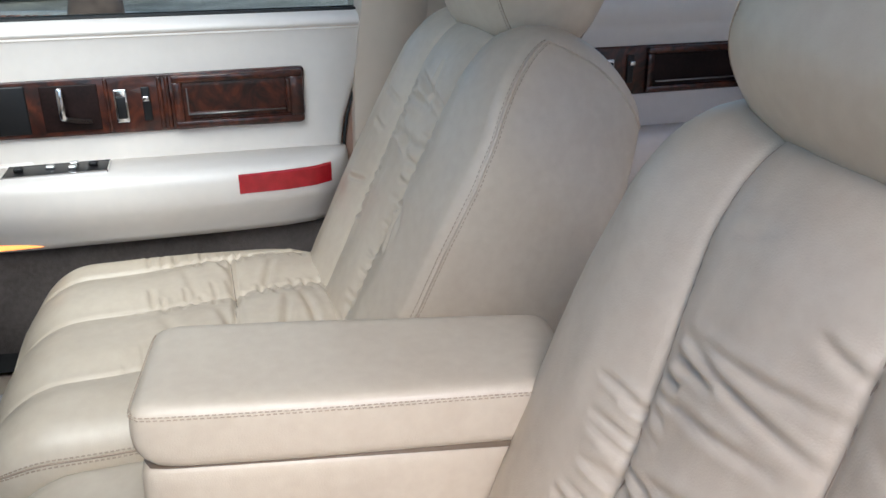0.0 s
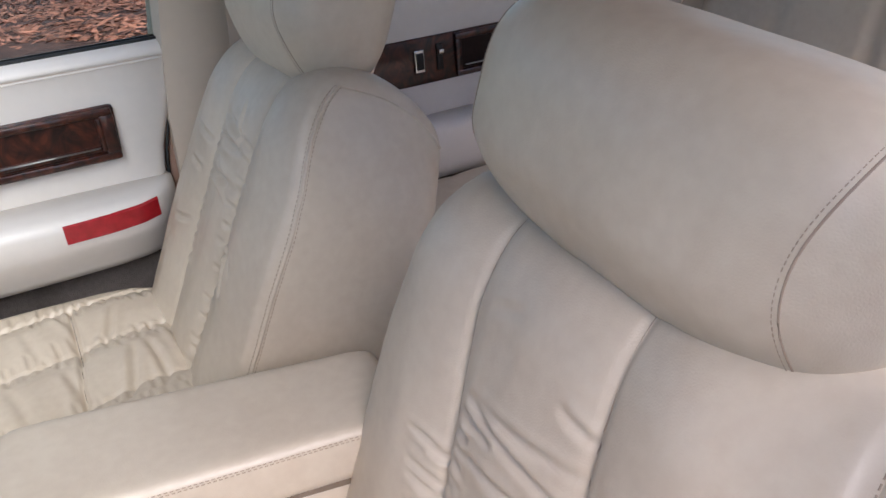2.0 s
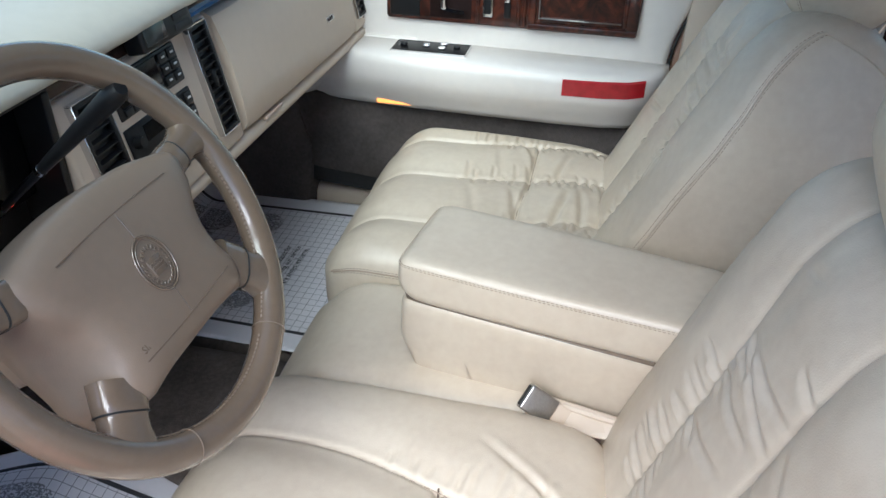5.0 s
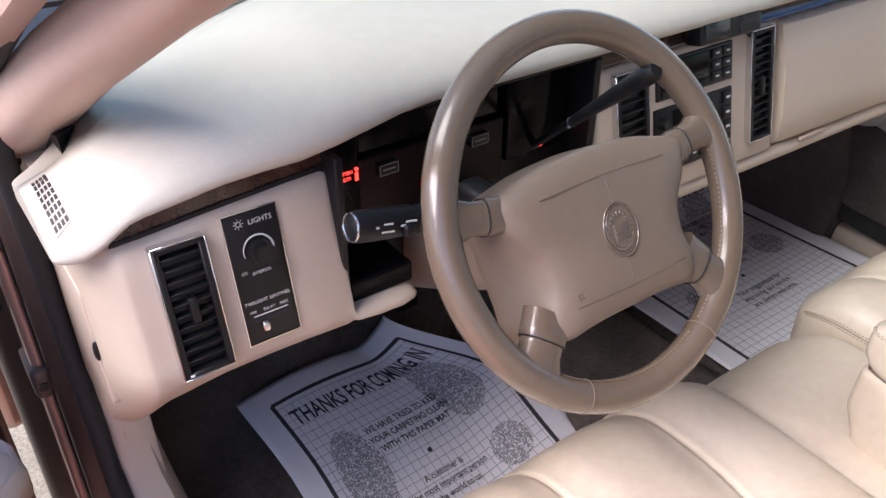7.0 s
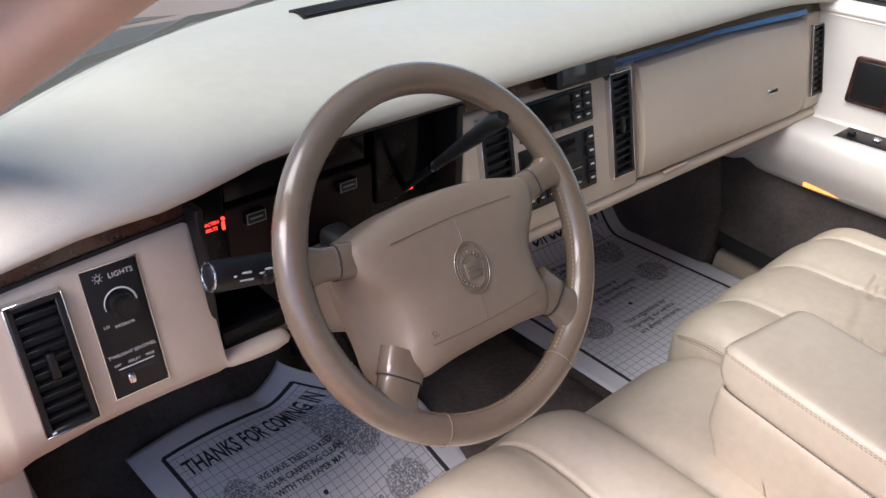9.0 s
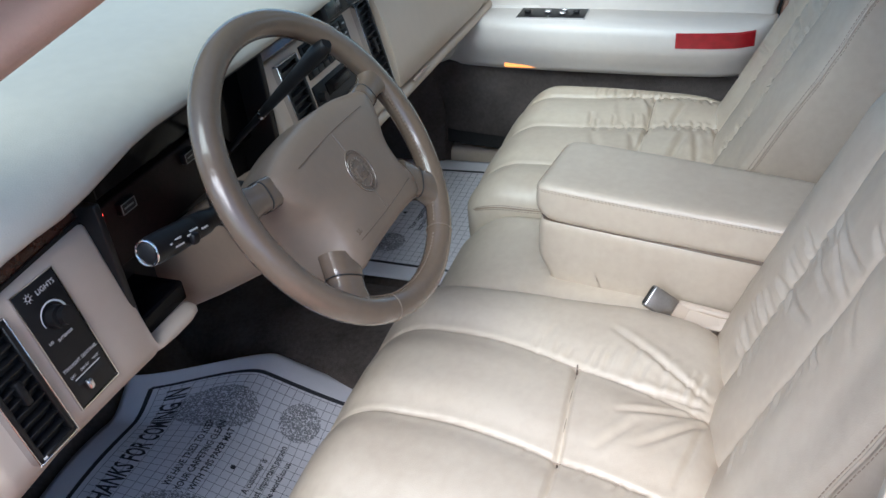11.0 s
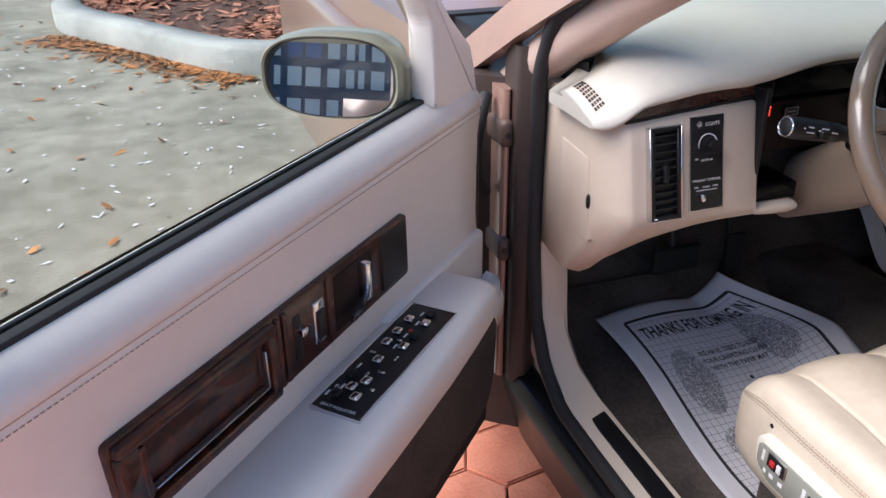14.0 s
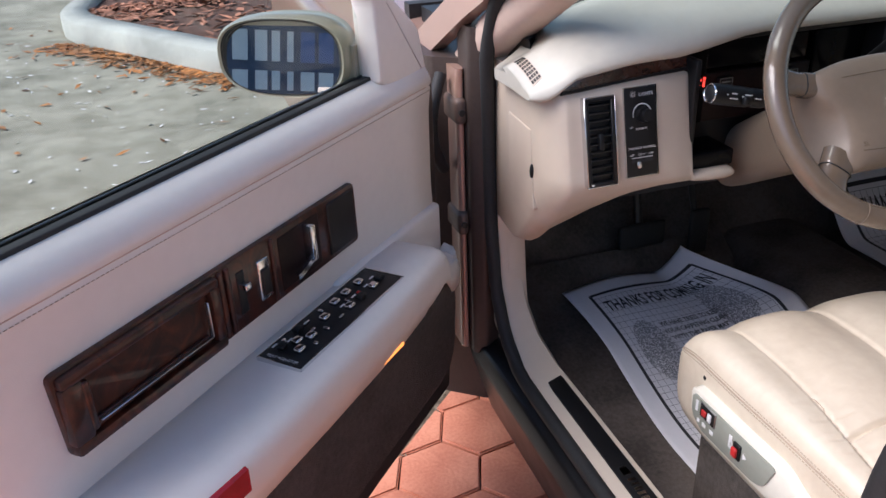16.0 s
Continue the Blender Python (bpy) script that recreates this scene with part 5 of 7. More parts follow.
# ---- seats ----


def crease_field(lines):
    """Folds in leather along segments (x0, y0, x1, y1, depth, width): a valley with a raised lip."""
    pre = []
    for x0, y0, x1, y1, dep, wid in lines:
        dx, dy = x1 - x0, y1 - y0
        pre.append((x0, y0, dx, dy, dx * dx + dy * dy, dep, wid, math.hypot(dx, dy)))

    def at(x, y):
        h = 0.0
        for x0, y0, dx, dy, l2, dep, wid, ln in pre:
            t = ((x - x0) * dx + (y - y0) * dy) / l2
            if t <= 0 or t >= 1:
                continue
            d = ((x - x0) * dy - (y - y0) * dx) / ln + 0.10 * ln * (t - t * t)
            if abs(d) > 5 * wid:
                continue
            a = dep * math.sin(math.pi * t) ** 0.6
            h += a * (0.55 * math.exp(-((d - 1.9 * wid) / (1.3 * wid)) ** 2) + 0.35 * math.exp(-((d + 2.1 * wid) / (1.4 * wid)) ** 2) - math.exp(-(d / wid) ** 2))
        return h
    return at


def gathers(rng, seams, n, length, depth):
    """Short puckers that run out square from a seam: seams as (x0, y0, x1, y1, side)."""
    out = []
    for x0, y0, x1, y1, side in seams:
        for i in range(n):
            t = (i + rng.uniform(0.1, 0.9)) / n
            x, y = x0 + (x1 - x0) * t, y0 + (y1 - y0) * t
            ln = length * rng.uniform(0.4, 1.3)
            nx, ny = (y1 - y0), -(x1 - x0)
            k = side / math.hypot(nx, ny)
            sk = rng.uniform(-0.35, 0.35)
            out.append((x, y, x + nx * k * ln + sk * ny * ln * 0.5, y + ny * k * ln + sk * nx * ln * 0.5, depth * rng.uniform(0.4, 1.2), rng.uniform(0.0026, 0.0045)))
    return out


def seam_drift(z, drift):
    return drift * smooth(-0.06, 0.27, z)


def shoulder(x, o):
    """How far the backrest narrows towards its top; the driver's outboard shoulder stays broad."""
    return 0.09 if o > 0 and x * o < 0 else 0.21


def seat_back_fn(o, seed, folds, crown, drift):
    field = crease_field(folds)

    def fn(x, y, z, u, v, w):
        q = min(max((z - 0.17) / 0.1225, 0), 1)
        y = -0.1175 + (y + 0.1175) * (1 - crown + crown * math.sqrt(1 - q * q * 0.98))
        x *= 1 - shoulder(x, o) * smooth(0.02, 0.31, z) ** 1.5 - 0.03 * smooth(-0.1, -0.29, z)
        if y < 0.02:
            z -= 0.055 * ((0.02 - y) / 0.1375) ** 2 * smooth(0.08, 0.29, z)
        if v > -0.2:
            fr = smooth(0.3, 0.95, v)
            if fr > 0:
                lx = x * o
                ax = abs(lx - seam_drift(z, drift))
                d = ax - 0.0765 - 0.006 * math.sin(9 * z)
                roll = 0.010 * math.exp(-((ax - 0.15) / 0.05) ** 2) + 0.007 * math.exp(-(ax / 0.055) ** 2) - 0.006
                y += fr * (groove(d, 0.0042, 0.0045) + groove(d, 0.016, 0.0045) + roll)
                y += fr * 0.0035 * noise.noise(Vector((x * 11, z * 6, seed + 3)))
                y += fr * 0.0012 * noise.noise(Vector((x * 30, z * 26, seed + 8)))
                y += fr * field(lx, z)
        return x, y, z
    return fn


def cushion_fn(o, seed, mess, folds, cross):
    s1, s2, s3 = -0.19, -0.035, 0.135
    field = crease_field(folds)

    def fn(x, y, z, u, v, w):
        if w > -0.3:
            k = smooth(0.1, 0.8, w)
            lx = x * o
            curve = smooth(0.12, -0.26, y)
            ds = (lx - (s1 - 0.045 * curve), lx - (s2 - 0.058 * curve), lx - (s3 - 0.075 * curve))
            d = min(abs(q) for q in ds)
            z += k * (0.012 * (1 - math.exp(-(d / 0.034) ** 2)) - 0.009 + groove(d, 0.0035, 0.0055))
            if ds[0] > 0 and ds[2] < 0:
                c = y - cross - 0.06 * max(lx - s2, 0.0)
                z += k * (groove(c, 0.0032, 0.010) + groove(c, 0.02, 0.0025))
            if ds[0] < 0:
                z += k * 0.004
            if k > 0:
                rear = smooth(-0.02, -0.22, y)
                wob = noise.noise(Vector((x * 8, y * 8, seed)))
                r2 = noise.noise(Vector((lx * 24, y * 10, seed + 9)))
                z += k * (0.0028 * wob + 0.0016 * r2 * (0.25 + rear) * mess + field(lx, y))
            z -= k * 0.035 * smooth(0.15, 0.27, y) ** 1.5
            z -= k * 0.012 * smooth(-0.1, -0.25, y)
        return x, y, z
    return fn


THREAD = material("tan_thread", (0.43, 0.345, 0.26), 0.7, var=0.1)
# dark line colour painting the shade down in the cushion's cross crease
CREASE = material("crease_shade", (0.11, 0.08, 0.06), 0.8, var=0.1)
SEAM = material("seam_thread", (0.42, 0.33, 0.25), 0.8, var=0.1)


def seat(name, label, cx, bx, o, seed, mess, lean, ahead, hinge_y, back_folds, cushion_folds, cross, head):
    """o: +1 where the inboard side lies towards +x; bx: middle of the backrest."""
    s = thing(name, label, "car seat", (cx, -0.2, 0.222), "front seats")
    part("seat_base", rbox(cx - 0.235, cx + 0.235, -0.42, 0.02, 0.225, 0.40, 0.02), CARPET, s)
    cm = Matrix.Translation((cx, -0.168, 0.475))
    size, power, fn = (0.53, 0.515, 0.19), (9, 8, 4), cushion_fn(o, seed, mess, cushion_folds, cross)
    cu = part("cushion", pillow(size, (168, 168, 20), power, fn, cm), LEATHER, s, sharp=False)
    at = pad_map(size, power, fn, cm)
    for so in (-1, 1):
        bm = None
        for w in (0.52, 0.60):
            bm = stitch([at(so, v / 20, w, 0.002) for v in range(-19, 20)], 0.0010, 0.006, bm)
        part("seam_stitching", bm, THREAD, cu)
        part("piping", tube([at(so, v / 20, 0.56, 0.0006) for v in range(-19, 20)], 0.0013, 6), SEAM, cu)

    def top(lx, y):
        k = 1.0
        for _ in range(3):
            p = at(o * lx / 0.265 / k, y / 0.2575 / k, 1)
            k *= (abs(p.y + 0.168) + 1e-6) / (abs(y) + 1e-6) if abs(y) > 0.02 else 1
        return p - Vector((0, 0, 0.0002))

    for sx, kk in ((-0.19, 0.045), (-0.035, 0.058), (0.135, 0.075)):
        line = []
        for i in range(44):
            y = 0.215 - 0.44 * i / 43
            line.append(top(sx - kk * smooth(0.12, -0.26, y), y))
        part("seam", tube(line, 0.0008, 5), SEAM, cu)
    line = [top(lx, cross + 0.06 * max(lx + 0.035, 0.0)) for lx in [-0.205 + 0.31 * i / 40 for i in range(41)]]
    part("seam", tube(line, 0.0012, 5), CREASE, cu)
    m = Matrix.Translation((bx, hinge_y, 0.50)) @ Matrix.Rotation(radians(lean), 4, "X")
    bmx = m @ Matrix.Translation((0, -0.078, -0.0545)) @ Matrix.Diagonal((1, 1, head[5], 1)) @ Matrix.Translation((0, 0, 0.2925))
    size, power, fn = (0.494, 0.235, 0.585), (14, 12, 12), seat_back_fn(o, seed, back_folds, head[3], head[6])
    bk = part("backrest", pillow(size, (150, 20, 180), power, fn, bmx), LEATHER, s, sharp=False)
    at = pad_map(size, power, fn, bmx)
    for so in (-1, 1):
        def edge(v, out):
            return [at(so, v, w / 40, out) for w in range(-39, 38)] + [at(so, v - (v + 0.9) * q / 14, 0.955, out) for q in range(0, 15)]
        bm = None
        for v in (0.80, 0.885):
            bm = stitch(edge(v, 0.0014), 0.0006, 0.006, bm)
        part("seam_stitching", bm, THREAD, bk)
        part("piping", tube(edge(0.842, 0.001), 0.0022, 6), LEATHER, bk)
        line = [at((so * (0.0765 + 0.006 * math.sin(9 * z)) + o * seam_drift(z, head[6])) / 0.247 / (1 - shoulder(so, o) * smooth(0.02, 0.31, z) ** 1.5), 1, z / 0.2925, -0.0025) for z in [-0.27 + 0.53 * i / 60 for i in range(61)]]
        part("seam", tube(line, 0.0009, 5), SEAM, bk)
    # headrest
    hm = m @ Matrix.Translation((0, -0.058 + ahead, head[4])) @ Matrix.Rotation(radians(-6), 4, "X") @ Matrix.Rotation(radians(head[7]), 4, "Y")

    def hf(x, y, z, u, v, w):
        y += 0.012 * (1 - (x / 0.17) ** 2) - 0.02 * smooth(-0.02, -0.1, z) * smooth(-0.2, 0.6, v)
        y += 0.0015 * noise.noise(Vector((x * 14, z * 14, seed + 20)))
        return x, y, z * (1 - 0.04 * abs(x / 0.17) ** 3) + 0.0012 * noise.noise(Vector((x * 20, y * 20, seed + 24)))

    size, power = (head[0], 0.12 + 0.23 * head[1], head[1]), (5.5, 2.8, 2.9)
    hr = part("headrest", pillow(size, (44, 32, 34), power, hf, hm), LEATHER, s, "padded leather headrest", sharp=False)
    at = pad_map(size, power, hf, hm)
    for so in (-1, 1):
        def ring(k, out):
            return [at(so * k, 0.97 * math.cos(a), 0.97 * math.sin(a), out) for a in [2 * math.pi * i / 60 for i in range(60)]]
        part("piping", tube(ring(head[2], 0.0), 0.0008, 6, loop=True), SEAM, hr)
        r = ring(head[2] - 0.035, 0.004)
        part("seam_stitching", stitch(r + r[:1], 0.00045, 0.004), THREAD, hr)
    for px in (-0.06, 0.06):
        p = [m @ Vector((px, -0.11, z)) for z in (0.44, 0.58)]
        part("post", tube(p, 0.006, 10), CHROME, hr)
    return s


rng = random.Random(5)
# folds given as seen from the inboard side: x towards the middle of the car, then height or depth
d_back = [(0.074, 0.107, -0.070, 0.091, 0.005, 0.004), (0.077, 0.058, -0.052, 0.072, 0.004, 0.004), (0.071, 0.110, -0.074, 0.124, 0.0035, 0.004), (-0.03, 0.160, -0.072, 0.150, 0.0035, 0.004), (0.074, 0.19, 0.03, 0.203, 0.0018, 0.005), (0.07, -0.01, -0.05, 0.03, 0.004, 0.005), (-0.08, 0.13, -0.17, 0.10, 0.0014, 0.006)]
d_back += gathers(rng, [(0.077, 0.10, 0.077, -0.14, 1)], 15, 0.055, 0.005) + gathers(rng, [(-0.077, 0.08, -0.077, -0.15, 1), (0.074, 0.05, 0.074, -0.15, -1)], 12, 0.05, 0.0055)
d_cush = [(0.075, -0.232, 0.085, -0.115, 0.0035, 0.004), (0.07, -0.235, 0.02, -0.12, 0.0045, 0.004), (0.06, -0.236, -0.03, -0.15, 0.004, 0.004), (0.085, -0.235, 0.135, -0.15, 0.004, 0.004), (0.05, -0.225, -0.07, -0.20, 0.003, 0.004), (0.015, -0.15, -0.045, -0.105, 0.0025, 0.005), (0.11, -0.20, 0.18, -0.09, 0.003, 0.005), (-0.10, -0.225, -0.16, -0.15, 0.0025, 0.005), (-0.2, -0.15, -0.235, -0.22, 0.003, 0.004)]
d_cush += gathers(rng, [(0.125, 0.02, 0.065, -0.22, -1)], 13, 0.05, 0.0030) + gathers(rng, [(0.125, 0.02, 0.065, -0.22, 1)], 7, 0.02, 0.0018) + gathers(rng, [(-0.05, -0.02, -0.09, -0.22, 1), (-0.20, 0.02, -0.23, -0.22, 1)], 8, 0.03, 0.0022) + gathers(rng, [(-0.20, 0.02, -0.23, -0.22, -1)], 7, 0.03, 0.002)
ds = seat("driver_seat", "cream leather driver seat with pleated back", -0.3955, -0.338, 1, 11.0, 0.9, 20.5, 0.023, -0.430, d_back, d_cush, -0.066, (0.398, 0.196, 0.87, 0.36, 0.547, 0.945, 0.02, -5.0))
p_back = [(0.02, 0.20, 0.045, 0.13, 0.006, 0.0035), (-0.06, 0.165, 0.07, 0.14, 0.006, 0.006), (-0.06, 0.125, 0.06, 0.13, 0.0055, 0.006), (-0.055, 0.075, 0.07, 0.075, 0.006, 0.006), (-0.05, 0.10, 0.06, 0.055, 0.004, 0.005), (0.08, 0.02, 0.15, -0.02, 0.004, 0.006), (0.11, 0.0, 0.13, -0.06, 0.006, 0.006), (0.05, 0.15, 0.10, 0.125, 0.004, 0.004), (-0.09, 0.11, -0.16, 0.125, 0.004, 0.004), (-0.10, 0.06, -0.15, 0.07, 0.004, 0.004), (-0.09, -0.02, -0.16, -0.035, 0.005, 0.004)]
p_back += gathers(rng, [(-0.077, 0.16, -0.077, -0.08, -1)], 13, 0.045, 0.0045) + gathers(rng, [(0.077, 0.13, 0.077, -0.2, -1), (0.077, 0.13, 0.077, -0.2, 1)], 15, 0.03, 0.004)
p_cush = [(0.13, -0.10, -0.02, -0.13, 0.006, 0.006), (0.11, -0.16, -0.03, -0.15, 0.006, 0.006), (0.12, -0.05, 0.0, -0.03, 0.005, 0.007), (-0.05, -0.09, -0.16, -0.12, 0.005, 0.005), (0.06, -0.2, -0.10, -0.18, 0.006, 0.006), (-0.1, -0.06, -0.22, -0.02, 0.004, 0.006), (0.13, -0.20, 0.03, -0.21, 0.005, 0.005), (-0.02, 0.0, -0.16, 0.02, 0.003, 0.007), (0.12, 0.02, 0.0, 0.05, 0.003, 0.008), (-0.20, -0.10, -0.235, -0.18, 0.005, 0.005), (-0.06, -0.19, -0.19, -0.21, 0.005, 0.005)]
p_cush += gathers(rng, [(0.135, 0.10, 0.115, -0.23, 1), (-0.04, 0.08, -0.066, -0.22, 1), (-0.04, 0.08, -0.066, -0.22, -1), (-0.19, 0.08, -0.2, -0.22, 1)], 15, 0.04, 0.0045) + gathers(rng, [(0.13, 0.06, 0.113, -0.23, -1), (-0.19, 0.05, -0.2, -0.22, -1)], 14, 0.035, 0.0045)
seat("passenger_seat", "cream leather passenger seat with creased cushion", 0.3955, 0.3955, -1, 4.0, 1.6, 26.5, 0.045, -0.370, p_back, p_cush, -0.055, (0.322, 0.236, 0.76, 0.34, 0.603, 1.0, 0.0, 0.0))
# middle cushion between the two
mm = Matrix.Translation((0.002, -0.185, 0.452))


def midfn(x, y, z, u, v, w):
    if w > 0:
        z += smooth(0.1, 0.8, w) * (groove(y - 0.07, 0.006, 0.006) + 0.002 * noise.noise(Vector((x * 12, y * 12, 2))) - 0.03 * smooth(0.14, 0.25, y) ** 1.5)
    return x, y, z


part("middle_cushion", pillow((0.26, 0.50, 0.165), (30, 40, 8), (8, 8, 4), midfn, mm), LEATHER, ds, sharp=False)
# seat control panel
swp = part("seat_switch_panel", prism(round_poly([(-0.013, 0.505), (-0.212, 0.508), (-0.245, 0.492), (-0.278, 0.487), (-0.283, 0.462), (-0.20, 0.443), (-0.045, 0.440), (-0.017, 0.460)], 0.014, 4), -0.676, -0.64, "x", 0.004), CREAMPLASTIC, ds, "cream switch bezel on the seat side")
SWITCHPLATE = material("pale_grey_green_plastic", (0.27, 0.28, 0.235), 0.35, var=0.04)
part("switch_plate", prism(round_poly([(-0.022, 0.498), (-0.205, 0.501), (-0.187, 0.458), (-0.167, 0.450), (-0.05, 0.447), (-0.024, 0.463)], 0.01, 4), -0.6785, -0.675, "x", 0.001), SWITCHPLATE, swp, "grey green switch plate")
sb = part("lumbar_switch", rbox(-0.6815, -0.678, -0.079, -0.046, 0.474, 0.496, 0.003), BLACK, swp)
part("switch_rim", rbox(-0.6805, -0.677, -0.0805, -0.0445, 0.4725, 0.4975, 0.003), STEEL, sb)
part("switch_key", rbox(-0.685, -0.681, -0.063, -0.053, 0.480, 0.490, 0.002), REDPLASTIC, sb)
part("switch_key", rbox(-0.684, -0.681, -0.074, -0.066, 0.478, 0.492, 0.002), WHITEPRINT, sb)
sb = part("seat_switch", rbox(-0.682, -0.678, -0.1395, -0.1235, 0.462, 0.488, 0.003), BLACK, swp)
part("switch_key", rbox(-0.687, -0.682, -0.137, -0.126, 0.467, 0.482, 0.003), REDPLASTIC, sb)
for y0, y1, z0, z1 in ((-0.038, -0.033, 0.474, 0.492), (-0.045, -0.040, 0.458, 0.464), (-0.060, -0.052, 0.458, 0.464), (-0.078, -0.070, 0.458, 0.464), (-0.118, -0.112, 0.468, 0.489)):
    part("marking", rbox(-0.6792, -0.6784, y0, y1, z0, z1, 0), WHITEPRINT, swp)
bm = prism([(-0.143, 0.470), (-0.150, 0.475), (-0.143, 0.480)], -0.6792, -0.6784, "x")
prism([(-0.120, 0.470), (-0.113, 0.475), (-0.120, 0.480)], -0.6792, -0.6784, "x", bm=bm)
part("arrow", bm, WHITEPRINT, swp)
part("lever_slot", rbox(-0.6785, -0.674, -0.273, -0.243, 0.466, 0.482, 0.003), BLACK, swp)
part("recline_lever", tube([(-0.674, -0.258, 0.474), (-0.692, -0.258, 0.467), (-0.698, -0.258, 0.465)], [0.003, 0.003, 0.006], 10), CHROME, swp)
FOAM = material("torn_yellow_foam", (0.45, 0.27, 0.08), 0.95, var=0.3, scale=60, bump=0.8, bump_scale=200)
tear = part("leather_tear", pillow((0.01, 0.03, 0.013), (6, 8, 6), (2, 2, 2), m=Matrix.Translation((-0.6545, -0.034, 0.513))), FOAM, ds, "torn leather showing yellow foam")
part("tear_hole", pillow((0.01, 0.012, 0.012), (6, 6, 6), (2, 2, 2), m=Matrix.Translation((-0.6555, -0.020, 0.515))), BLACK, tear)
part("hinge_cover", rbox(-0.638, -0.56, -0.54, -0.43, 0.34, 0.50, 0.03), LEATHER, ds, "cream seat back hinge shroud")

# ---- centre armrest ----
arm = thing("center_armrest", "cream leather folding centre armrest box", "armrest", (0, -0.3, 0.54))
AM = Matrix.Translation((-0.062, -0.113, 0)) @ Matrix.Rotation(radians(-7.5), 4, "Z") @ Matrix.Translation((0, 0, 0.65)) @ Matrix.Rotation(radians(2.4), 4, "X") @ Matrix.Translation((0, 0, -0.656))


def taper(x, y, z, u, v, w):
    return x * (1 - 0.08 * smooth(0.1, -0.2, y)), y + 0.02 * smooth(0.0, -0.05, z) * (-1 if v > 0.5 else 0), z


part("armrest_body", pillow((0.158, 0.40, 0.122), (24, 40, 14), (14, 20, 14), taper, AM @ Matrix.Translation((0.0745, -0.205, 0.589))), LEATHER, arm)
ald = part("armrest_lid", pillow((0.165, 0.41, 0.066), (24, 40, 12), (12, 22, 5), taper, AM @ Matrix.Translation((0.0745, -0.205, 0.678))), LEATHER, arm, "padded stitched armrest lid")
at = pad_map((0.165, 0.41, 0.066), (12, 22, 5), taper, AM @ Matrix.Translation((0.0745, -0.205, 0.678)))
bm = None
for w in (0.74, 0.66):
    line = [at(-1, v / 20, w, 0.006) for v in range(-19, 20)] + [at(-1 + q / 10, 1, w, 0.006) for q in range(0, 20)] + [at(1, 1 - q / 20, w, 0.006) for q in range(0, 39)]
    bm = stitch(line, 0.0007, 0.0055, bm)
part("seam_stitching", bm, THREAD, ald)
part("lid_gap", pillow((0.154, 0.395, 0.01), (10, 20, 2), (14, 20, 6), None, AM @ Matrix.Translation((0.0745, -0.205, 0.6465))), TAUPE, arm)
# belt buckle beside it
bk = thing("seat_belt_buckle", "silver seat belt buckle on a cream stalk", "seat belt", (-0.15, -0.36, 0.55))
by_ = Vector((-0.10, 0.80, 0.59)).normalized()
bz_ = Vector((-0.80, -0.25, 0.55))
bz_ = (bz_ - by_ * bz_.dot(by_)).normalized()
bx_ = by_.cross(bz_)
BM = Matrix(((bx_.x, by_.x, bz_.x, -0.134), (bx_.y, by_.y, bz_.y, -0.314), (bx_.z, by_.z, bz_.z, 0.562), (0, 0, 0, 1)))
part("buckle", rbox(-0.017, 0.017, -0.024, 0.02, -0.007, 0.007, 0.003, m=BM), STEEL, bk, "brushed metal buckle")
part("release_slot", rbox(-0.014, 0.014, 0.018, 0.0212, -0.0035, 0.0035, 0.001, m=BM), BLACK, bk)
part("stalk", loft([[BM @ Vector(p) for p in ((-0.014, y, -0.004), (0.014, y, -0.004), (0.014, y, 0.003), (-0.014, y, 0.003))] for y in (-0.02, -0.045)] + [[(-0.15, -0.41, 0.54), (-0.122, -0.41, 0.543), (-0.122, -0.42, 0.535), (-0.15, -0.42, 0.535)]]), VINYL, bk)
part("stalk_loop", tube([(-0.112, -0.33, 0.548), (-0.118, -0.37, 0.546), (-0.125, -0.42, 0.543)], 0.006, 8), VINYL, bk)

# ---- rear seat ----
rs = thing("rear_bench", "cream leather rear bench with belts", "car bench", (0, -1.4, 0.222))
part("bench_base", rbox(-0.7, 0.7, -1.6, -0.95, 0.222, 0.38, 0.02), CARPET, rs)


def benchfn(x, y, z, u, v, w):
    if w > 0:
        k = smooth(0.1, 0.8, w)
        z += k * (0.012 * math.cos(x * 2 * math.pi / 0.24) * 0.4 + groove(abs(x) - 0.5, 0.012, 0.012) + groove(y - 0.14, 0.01, 0.008) + 0.004 * noise.noise(Vector((x * 9, y * 9, 31))))
    return x, y, z


part("cushion", pillow((1.50, 0.58, 0.24), (70, 24, 8), (16, 7, 4), benchfn, Matrix.Translation((0, -1.15, 0.455))), LEATHER, rs, sharp=False)


def rearfn(x, y, z, u, v, w):
    if v > 0:
        k = smooth(0.1, 0.8, v)
        y += k * (groove(abs(x) - 0.49, 0.01, 0.02) + groove(abs(x) - 0.30, 0.008, 0.010) + groove(abs(x) - 0.10, 0.008, 0.01) + groove(z - 0.17, 0.008, 0.012) + 0.003 * noise.noise(Vector((x * 9, z * 9, 37))))
        # padded side bolsters stand proud of the backrest
        y += k * 0.10 * smooth(0.52, 0.67, abs(x)) * max(1 - (z / 0.33) ** 2, 0)
    return x, y, z


RM = Matrix.Translation((0, -1.545, 0.77)) @ Matrix.Rotation(radians(22), 4, "X")
part("backrest", pillow((1.48, 0.2, 0.58), (90, 10, 40), (14, 5, 8), rearfn, RM), LEATHER, rs, sharp=False)
part("head_roll", pillow((0.5, 0.14, 0.16), (30, 12, 14), (6, 3, 3), None, RM @ Matrix.Translation((0.30, 0.01, 0.335))), LEATHER, rs)
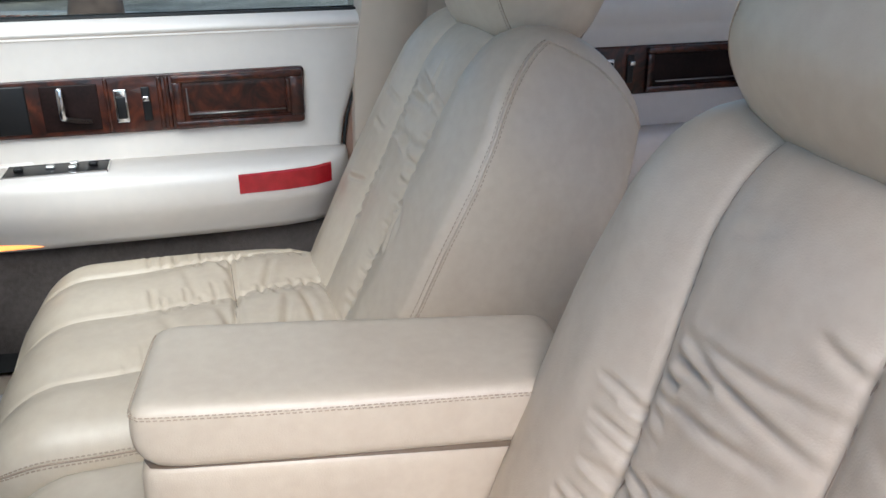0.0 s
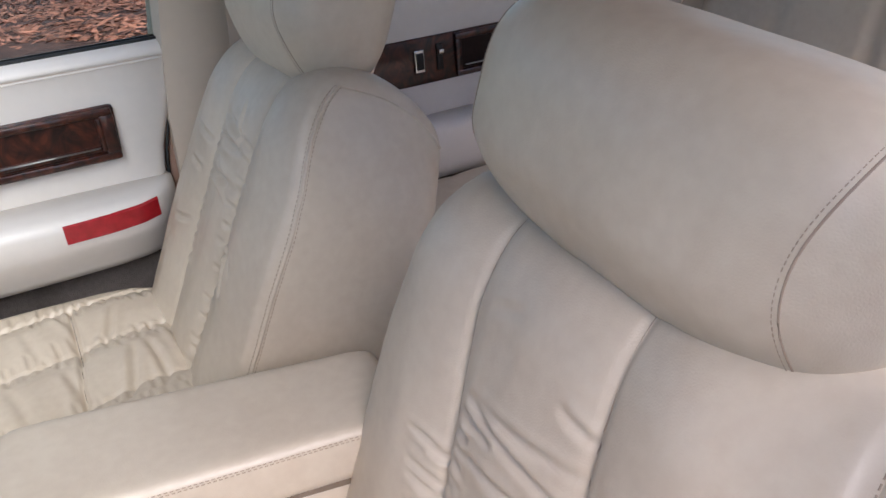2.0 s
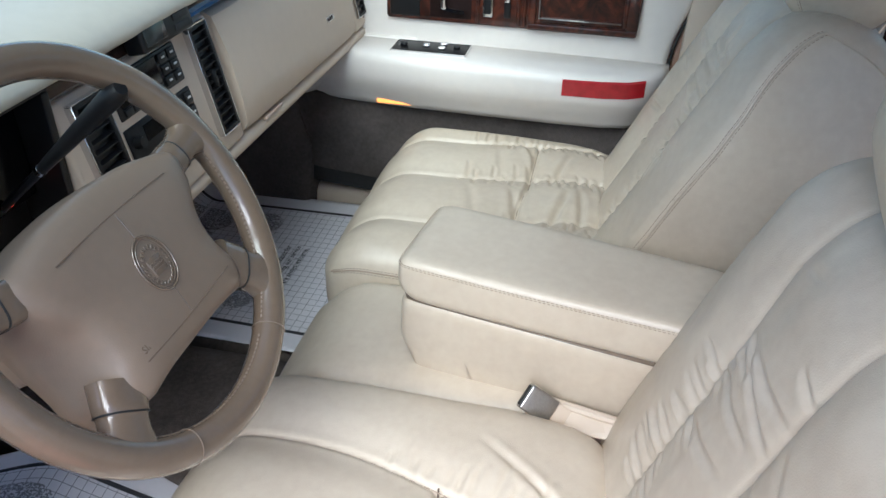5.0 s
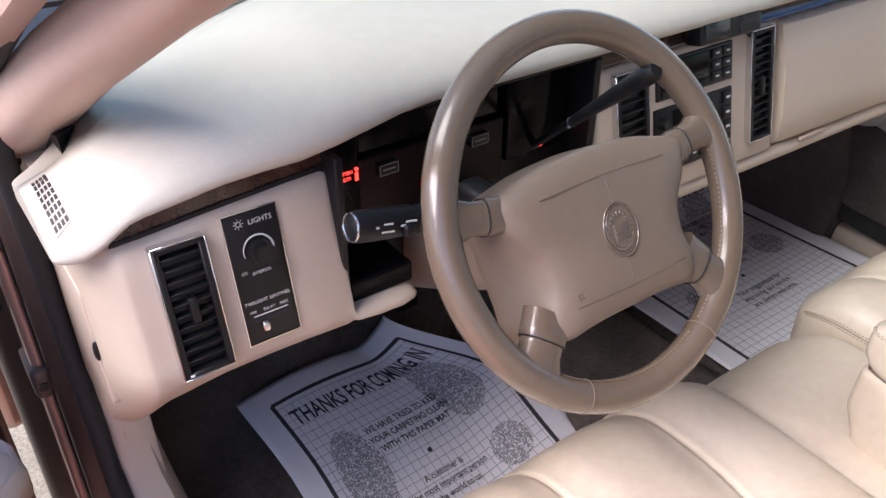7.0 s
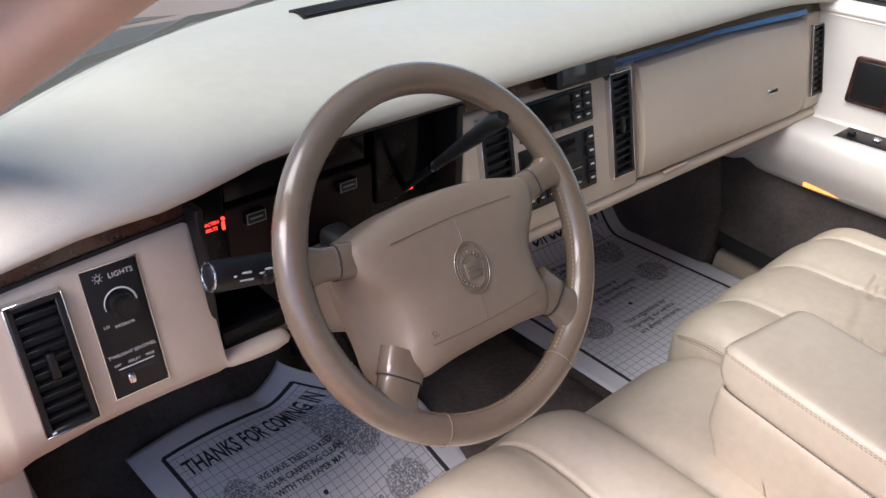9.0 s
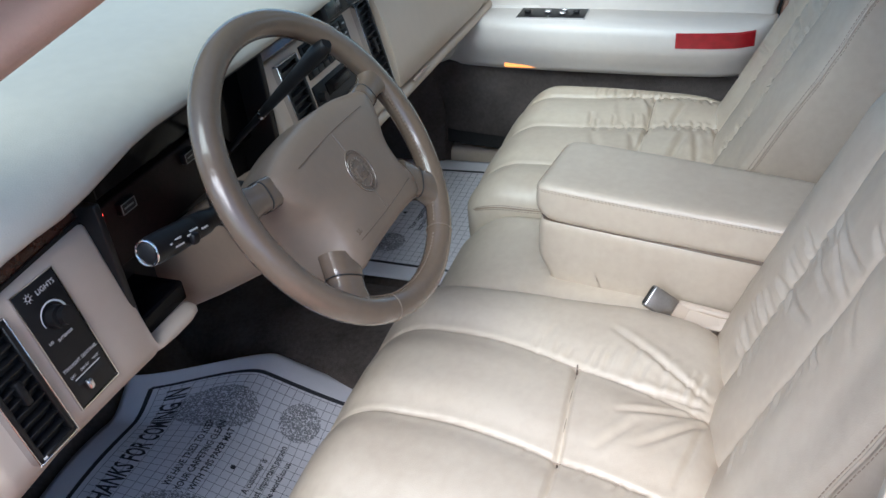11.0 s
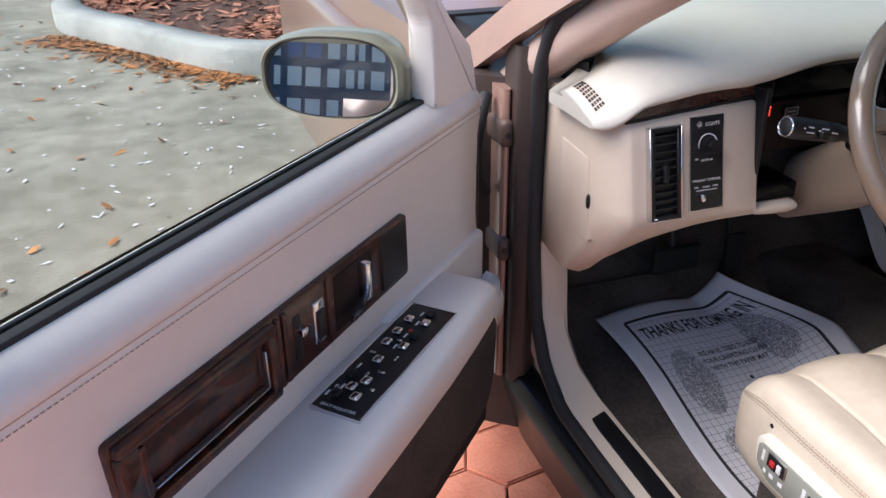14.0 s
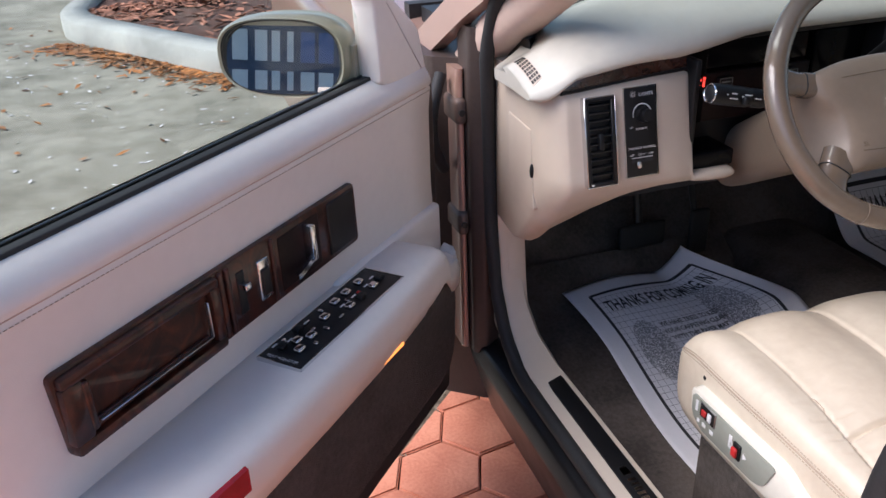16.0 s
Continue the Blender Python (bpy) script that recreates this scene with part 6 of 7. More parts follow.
rb_ = thing("rear_seat_belt", "cream rear seat belt with metal clasp", "seat belt", (0.48, -1.4, 0.7))
pts = [(0.585, -1.305, 0.60), (0.555, -1.355, 0.715), (0.525, -1.415, 0.835), (0.51, -1.448, 0.905)]
WEB = material("seat_belt_webbing", (0.60, 0.50, 0.43), 0.6, var=0.08, scale=30)
part("webbing", loft([[(x - 0.023, y, z), (x + 0.023, y, z), (x + 0.023, y - 0.003, z), (x - 0.023, y - 0.003, z)] for x, y, z in pts]), WEB, rb_)
part("tongue", rbox(-0.02, 0.02, -0.003, 0.003, -0.03, 0.03, 0.003, m=Matrix.Translation((0.507, -1.445, 0.93)) @ Matrix.Rotation(radians(22), 4, "X")), CHROME, rb_)
part("buckle", rbox(-0.028, 0.028, -0.012, 0.012, -0.022, 0.022, 0.004, m=Matrix.Translation((0.503, -1.458, 0.975)) @ Matrix.Rotation(radians(22), 4, "X")), STEEL, rb_)

# ---- front doors ----


def door_map(M, dz, drop):
    def put(bm):
        for v in bm.verts:
            z = v.co.z - drop * min(max((v.co.z - 0.855) / 0.062, 0), 1)
            v.co = M @ Vector((v.co.x, v.co.y, z + dz))
        return bm
    return put


def rear_edge(z):
    return 0.82 + 0.07 * smooth(0.64, 0.92, z)


ARM = ((-0.012, 0.566, 0.028), (-0.004, 0.574, 0.05), (0.012, 0.582, 0.063), (0.04, 0.590, 0.072), (0.068, 0.597, 0.080), (0.088, 0.606, 0.085), (0.102, 0.622, 0.090), (0.113, 0.641, 0.094), (0.124, 0.653, 0.097), (0.14, 0.6585, 0.101), (0.20, 0.660, 0.107), (0.3, 0.6585, 0.114), (0.45, 0.657, 0.119), (0.6, 0.655, 0.122), (0.70, 0.654, 0.119), (0.75, 0.653, 0.110), (0.785, 0.652, 0.09), (0.81, 0.651, 0.06), (0.825, 0.648, 0.02))


def arm_n(u):
    for (a, _, p), (b, _, q) in zip(ARM, ARM[1:]):
        if a <= u <= b:
            return p + (q - p) * (u - a) / (b - a)
    return ARM[-1][2]


def front_door(name, label, M, dz, driver, base):
    put = door_map(M, dz, 0.0 if driver else 0.026)
    D = thing(name, label, "car door", base)
    rings = []
    for z, n in ((0.50, -0.002), (0.60, -0.001), (0.66, 0.0), (0.70, -0.002), (0.78, -0.001), (0.83, 0.0), (0.864, 0.004), (0.870, 0.005), (0.8735, 0.003), (0.877, 0.006), (0.884, 0.0068), (0.892, 0.004), (0.900, -0.001), (0.907, -0.009), (0.913, -0.019), (0.917, -0.03), (0.917, -0.038)):
        ue, u0 = rear_edge(z), -0.025
        rings.append([(u0, -0.05, z), (u0, n - 0.012, z), (u0 + 0.012, n, z)] + [(u0 + 0.012 + (ue - 0.02 - u0 - 0.012) * i / 12, n, z) for i in range(1, 12)] + [(ue - 0.014, n, z), (ue - 0.003, n - 0.006, z), (ue, n - 0.02, z), (ue, -0.05, z)])
    up = part("upper_panel", put(loft(rings)), DOORVINYL, D, "cream stitched upper panel", sharp=False)
    bm = None
    for z in (0.8665, 0.881):
        bm = stitch([(u / 100, 0.0052, z) for u in range(-1, 88)], 0.0007, 0.006, bm)
    part("seam_stitching", put(bm), THREAD, up)
    part("seam_groove", put(tube([(u / 50, 0.0034, 0.8735) for u in range(0, 44)], 0.0009, 5)), TRIMTAN, up)
    rings = []
    for u, z, n in ARM:
        rings.append([(u, -0.02, z), (u, max(n - 0.024, 0), z + 0.002), (u, max(n - 0.010, 0), z - 0.002), (u, n - 0.003, z - 0.009), (u, n, z - 0.02), (u, n - 0.001, z - 0.05), (u, n - 0.008, 0.590), (u, n - 0.022, 0.565), (u, max(n - 0.036, 0), 0.545), (u, max(n - 0.04, -0.005), 0.534), (u, -0.02, 0.532)])
    ar = part("armrest", put(loft(rings)), DOORVINYL, D, "cream moulded door armrest", sharp=False)
    part("armrest_backing", put(rbox(-0.022, 0.30, -0.02, 0.011, 0.535, 0.664, 0.009)), DOORVINYL, D)
    us = [(0.643 if driver else 0.622) + ((0.822 if driver else 0.803) - 0.643) * i / 16 for i in range(17)]
    part("reflector", put(loft([[(u, arm_n(u) - 0.004, 0.646), (u, arm_n(u) + 0.0015, 0.643), (u, arm_n(u) + 0.001, 0.613), (u, arm_n(u) - 0.005, 0.610)] for u in us])), REFLECTOR, ar, "red door edge reflector")
    part("carpet_panel", put(prism([(u, z) for u, z in round_poly([(0.022, 0.352), (0.29, 0.331), (0.82, 0.265), (0.822, 0.54), (0.0, 0.54)], 0.06, 6)], -0.03, 0.052, "y", 0.008)), CARPETGREY, D, "grey carpeted lower door panel")
    # added black band that paints the shadow gap below the carpet
    part("underdoor_shade", put(prism([(0.03, 0.312), (0.29, 0.29), (0.80, 0.228), (0.81, 0.45), (0.012, 0.45)], -0.05, 0.044, "y", 0.006)), RUBBER, D, "black band standing for the shadow gap under the door")
    part("courtesy_lamp", put(rbox(0.235 if driver else 0.225, 0.300 if driver else 0.315, 0.066, 0.0765, 0.538, 0.545 if driver else 0.5515, 0.003)), AMBER, D, "lit amber courtesy lamp")
    # wood trim
    wt = part("wood_trim", put(prism(round_poly([(0.232, 0.706), (0.752, 0.701), (0.757, 0.80), (0.234, 0.798)], 0.008, 4), -0.01, 0.007, "y", 0.002)), WOOD, D, "glossy burl wood door trim")
    bm = None
    for a, b, c, d in ((0.532, 0.752, 0.783, 0.796), (0.532, 0.752, 0.704, 0.718), (0.532, 0.548, 0.716, 0.785), (0.728, 0.753, 0.716, 0.785)):
        bm = rbox(a, b, 0.0, 0.016, c, d, 0.004, 2, bm=bm)
    part("pull_frame", put(bm), WOOD, wt)
    part("pull_recess", put(rbox(0.546, 0.73, 0.0, 0.0078, 0.717, 0.784, 0.0)), WOOD, wt)
    bm = rbox(0.556, 0.72, 0.012, 0.0172, 0.7285, 0.7305, 0.0008, 1)
    rbox(0.554, 0.5565, 0.012, 0.0172, 0.7285, 0.775, 0.0008, 1, bm=bm)
    part("pull_lip", put(bm), STEEL, wt)
    part("pull_handle", put(rbox(0.556, 0.722, 0.006, 0.013, 0.722, 0.732, 0.003)), WOOD, wt)
    part("pull_end", put(rbox(0.722, 0.731, 0.006, 0.0165, 0.722, 0.781, 0.003)), WOOD, wt)
    for u in (0.524, 0.512):
        part("trim_rib", put(rbox(u - 0.004, u + 0.004, 0.0, 0.012, 0.707, 0.796, 0.003)), WOOD, wt)
    part("lock_slot", put(rbox(0.482, 0.496, 0.0, 0.0085, 0.722, 0.780, 0.002)), BLACK, wt)
    part("lock_lever", put(rbox(0.4835, 0.4945, 0.006, 0.020, 0.757, 0.766, 0.002)), CHROME, wt)
    lk = part("lock_switch", put(rbox(0.438, 0.459, 0.0, 0.0105, 0.722, 0.778, 0.002)), CHROME, wt)
    part("switch_key", put(rbox(0.441, 0.456, 0.008, 0.0135, 0.729, 0.766, 0.002)), BLACK, lk)
    part("trim_rib", put(rbox(0.424, 0.431, 0.0, 0.011, 0.707, 0.796, 0.003)), WOOD, wt)
    part("handle_cup", put(rbox(0.325, 0.415, 0.0, 0.0082, 0.712, 0.790, 0.003)), DARKWOOD, wt)
    bm = rbox(0.352, 0.363, 0.006, 0.024, 0.733, 0.787, 0.004, 2)
    loft([[(u, n0, z), (u, n0 + 0.006, z), (u, n0 + 0.006, z + 0.008), (u, n0, z + 0.008)] for u, n0, z in ((0.354, 0.012, 0.733), (0.38, 0.016, 0.728), (0.402, 0.02, 0.727))], bm=bm)
    part("door_handle", put(bm), CHROME, wt, "chrome inside door handle")
    part("tweeter_grille", put(rbox(0.240, 0.305, 0.0, 0.0095, 0.712, 0.792, 0.003)), BLACK, wt, "black speaker grille")
    # switches on the armrest
    if driver:
        ua, ub, keys = 0.240, 0.492, ((0.262, 0.055), (0.285, 0.035), (0.285, 0.06), (0.318, 0.035), (0.318, 0.06), (0.346, 0.035), (0.346, 0.06), (0.385, 0.045), (0.425, 0.03), (0.43, 0.055), (0.447, 0.045), (0.462, 0.06), (0.465, 0.035))
    else:
        ua, ub, keys = 0.262, 0.418, ((0.282, 0.05), (0.33, 0.05), (0.365, 0.035), (0.365, 0.06), (0.395, 0.045))
    sw = part("switch_panel", put(rbox(ua, ub, 0.018, 0.083, 0.652, 0.6625, 0.002)), BLACK, ar, "black window switch panel")
    bm = None
    for a, b, c, d in ((ua - 0.001, ub + 0.001, 0.083, 0.0845), (ua - 0.001, ub + 0.001, 0.0165, 0.018), (ua - 0.0015, ua, 0.0165, 0.0845), (ub, ub + 0.0015, 0.0165, 0.0845)):
        bm = rbox(a, b, c, d, 0.655, 0.6632, 0.0, bm=bm)
    part("silver_rim", put(bm), CHROME, sw)
    for i, (u, n) in enumerate(keys):
        k = part("switch_key", put(rbox(u - 0.008, u + 0.006, n - 0.006, n + 0.006, 0.662, 0.6695, 0.0025)), CHROME if i % 4 else BLACK, sw)
    for i, (u, n) in enumerate(keys[::2]):
        part("key_mark", put(rbox(u - 0.006, u + 0.004, n - 0.014, n - 0.0115, 0.6625, 0.6631, 0)), WHITEPRINT, sw)
    if driver:
        tm = M @ Matrix.Translation((0.4845, 0.05, 0.6632)) @ Matrix(((0, -1, 0, 0), (1, 0, 0, 0), (0, 0, 1, 0), (0, 0, 0, 1)))
        letters("SEAT ADJUSTER", 0.0068, tm, WHITEPRINT, "lettering", sw, 0.0001)
        for u, n, a, b in ((0.405, 0.03, 0.012, 0.003), (0.405, 0.062, 0.004, 0.009), (0.416, 0.048, 0.009, 0.004), (0.372, 0.03, 0.004, 0.008), (0.372, 0.064, 0.01, 0.003), (0.452, 0.028, 0.006, 0.005), (0.44, 0.07, 0.005, 0.006), (0.334, 0.048, 0.003, 0.008)):
            part("seat_key", put(rbox(u - a / 2, u + a / 2, n - b / 2, n + b / 2, 0.662, 0.6665, 0.001)), CHROME, sw)
        part("key_dot", put(rbox(0.303, 0.308, 0.046, 0.051, 0.6625, 0.665, 0.001)), REDPLASTIC, sw)
    # glass and its frame
    part("window_seal", put(rbox(0.06, 0.868, -0.036, -0.022, 0.905, 0.9195, 0.002)), RUBBER, D, "black window seal")
    part("chrome_edge", put(rbox(0.06, 0.868, -0.042, -0.0365, 0.90, 0.9215, 0.001)), BLACK, D)
    gp = prism([(0.055, 0.86), (0.87, 0.87), (0.858, 1.30), (0.56, 1.335), (0.30, 1.22), (0.16, 1.08)], -0.0395, -0.0355, "y")
    g = part("window_pane", put(gp), GLASS if driver else SIDEGLASS, D)
    frame_pts = [(0.885, 0.90), (0.883, 1.0), (0.877, 1.15), (0.868, 1.30), (0.83, 1.345), (0.58, 1.36), (0.38, 1.29), (0.22, 1.165), (0.11, 1.03), (0.05, 0.93)]
    part("window_frame", put(loft([[(u - 0.012, -0.05, z - 0.008), (u - 0.012, -0.012, z - 0.008), (u + 0.010, -0.004, z + 0.006), (u + 0.026, -0.014, z + 0.012), (u + 0.026, -0.06, z + 0.012)] if i < 4 else [(u, -0.05, z - 0.012), (u, -0.012, z - 0.012), (u - 0.004, -0.004, z), (u - 0.012, -0.014, z + 0.024), (u - 0.012, -0.06, z + 0.024)] for i, (u, z) in enumerate(frame_pts)])), TRIMTAN, D, "tan window frame trim")
    part("sail_panel", put(prism(round_poly([(0.122, 0.908), (-0.03, 0.872), (0.0, 0.97), (0.075, 1.03), (0.20, 1.17), (0.215, 1.16), (0.125, 1.03)], 0.01, 3), -0.045, -0.004, "y", 0.006)), TRIMTAN if not driver else DOORVINYL, D, "cream mirror sail panel")
    part("snap_plug", put(tube([(-0.006, -0.01, 0.868), (-0.006, 0.003, 0.868)], 0.012, 14)), BLACK, D)
    # painted shell
    rings = []
    for z in (0.20, 0.30, 0.45, 0.6, 0.70, 0.80, 0.88, 0.93):
        ue = rear_edge(z)
        k = 0.005 * math.sin(z * 9)
        rings.append([(ue - 0.02, -0.05, z), (ue - 0.001, -0.018, z), (ue + 0.028, -0.016, z), (ue + 0.042, -0.028, z), (ue + 0.05 + k, -0.055, z), (ue + 0.062 + k, -0.085, z), (ue + 0.085, -0.10, z), (ue + 0.095, -0.12, z), (ue + 0.13, -0.135, z), (ue + 0.135, -0.16, z), (ue, -0.165, z), (ue - 0.03, -0.1, z)])
    sh = part("door_end", put(loft(rings)), PAINT, D, "rose tan painted door end", sharp=False)
    part("outer_skin", put(prism([(-0.11, 0.24), (0.9, 0.22), (0.9, 0.845), (-0.11, 0.845)], -0.165, -0.052, "y", 0.02)), PAINT, D)
    # door's front edge, its shade painted in as dark brown
    part("front_end", put(rbox(-0.06, -0.022, -0.08, -0.014, 0.30, 0.88, 0.01)), SHADEPAINT, D)
    part("edge_seal", put(tube([(rear_edge(z) + 0.004, -0.012, z) for z in [0.26 + 0.66 * i / 30 for i in range(31)]], 0.003, 6)), RUBBER, D)
    part("plug", put(pillow((0.026, 0.014, 0.036), (10, 6, 10), (2, 2, 2), None, Matrix.Translation((0.926, -0.064, 0.76)) @ Matrix.Rotation(radians(20), 4, "Z"))), RUBBER, sh)
    part("latch", put(rbox(0.862, 0.90, -0.075, -0.03, 0.515, 0.565, 0.006)), BLACK, sh)
    for q in ((0.905, 0.56), (0.893, 0.585)):
        part("screw", put(tube([(q[0] - 0.01, -0.058, q[1]), (q[0] + 0.006, -0.050, q[1])], 0.006, 8)), STEEL, sh)
    if driver:
        def octagon(k, n):
            return [(0.853 + 0.0215 * k * math.cos(radians(22.5 + 45 * i)), n, 0.957 + 0.0235 * k * math.sin(radians(22.5 + 45 * i))) for i in range(8)]
        part("window_sticker", put(loft([octagon(0.94, -0.0353), octagon(0.94, -0.0347), octagon(1.0, -0.0347), octagon(1.0, -0.0353)], caps=False)), STICKINK, g, "pale octagon window sticker outlined in blue", smooth=False)
        part("sticker_face", put(loft([octagon(0.93, -0.0353), octagon(0.93, -0.0349)])), STICK, g, smooth=False)
        for i, w in enumerate((0.010, 0.014, 0.013, 0.014, 0.011, 0.006)):
            part("sticker_bar", put(rbox(0.853 - w, 0.853 + w, -0.0349, -0.0345, 0.9727 - 0.006 * i, 0.9740 - 0.006 * i, 0)), STICKINK, g)
        bm = None
        for i, (a, b) in enumerate(((0.835, 0.868), (0.832, 0.872), (0.84, 0.866))):
            bm = rbox(a, b, -0.0353, -0.0349, 0.930 - 0.006 * i, 0.9325 - 0.006 * i, 0, bm=bm)
        part("etched_bar", put(bm), WHITEPRINT, g)
    return D


STICKINK = material("faded_blue_ink", (0.13, 0.18, 0.32), 0.5, var=0.1)
STICK = material("pale_sticker", (0.40, 0.42, 0.43), 0.5, var=0.05)
DM = Matrix(((-0.711, 0.703, 0, -0.941), (-0.703, -0.711, 0, 0.41), (0, 0, 1, 0), (0, 0, 0, 1)))
dd = front_door("driver_door", "open driver door with lilac cream inner panel", DM, 0.0, True, (-0.95, 0.45, 0.2))
PM = Matrix(((0, -1, 0, 0.762), (-1, 0, 0, 0.37), (0, 0, 1, 0), (0, 0, 0, 1)))
front_door("passenger_door", "closed passenger door with wood trim and reflector", PM, 0.045, False, (0.8, 0.3, 0.2))

# door mirror
MX = Matrix(((0.86, -0.51, 0, -1.163), (-0.51, -0.86, 0, 0.385), (0, 0, 1, 0.953), (0, 0, 0, 1)))


def mirror_shape(k, d, n=48, kx=None):
    return [MX @ Vector((0.098 * (kx or k) * math.copysign(abs(math.cos(a)) ** (0.66 if math.cos(a) > 0 else 0.8), math.cos(a)), d, 0.0575 * k * math.copysign(abs(math.sin(a)) ** 0.72, math.sin(a)))) for a in [2 * math.pi * i / n for i in range(n)]]


MIRRORPAINT = material("pale_sage_tan_paint", (0.36, 0.33, 0.25), 0.3, metal=0.2, var=0.05, coat=0.6)
mh = part("mirror_housing", loft([mirror_shape(0.955, -0.004), mirror_shape(0.96, 0.008), mirror_shape(1.0, 0.011), mirror_shape(1.045, 0.004), mirror_shape(1.06, -0.02), mirror_shape(0.98, -0.06), mirror_shape(0.7, -0.09), mirror_shape(0.25, -0.10)]), MIRRORPAINT, dd, "pale tan door mirror housing")
part("mirror_gasket", loft([mirror_shape(0.965, 0.0), mirror_shape(0.965, 0.009), mirror_shape(0.93, 0.008), mirror_shape(0.93, 0.0)], caps=False), RUBBER, mh)
GX = MX @ Matrix.Rotation(radians(9.0), 4, "X") @ MX.inverted()
part("mirror_glass", loft([[GX @ p for p in mirror_shape(0.95, q)] for q in (0.0, 0.003)]), MIRROR, mh, "silvered mirror glass", smooth=False)
part("mirror_foot", loft([[MX @ Vector(p) for p in ((x, -0.05, -0.03 - dz), (x, -0.01, -0.03 - dz), (x, -0.01, 0.03 - 2 * dz), (x, -0.05, 0.03 - 2 * dz))] for x, dz in ((0.055, 0.0), (0.085, 0.003), (0.108, 0.008))]), MIRRORPAINT, mh)

# ---- rear door ----
rd = thing("rear_door", "closed rear door with wood trim and armrest", "car door", (0.8, -1.0, 0.25))
rings = []
for z, n in ((0.30, 0.0), (0.6, 0.0), (0.70, -0.002), (0.80, 0.0), (0.86, 0.002), (0.875, 0.007), (0.882, 0.004), (0.89, 0.009), (0.92, 0.010), (0.94, 0.002), (0.948, -0.02), (0.948, -0.04)):
    rings.append([(0.83, -0.62, z), (0.785 - n, -0.625, z)] + [(0.785 - n, -0.65 - 0.8 * i / 10, z) for i in range(11)] + [(0.83, -1.46, z)])
part("upper_panel", loft(rings), DOORVINYL, rd, sharp=False)
rings = []
for y, n, zt in ((-0.66, 0.03, 0.66), (-0.70, 0.06, 0.672), (-0.8, 0.075, 0.676), (-1.1, 0.08, 0.678), (-1.28, 0.078, 0.678), (-1.36, 0.05, 0.676), (-1.40, 0.01, 0.67)):
    x = 0.785 - n
    rings.append([(0.80, y, zt), (x + 0.02, y, zt + 0.002), (x + 0.006, y, zt - 0.004), (x, y, zt - 0.018), (x + 0.002, y, zt - 0.06), (x + 0.02, y, zt - 0.10), (x + 0.035, y, zt - 0.13), (0.80, y, zt - 0.14)])
ar = part("armrest", loft(rings), DOORVINYL, rd, sharp=False)
part("reflector", rbox(0.7035, 0.71, -1.32, -1.185, 0.622, 0.652, 0.002), REFLECTOR, ar, "red door edge reflector")
wt = part("wood_trim", rbox(0.779, 0.79, -1.318, -0.84, 0.747, 0.845, 0.004), WOOD, rd, "glossy burl wood door trim")
bm = None
for a, b, c, d in ((-1.315, -1.08, 0.828, 0.842), (-1.315, -1.08, 0.750, 0.764), (-1.315, -1.295, 0.762, 0.83), (-1.095, -1.08, 0.762, 0.83)):
    bm = rbox(0.769, 0.785, a, b, c, d, 0.004, 2, bm=bm)
part("pull_frame", bm, WOOD, wt)
part("pull_recess", rbox(0.7775, 0.785, -1.30, -1.09, 0.76, 0.832, 0), DARKWOOD, wt)
part("pull_lip", rbox(0.767, 0.771, -1.288, -1.10, 0.772, 0.7745, 0.0008), STEEL, wt)
part("window_switch", rbox(0.771, 0.782, -1.005, -0.982, 0.775, 0.822, 0.002), CHROME, wt)
part("switch_key", rbox(0.769, 0.774, -1.002, -0.985, 0.781, 0.816, 0.002), BLACK, wt)
part("lock_slot", rbox(0.774, 0.782, -1.05, -1.036, 0.772, 0.828, 0.002), BLACK, wt)
part("lock_lever", rbox(0.764, 0.776, -1.049, -1.037, 0.808, 0.817, 0.002), CHROME, wt)
part("window_seal", rbox(0.80, 0.82, -1.45, -0.62, 0.942, 0.96, 0.003), RUBBER, rd, "black window seal")
g = part("window_pane", rbox(0.812, 0.816, -1.27, -0.64, 0.93, 1.33, 0.0), SIDEGLASS, rd)
part("window_divider", prism([(-1.255, 0.95), (-1.30, 0.95), (-1.22, 1.35), (-1.18, 1.35)], 0.795, 0.825, "x", 0.004), BLACK, rd, "black window divider post")
part("quarter_frame", prism([(-1.455, 0.95), (-1.50, 0.95), (-1.46, 1.36), (-1.42, 1.36)], 0.79, 0.83, "x", 0.004), BLACK, rd)
g = part("quarter_pane", prism([(-1.30, 0.95), (-1.46, 0.95), (-1.43, 1.33), (-1.22, 1.33)], 0.812, 0.816, "x"), SIDEGLASS, rd)
part("carpet_panel", rbox(0.765, 0.79, -1.4, -0.66, 0.3, 0.53, 0.01), CARPETGREY, rd)
part("right_c_pillar", rbox(0.70, 0.84, -1.95, -1.47, 0.3, 0.96, 0.02), DOORVINYL, car)
part("right_c_post", prism([(-1.95, 0.96), (-1.50, 0.96), (-1.46, 1.38), (-1.75, 1.38)], 0.66, 0.80, "x", 0.02), DOORVINYL, car)

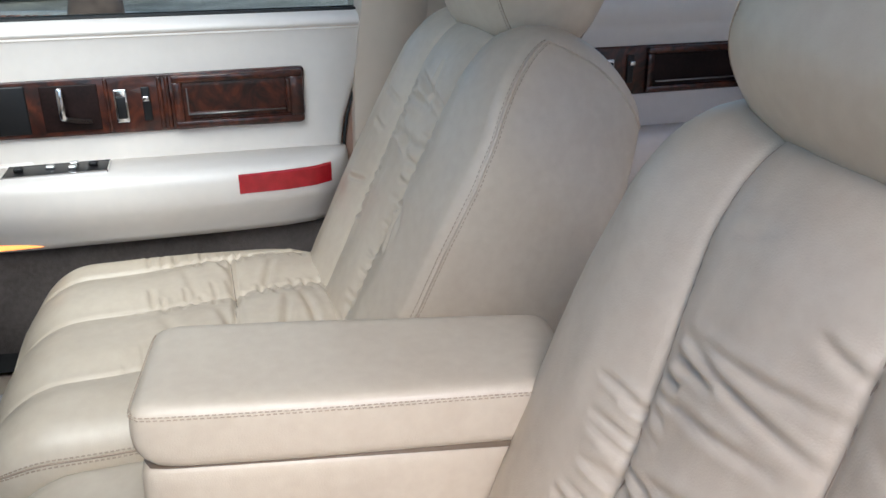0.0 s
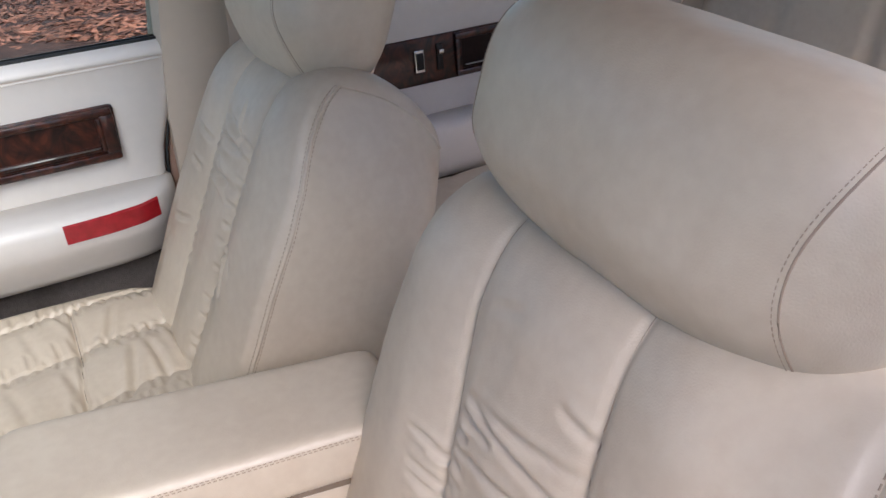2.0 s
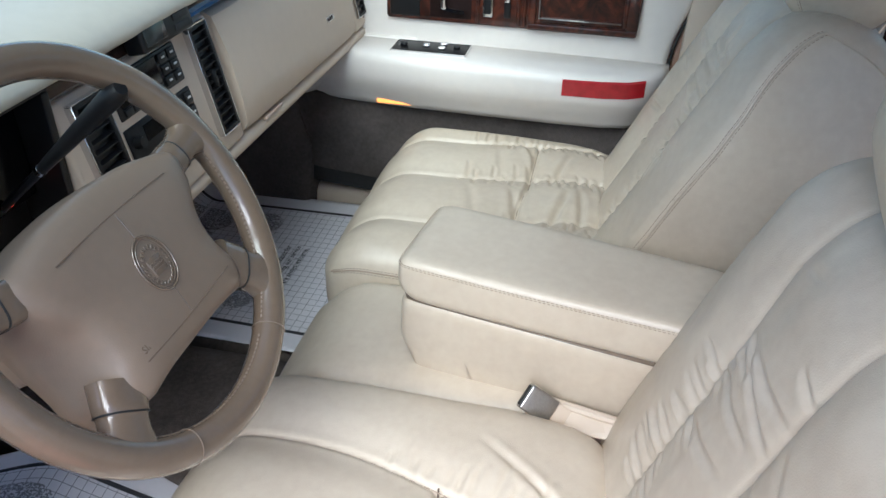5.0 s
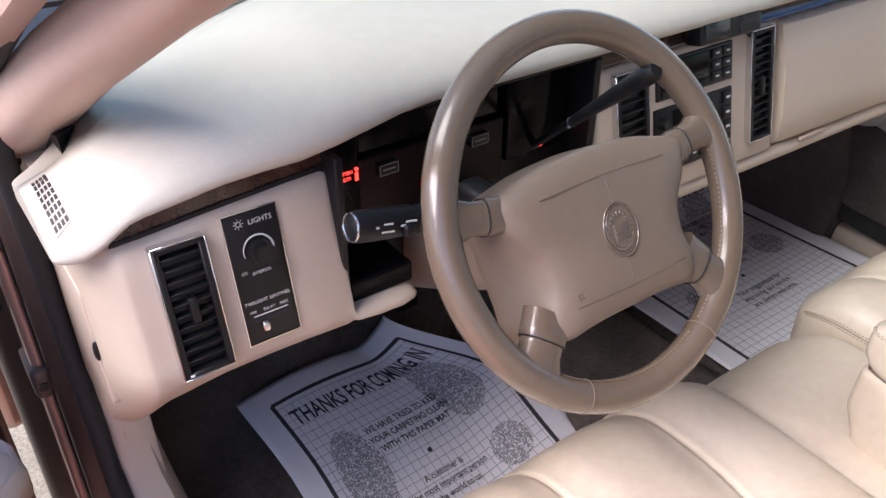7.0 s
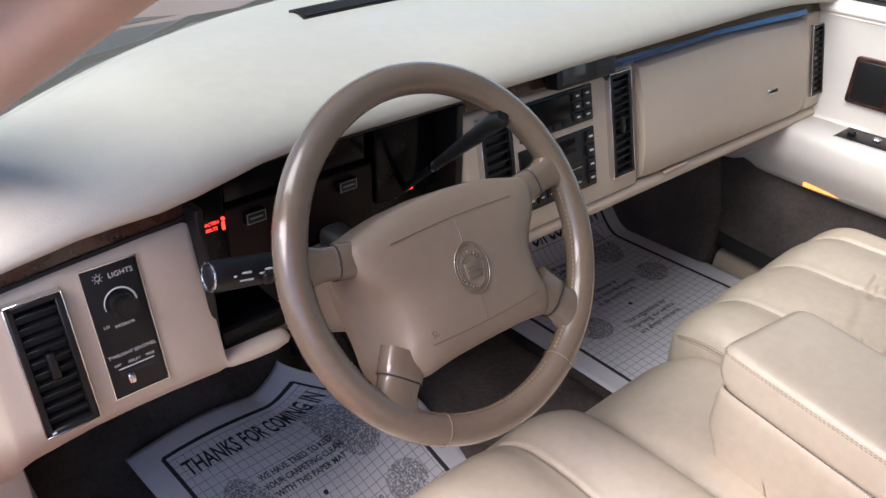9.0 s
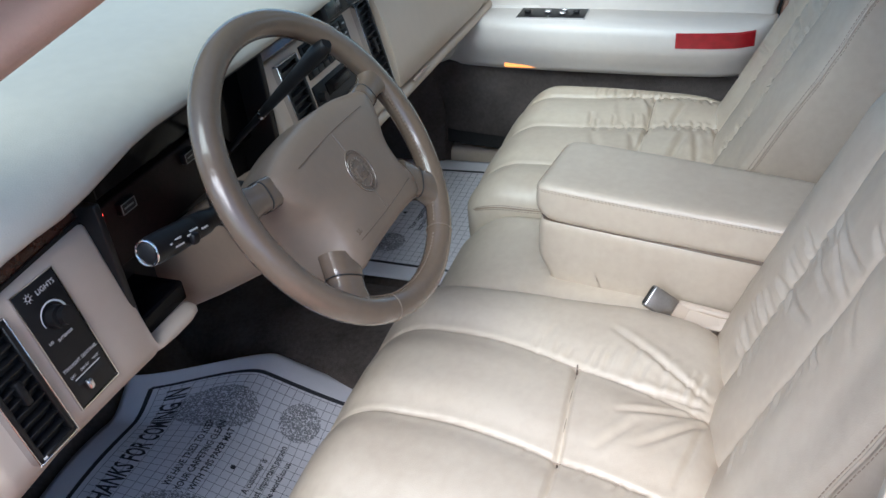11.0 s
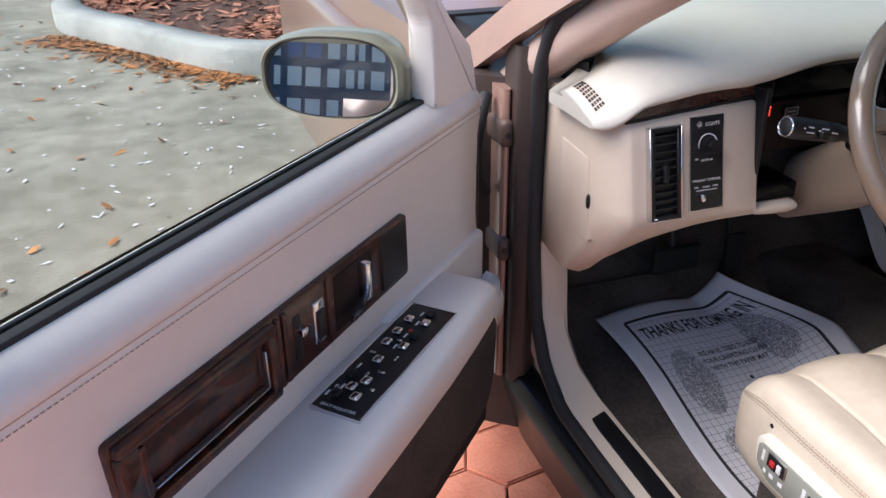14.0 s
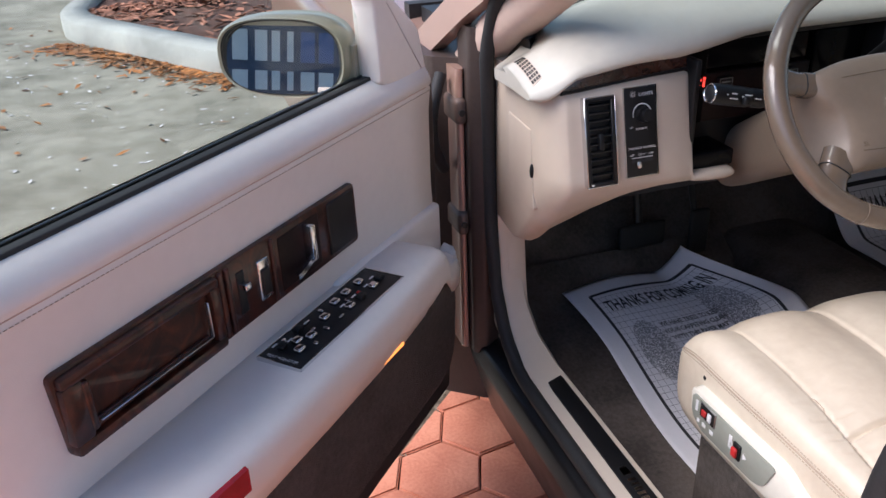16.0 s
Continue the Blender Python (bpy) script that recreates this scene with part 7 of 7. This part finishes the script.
# ---- paper floor mats ----


def mat_driver(u, v):
    """u runs across from the sill to the tunnel, v from the toe board back under the seat."""
    curl = max(0.0, (u - 0.68) / 0.32)
    fx = -0.593 + 0.28 * (1 - max(1 - u, 0.0) ** 1.6) + 0.02 * min(1 - u, 0.0)
    fy = 0.581 + 0.012 * u - 0.034 * curl ** 1.4
    k = smooth(0.0, 0.34, v)
    x = fx + (-0.578 + 0.438 * u - fx) * k
    y = fy + (-0.02 - fy) * v
    z = 0.2265 + 0.092 * (1 - smooth(0.0, 0.75, v)) + 0.05 * smooth(0.6, 1.0, u) * k
    z += (0.012 * math.sin(math.pi * min(u / 0.75, 1)) + 0.074 * curl ** 1.3) * (1 - smooth(0.0, 0.30, v))
    z += 0.003 * math.sin(7 * u + 5 * v) * (1 - v)
    return Vector((x, y, z))


def mat_passenger(u, v):
    x = 0.165 + 0.545 * u
    y = 0.70 - 0.62 * v
    z = 0.304 + 0.14 * (1 - smooth(0, 0.25, v)) + 0.004 * math.sin(5 * u + 3 * v)
    return Vector((x, y, z))


def paper_mat(name, label, f, base, asp):
    """asp: length over width, to keep the lettering in shape."""
    t = thing(name, label, "floor mat", base, "paper floor mats")

    def at(u, v, h=0.0):
        e = 1e-3
        p = f(u, v)
        n = (f(u + e, v) - p).cross(f(u, v + e) - p).normalized()
        if n.z < 0:
            n.negate()
        return p + n * h

    nu, nv = 40, 56
    top = [[at(i / nu, j / nv, 0.0004) for i in range(nu + 1)] for j in range(nv + 1)]
    bot = [[at(i / nu, j / nv, -0.0004) for i in range(nu + 1)][::-1] for j in range(nv + 1)]
    sheet = part("sheet", loft([a + b for a, b in zip(top, bot)]), PAPER, t, "printed white paper sheet", sharp=False)

    def strip(pts, w, h=0.0009):
        rows = []
        for i, (u, v) in enumerate(pts):
            a, b = pts[max(i - 1, 0)], pts[min(i + 1, len(pts) - 1)]
            d = Vector((b[0] - a[0], (b[1] - a[1]) * asp)).normalized()
            n = Vector((-d.y, d.x)) * w / 2
            rows.append([at(u - n.x, v - n.y / asp, h), at(u + n.x, v + n.y / asp, h)])
        return rows

    def line(a, b, w, bm, h=0.0009, n=40):
        return loft(strip([(a[0] + (b[0] - a[0]) * i / n, a[1] + (b[1] - a[1]) * i / n) for i in range(n + 1)], w, h), closed=False, bm=bm)

    U0, U1, V0, V1 = 0.10, 0.90, 0.075, 0.93
    bm = bmesh.new()
    for a, b in (((U0, V0), (U1, V0)), ((U0, V1), (U1, V1)), ((U0, V0), (U0, V1)), ((U1, V0), (U1, V1))):
        line(a, b, 0.016, bm)
    part("border", bm, INK, sheet)
    bm = bmesh.new()
    step = 0.034
    k = 1
    while U0 + k * step < U1:
        line((U0 + k * step, V0 + 0.02), (U0 + k * step, V1), 0.0022, bm, 0.0006)
        k += 1
    k = 0
    while V0 + 0.02 + k * step / asp < V1:
        line((U0, V0 + 0.02 + k * step / asp), (U1, V0 + 0.02 + k * step / asp), 0.0022, bm, 0.0006)
        k += 1
    tagged(part("printed_grid", bm, INKGREY, sheet), kind="stuff")
    # shoe prints: stippled ovals
    rnd = random.Random(5)
    V, F = [], []
    for cu, cv, ru, rv, cnt in ((0.24, 0.36, 0.09, 0.13, 2400), (0.25, 0.60, 0.075, 0.06, 1000), (0.74, 0.26, 0.095, 0.115, 2400), (0.77, 0.50, 0.075, 0.06, 1000)):
        for _ in range(cnt):
            a, r = rnd.uniform(0, 6.283), math.sqrt(rnd.random())
            u, v = cu + ru * r * math.cos(a), cv + rv * r * math.sin(a)
            s = rnd.uniform(0.0018, 0.0032)
            k = len(V)
            V += [tuple(at(u - s, v, 0.0008)), tuple(at(u, v - s, 0.0008)), tuple(at(u + s, v, 0.0008)), tuple(at(u, v + s, 0.0008))]
            F.append((k, k + 1, k + 2, k + 3))
    me = bpy.data.meshes.new("shoe_print")
    me.from_pydata(V, [], F)
    me.materials.append(INKGREY)
    o = new("shoe_print", me)
    o.parent = sheet
    tagged(o, kind="stuff")

    def write(body, size, u, v, squeeze=1.0, bold=0.018):
        ob = letters(body, size, Matrix(), INK, "lettering", sheet, 0.0, bold=bold)
        me = ob.data
        for q in me.vertices:
            q.co = at(u + q.co.x * squeeze, v - q.co.y / asp, 0.0011)
        return ob

    write("THANKS FOR COMING IN", 0.094, 0.5, 0.145, 0.66, 0.02)
    for body, v in (("WE HAVE TRIED TO KEEP", 0.265), ("YOUR CARPETING CLEAN", 0.297), ("WITH THIS PAPER MAT", 0.329), ("A customer is", 0.455), ("the most important person", 0.487), ("in the world to us.", 0.519), ("Your suggestions for", 0.645), ("improving our service", 0.677), ("are always welcome.", 0.709)):
        write(body, 0.036, 0.5, v, 0.84)
    for v in (0.39, 0.58):
        bm = bmesh.new()
        bm.faces.new([bm.verts.new(at(0.5 + 0.01 * math.cos(a), v + 0.01 / asp * math.sin(a), 0.0011)) for a in [2 * math.pi * i / 12 for i in range(12)]])
        part("dot", bm, INK, sheet)
    return t


paper_mat("paper_floor_mat", "white printed paper mat curling on taupe carpet", mat_driver, (-0.38, 0.3, 0.222), 1.35)
paper_mat("paper_floor_mat", "white printed paper mat in the passenger footwell", mat_passenger, (0.43, 0.4, 0.297), 1.25)
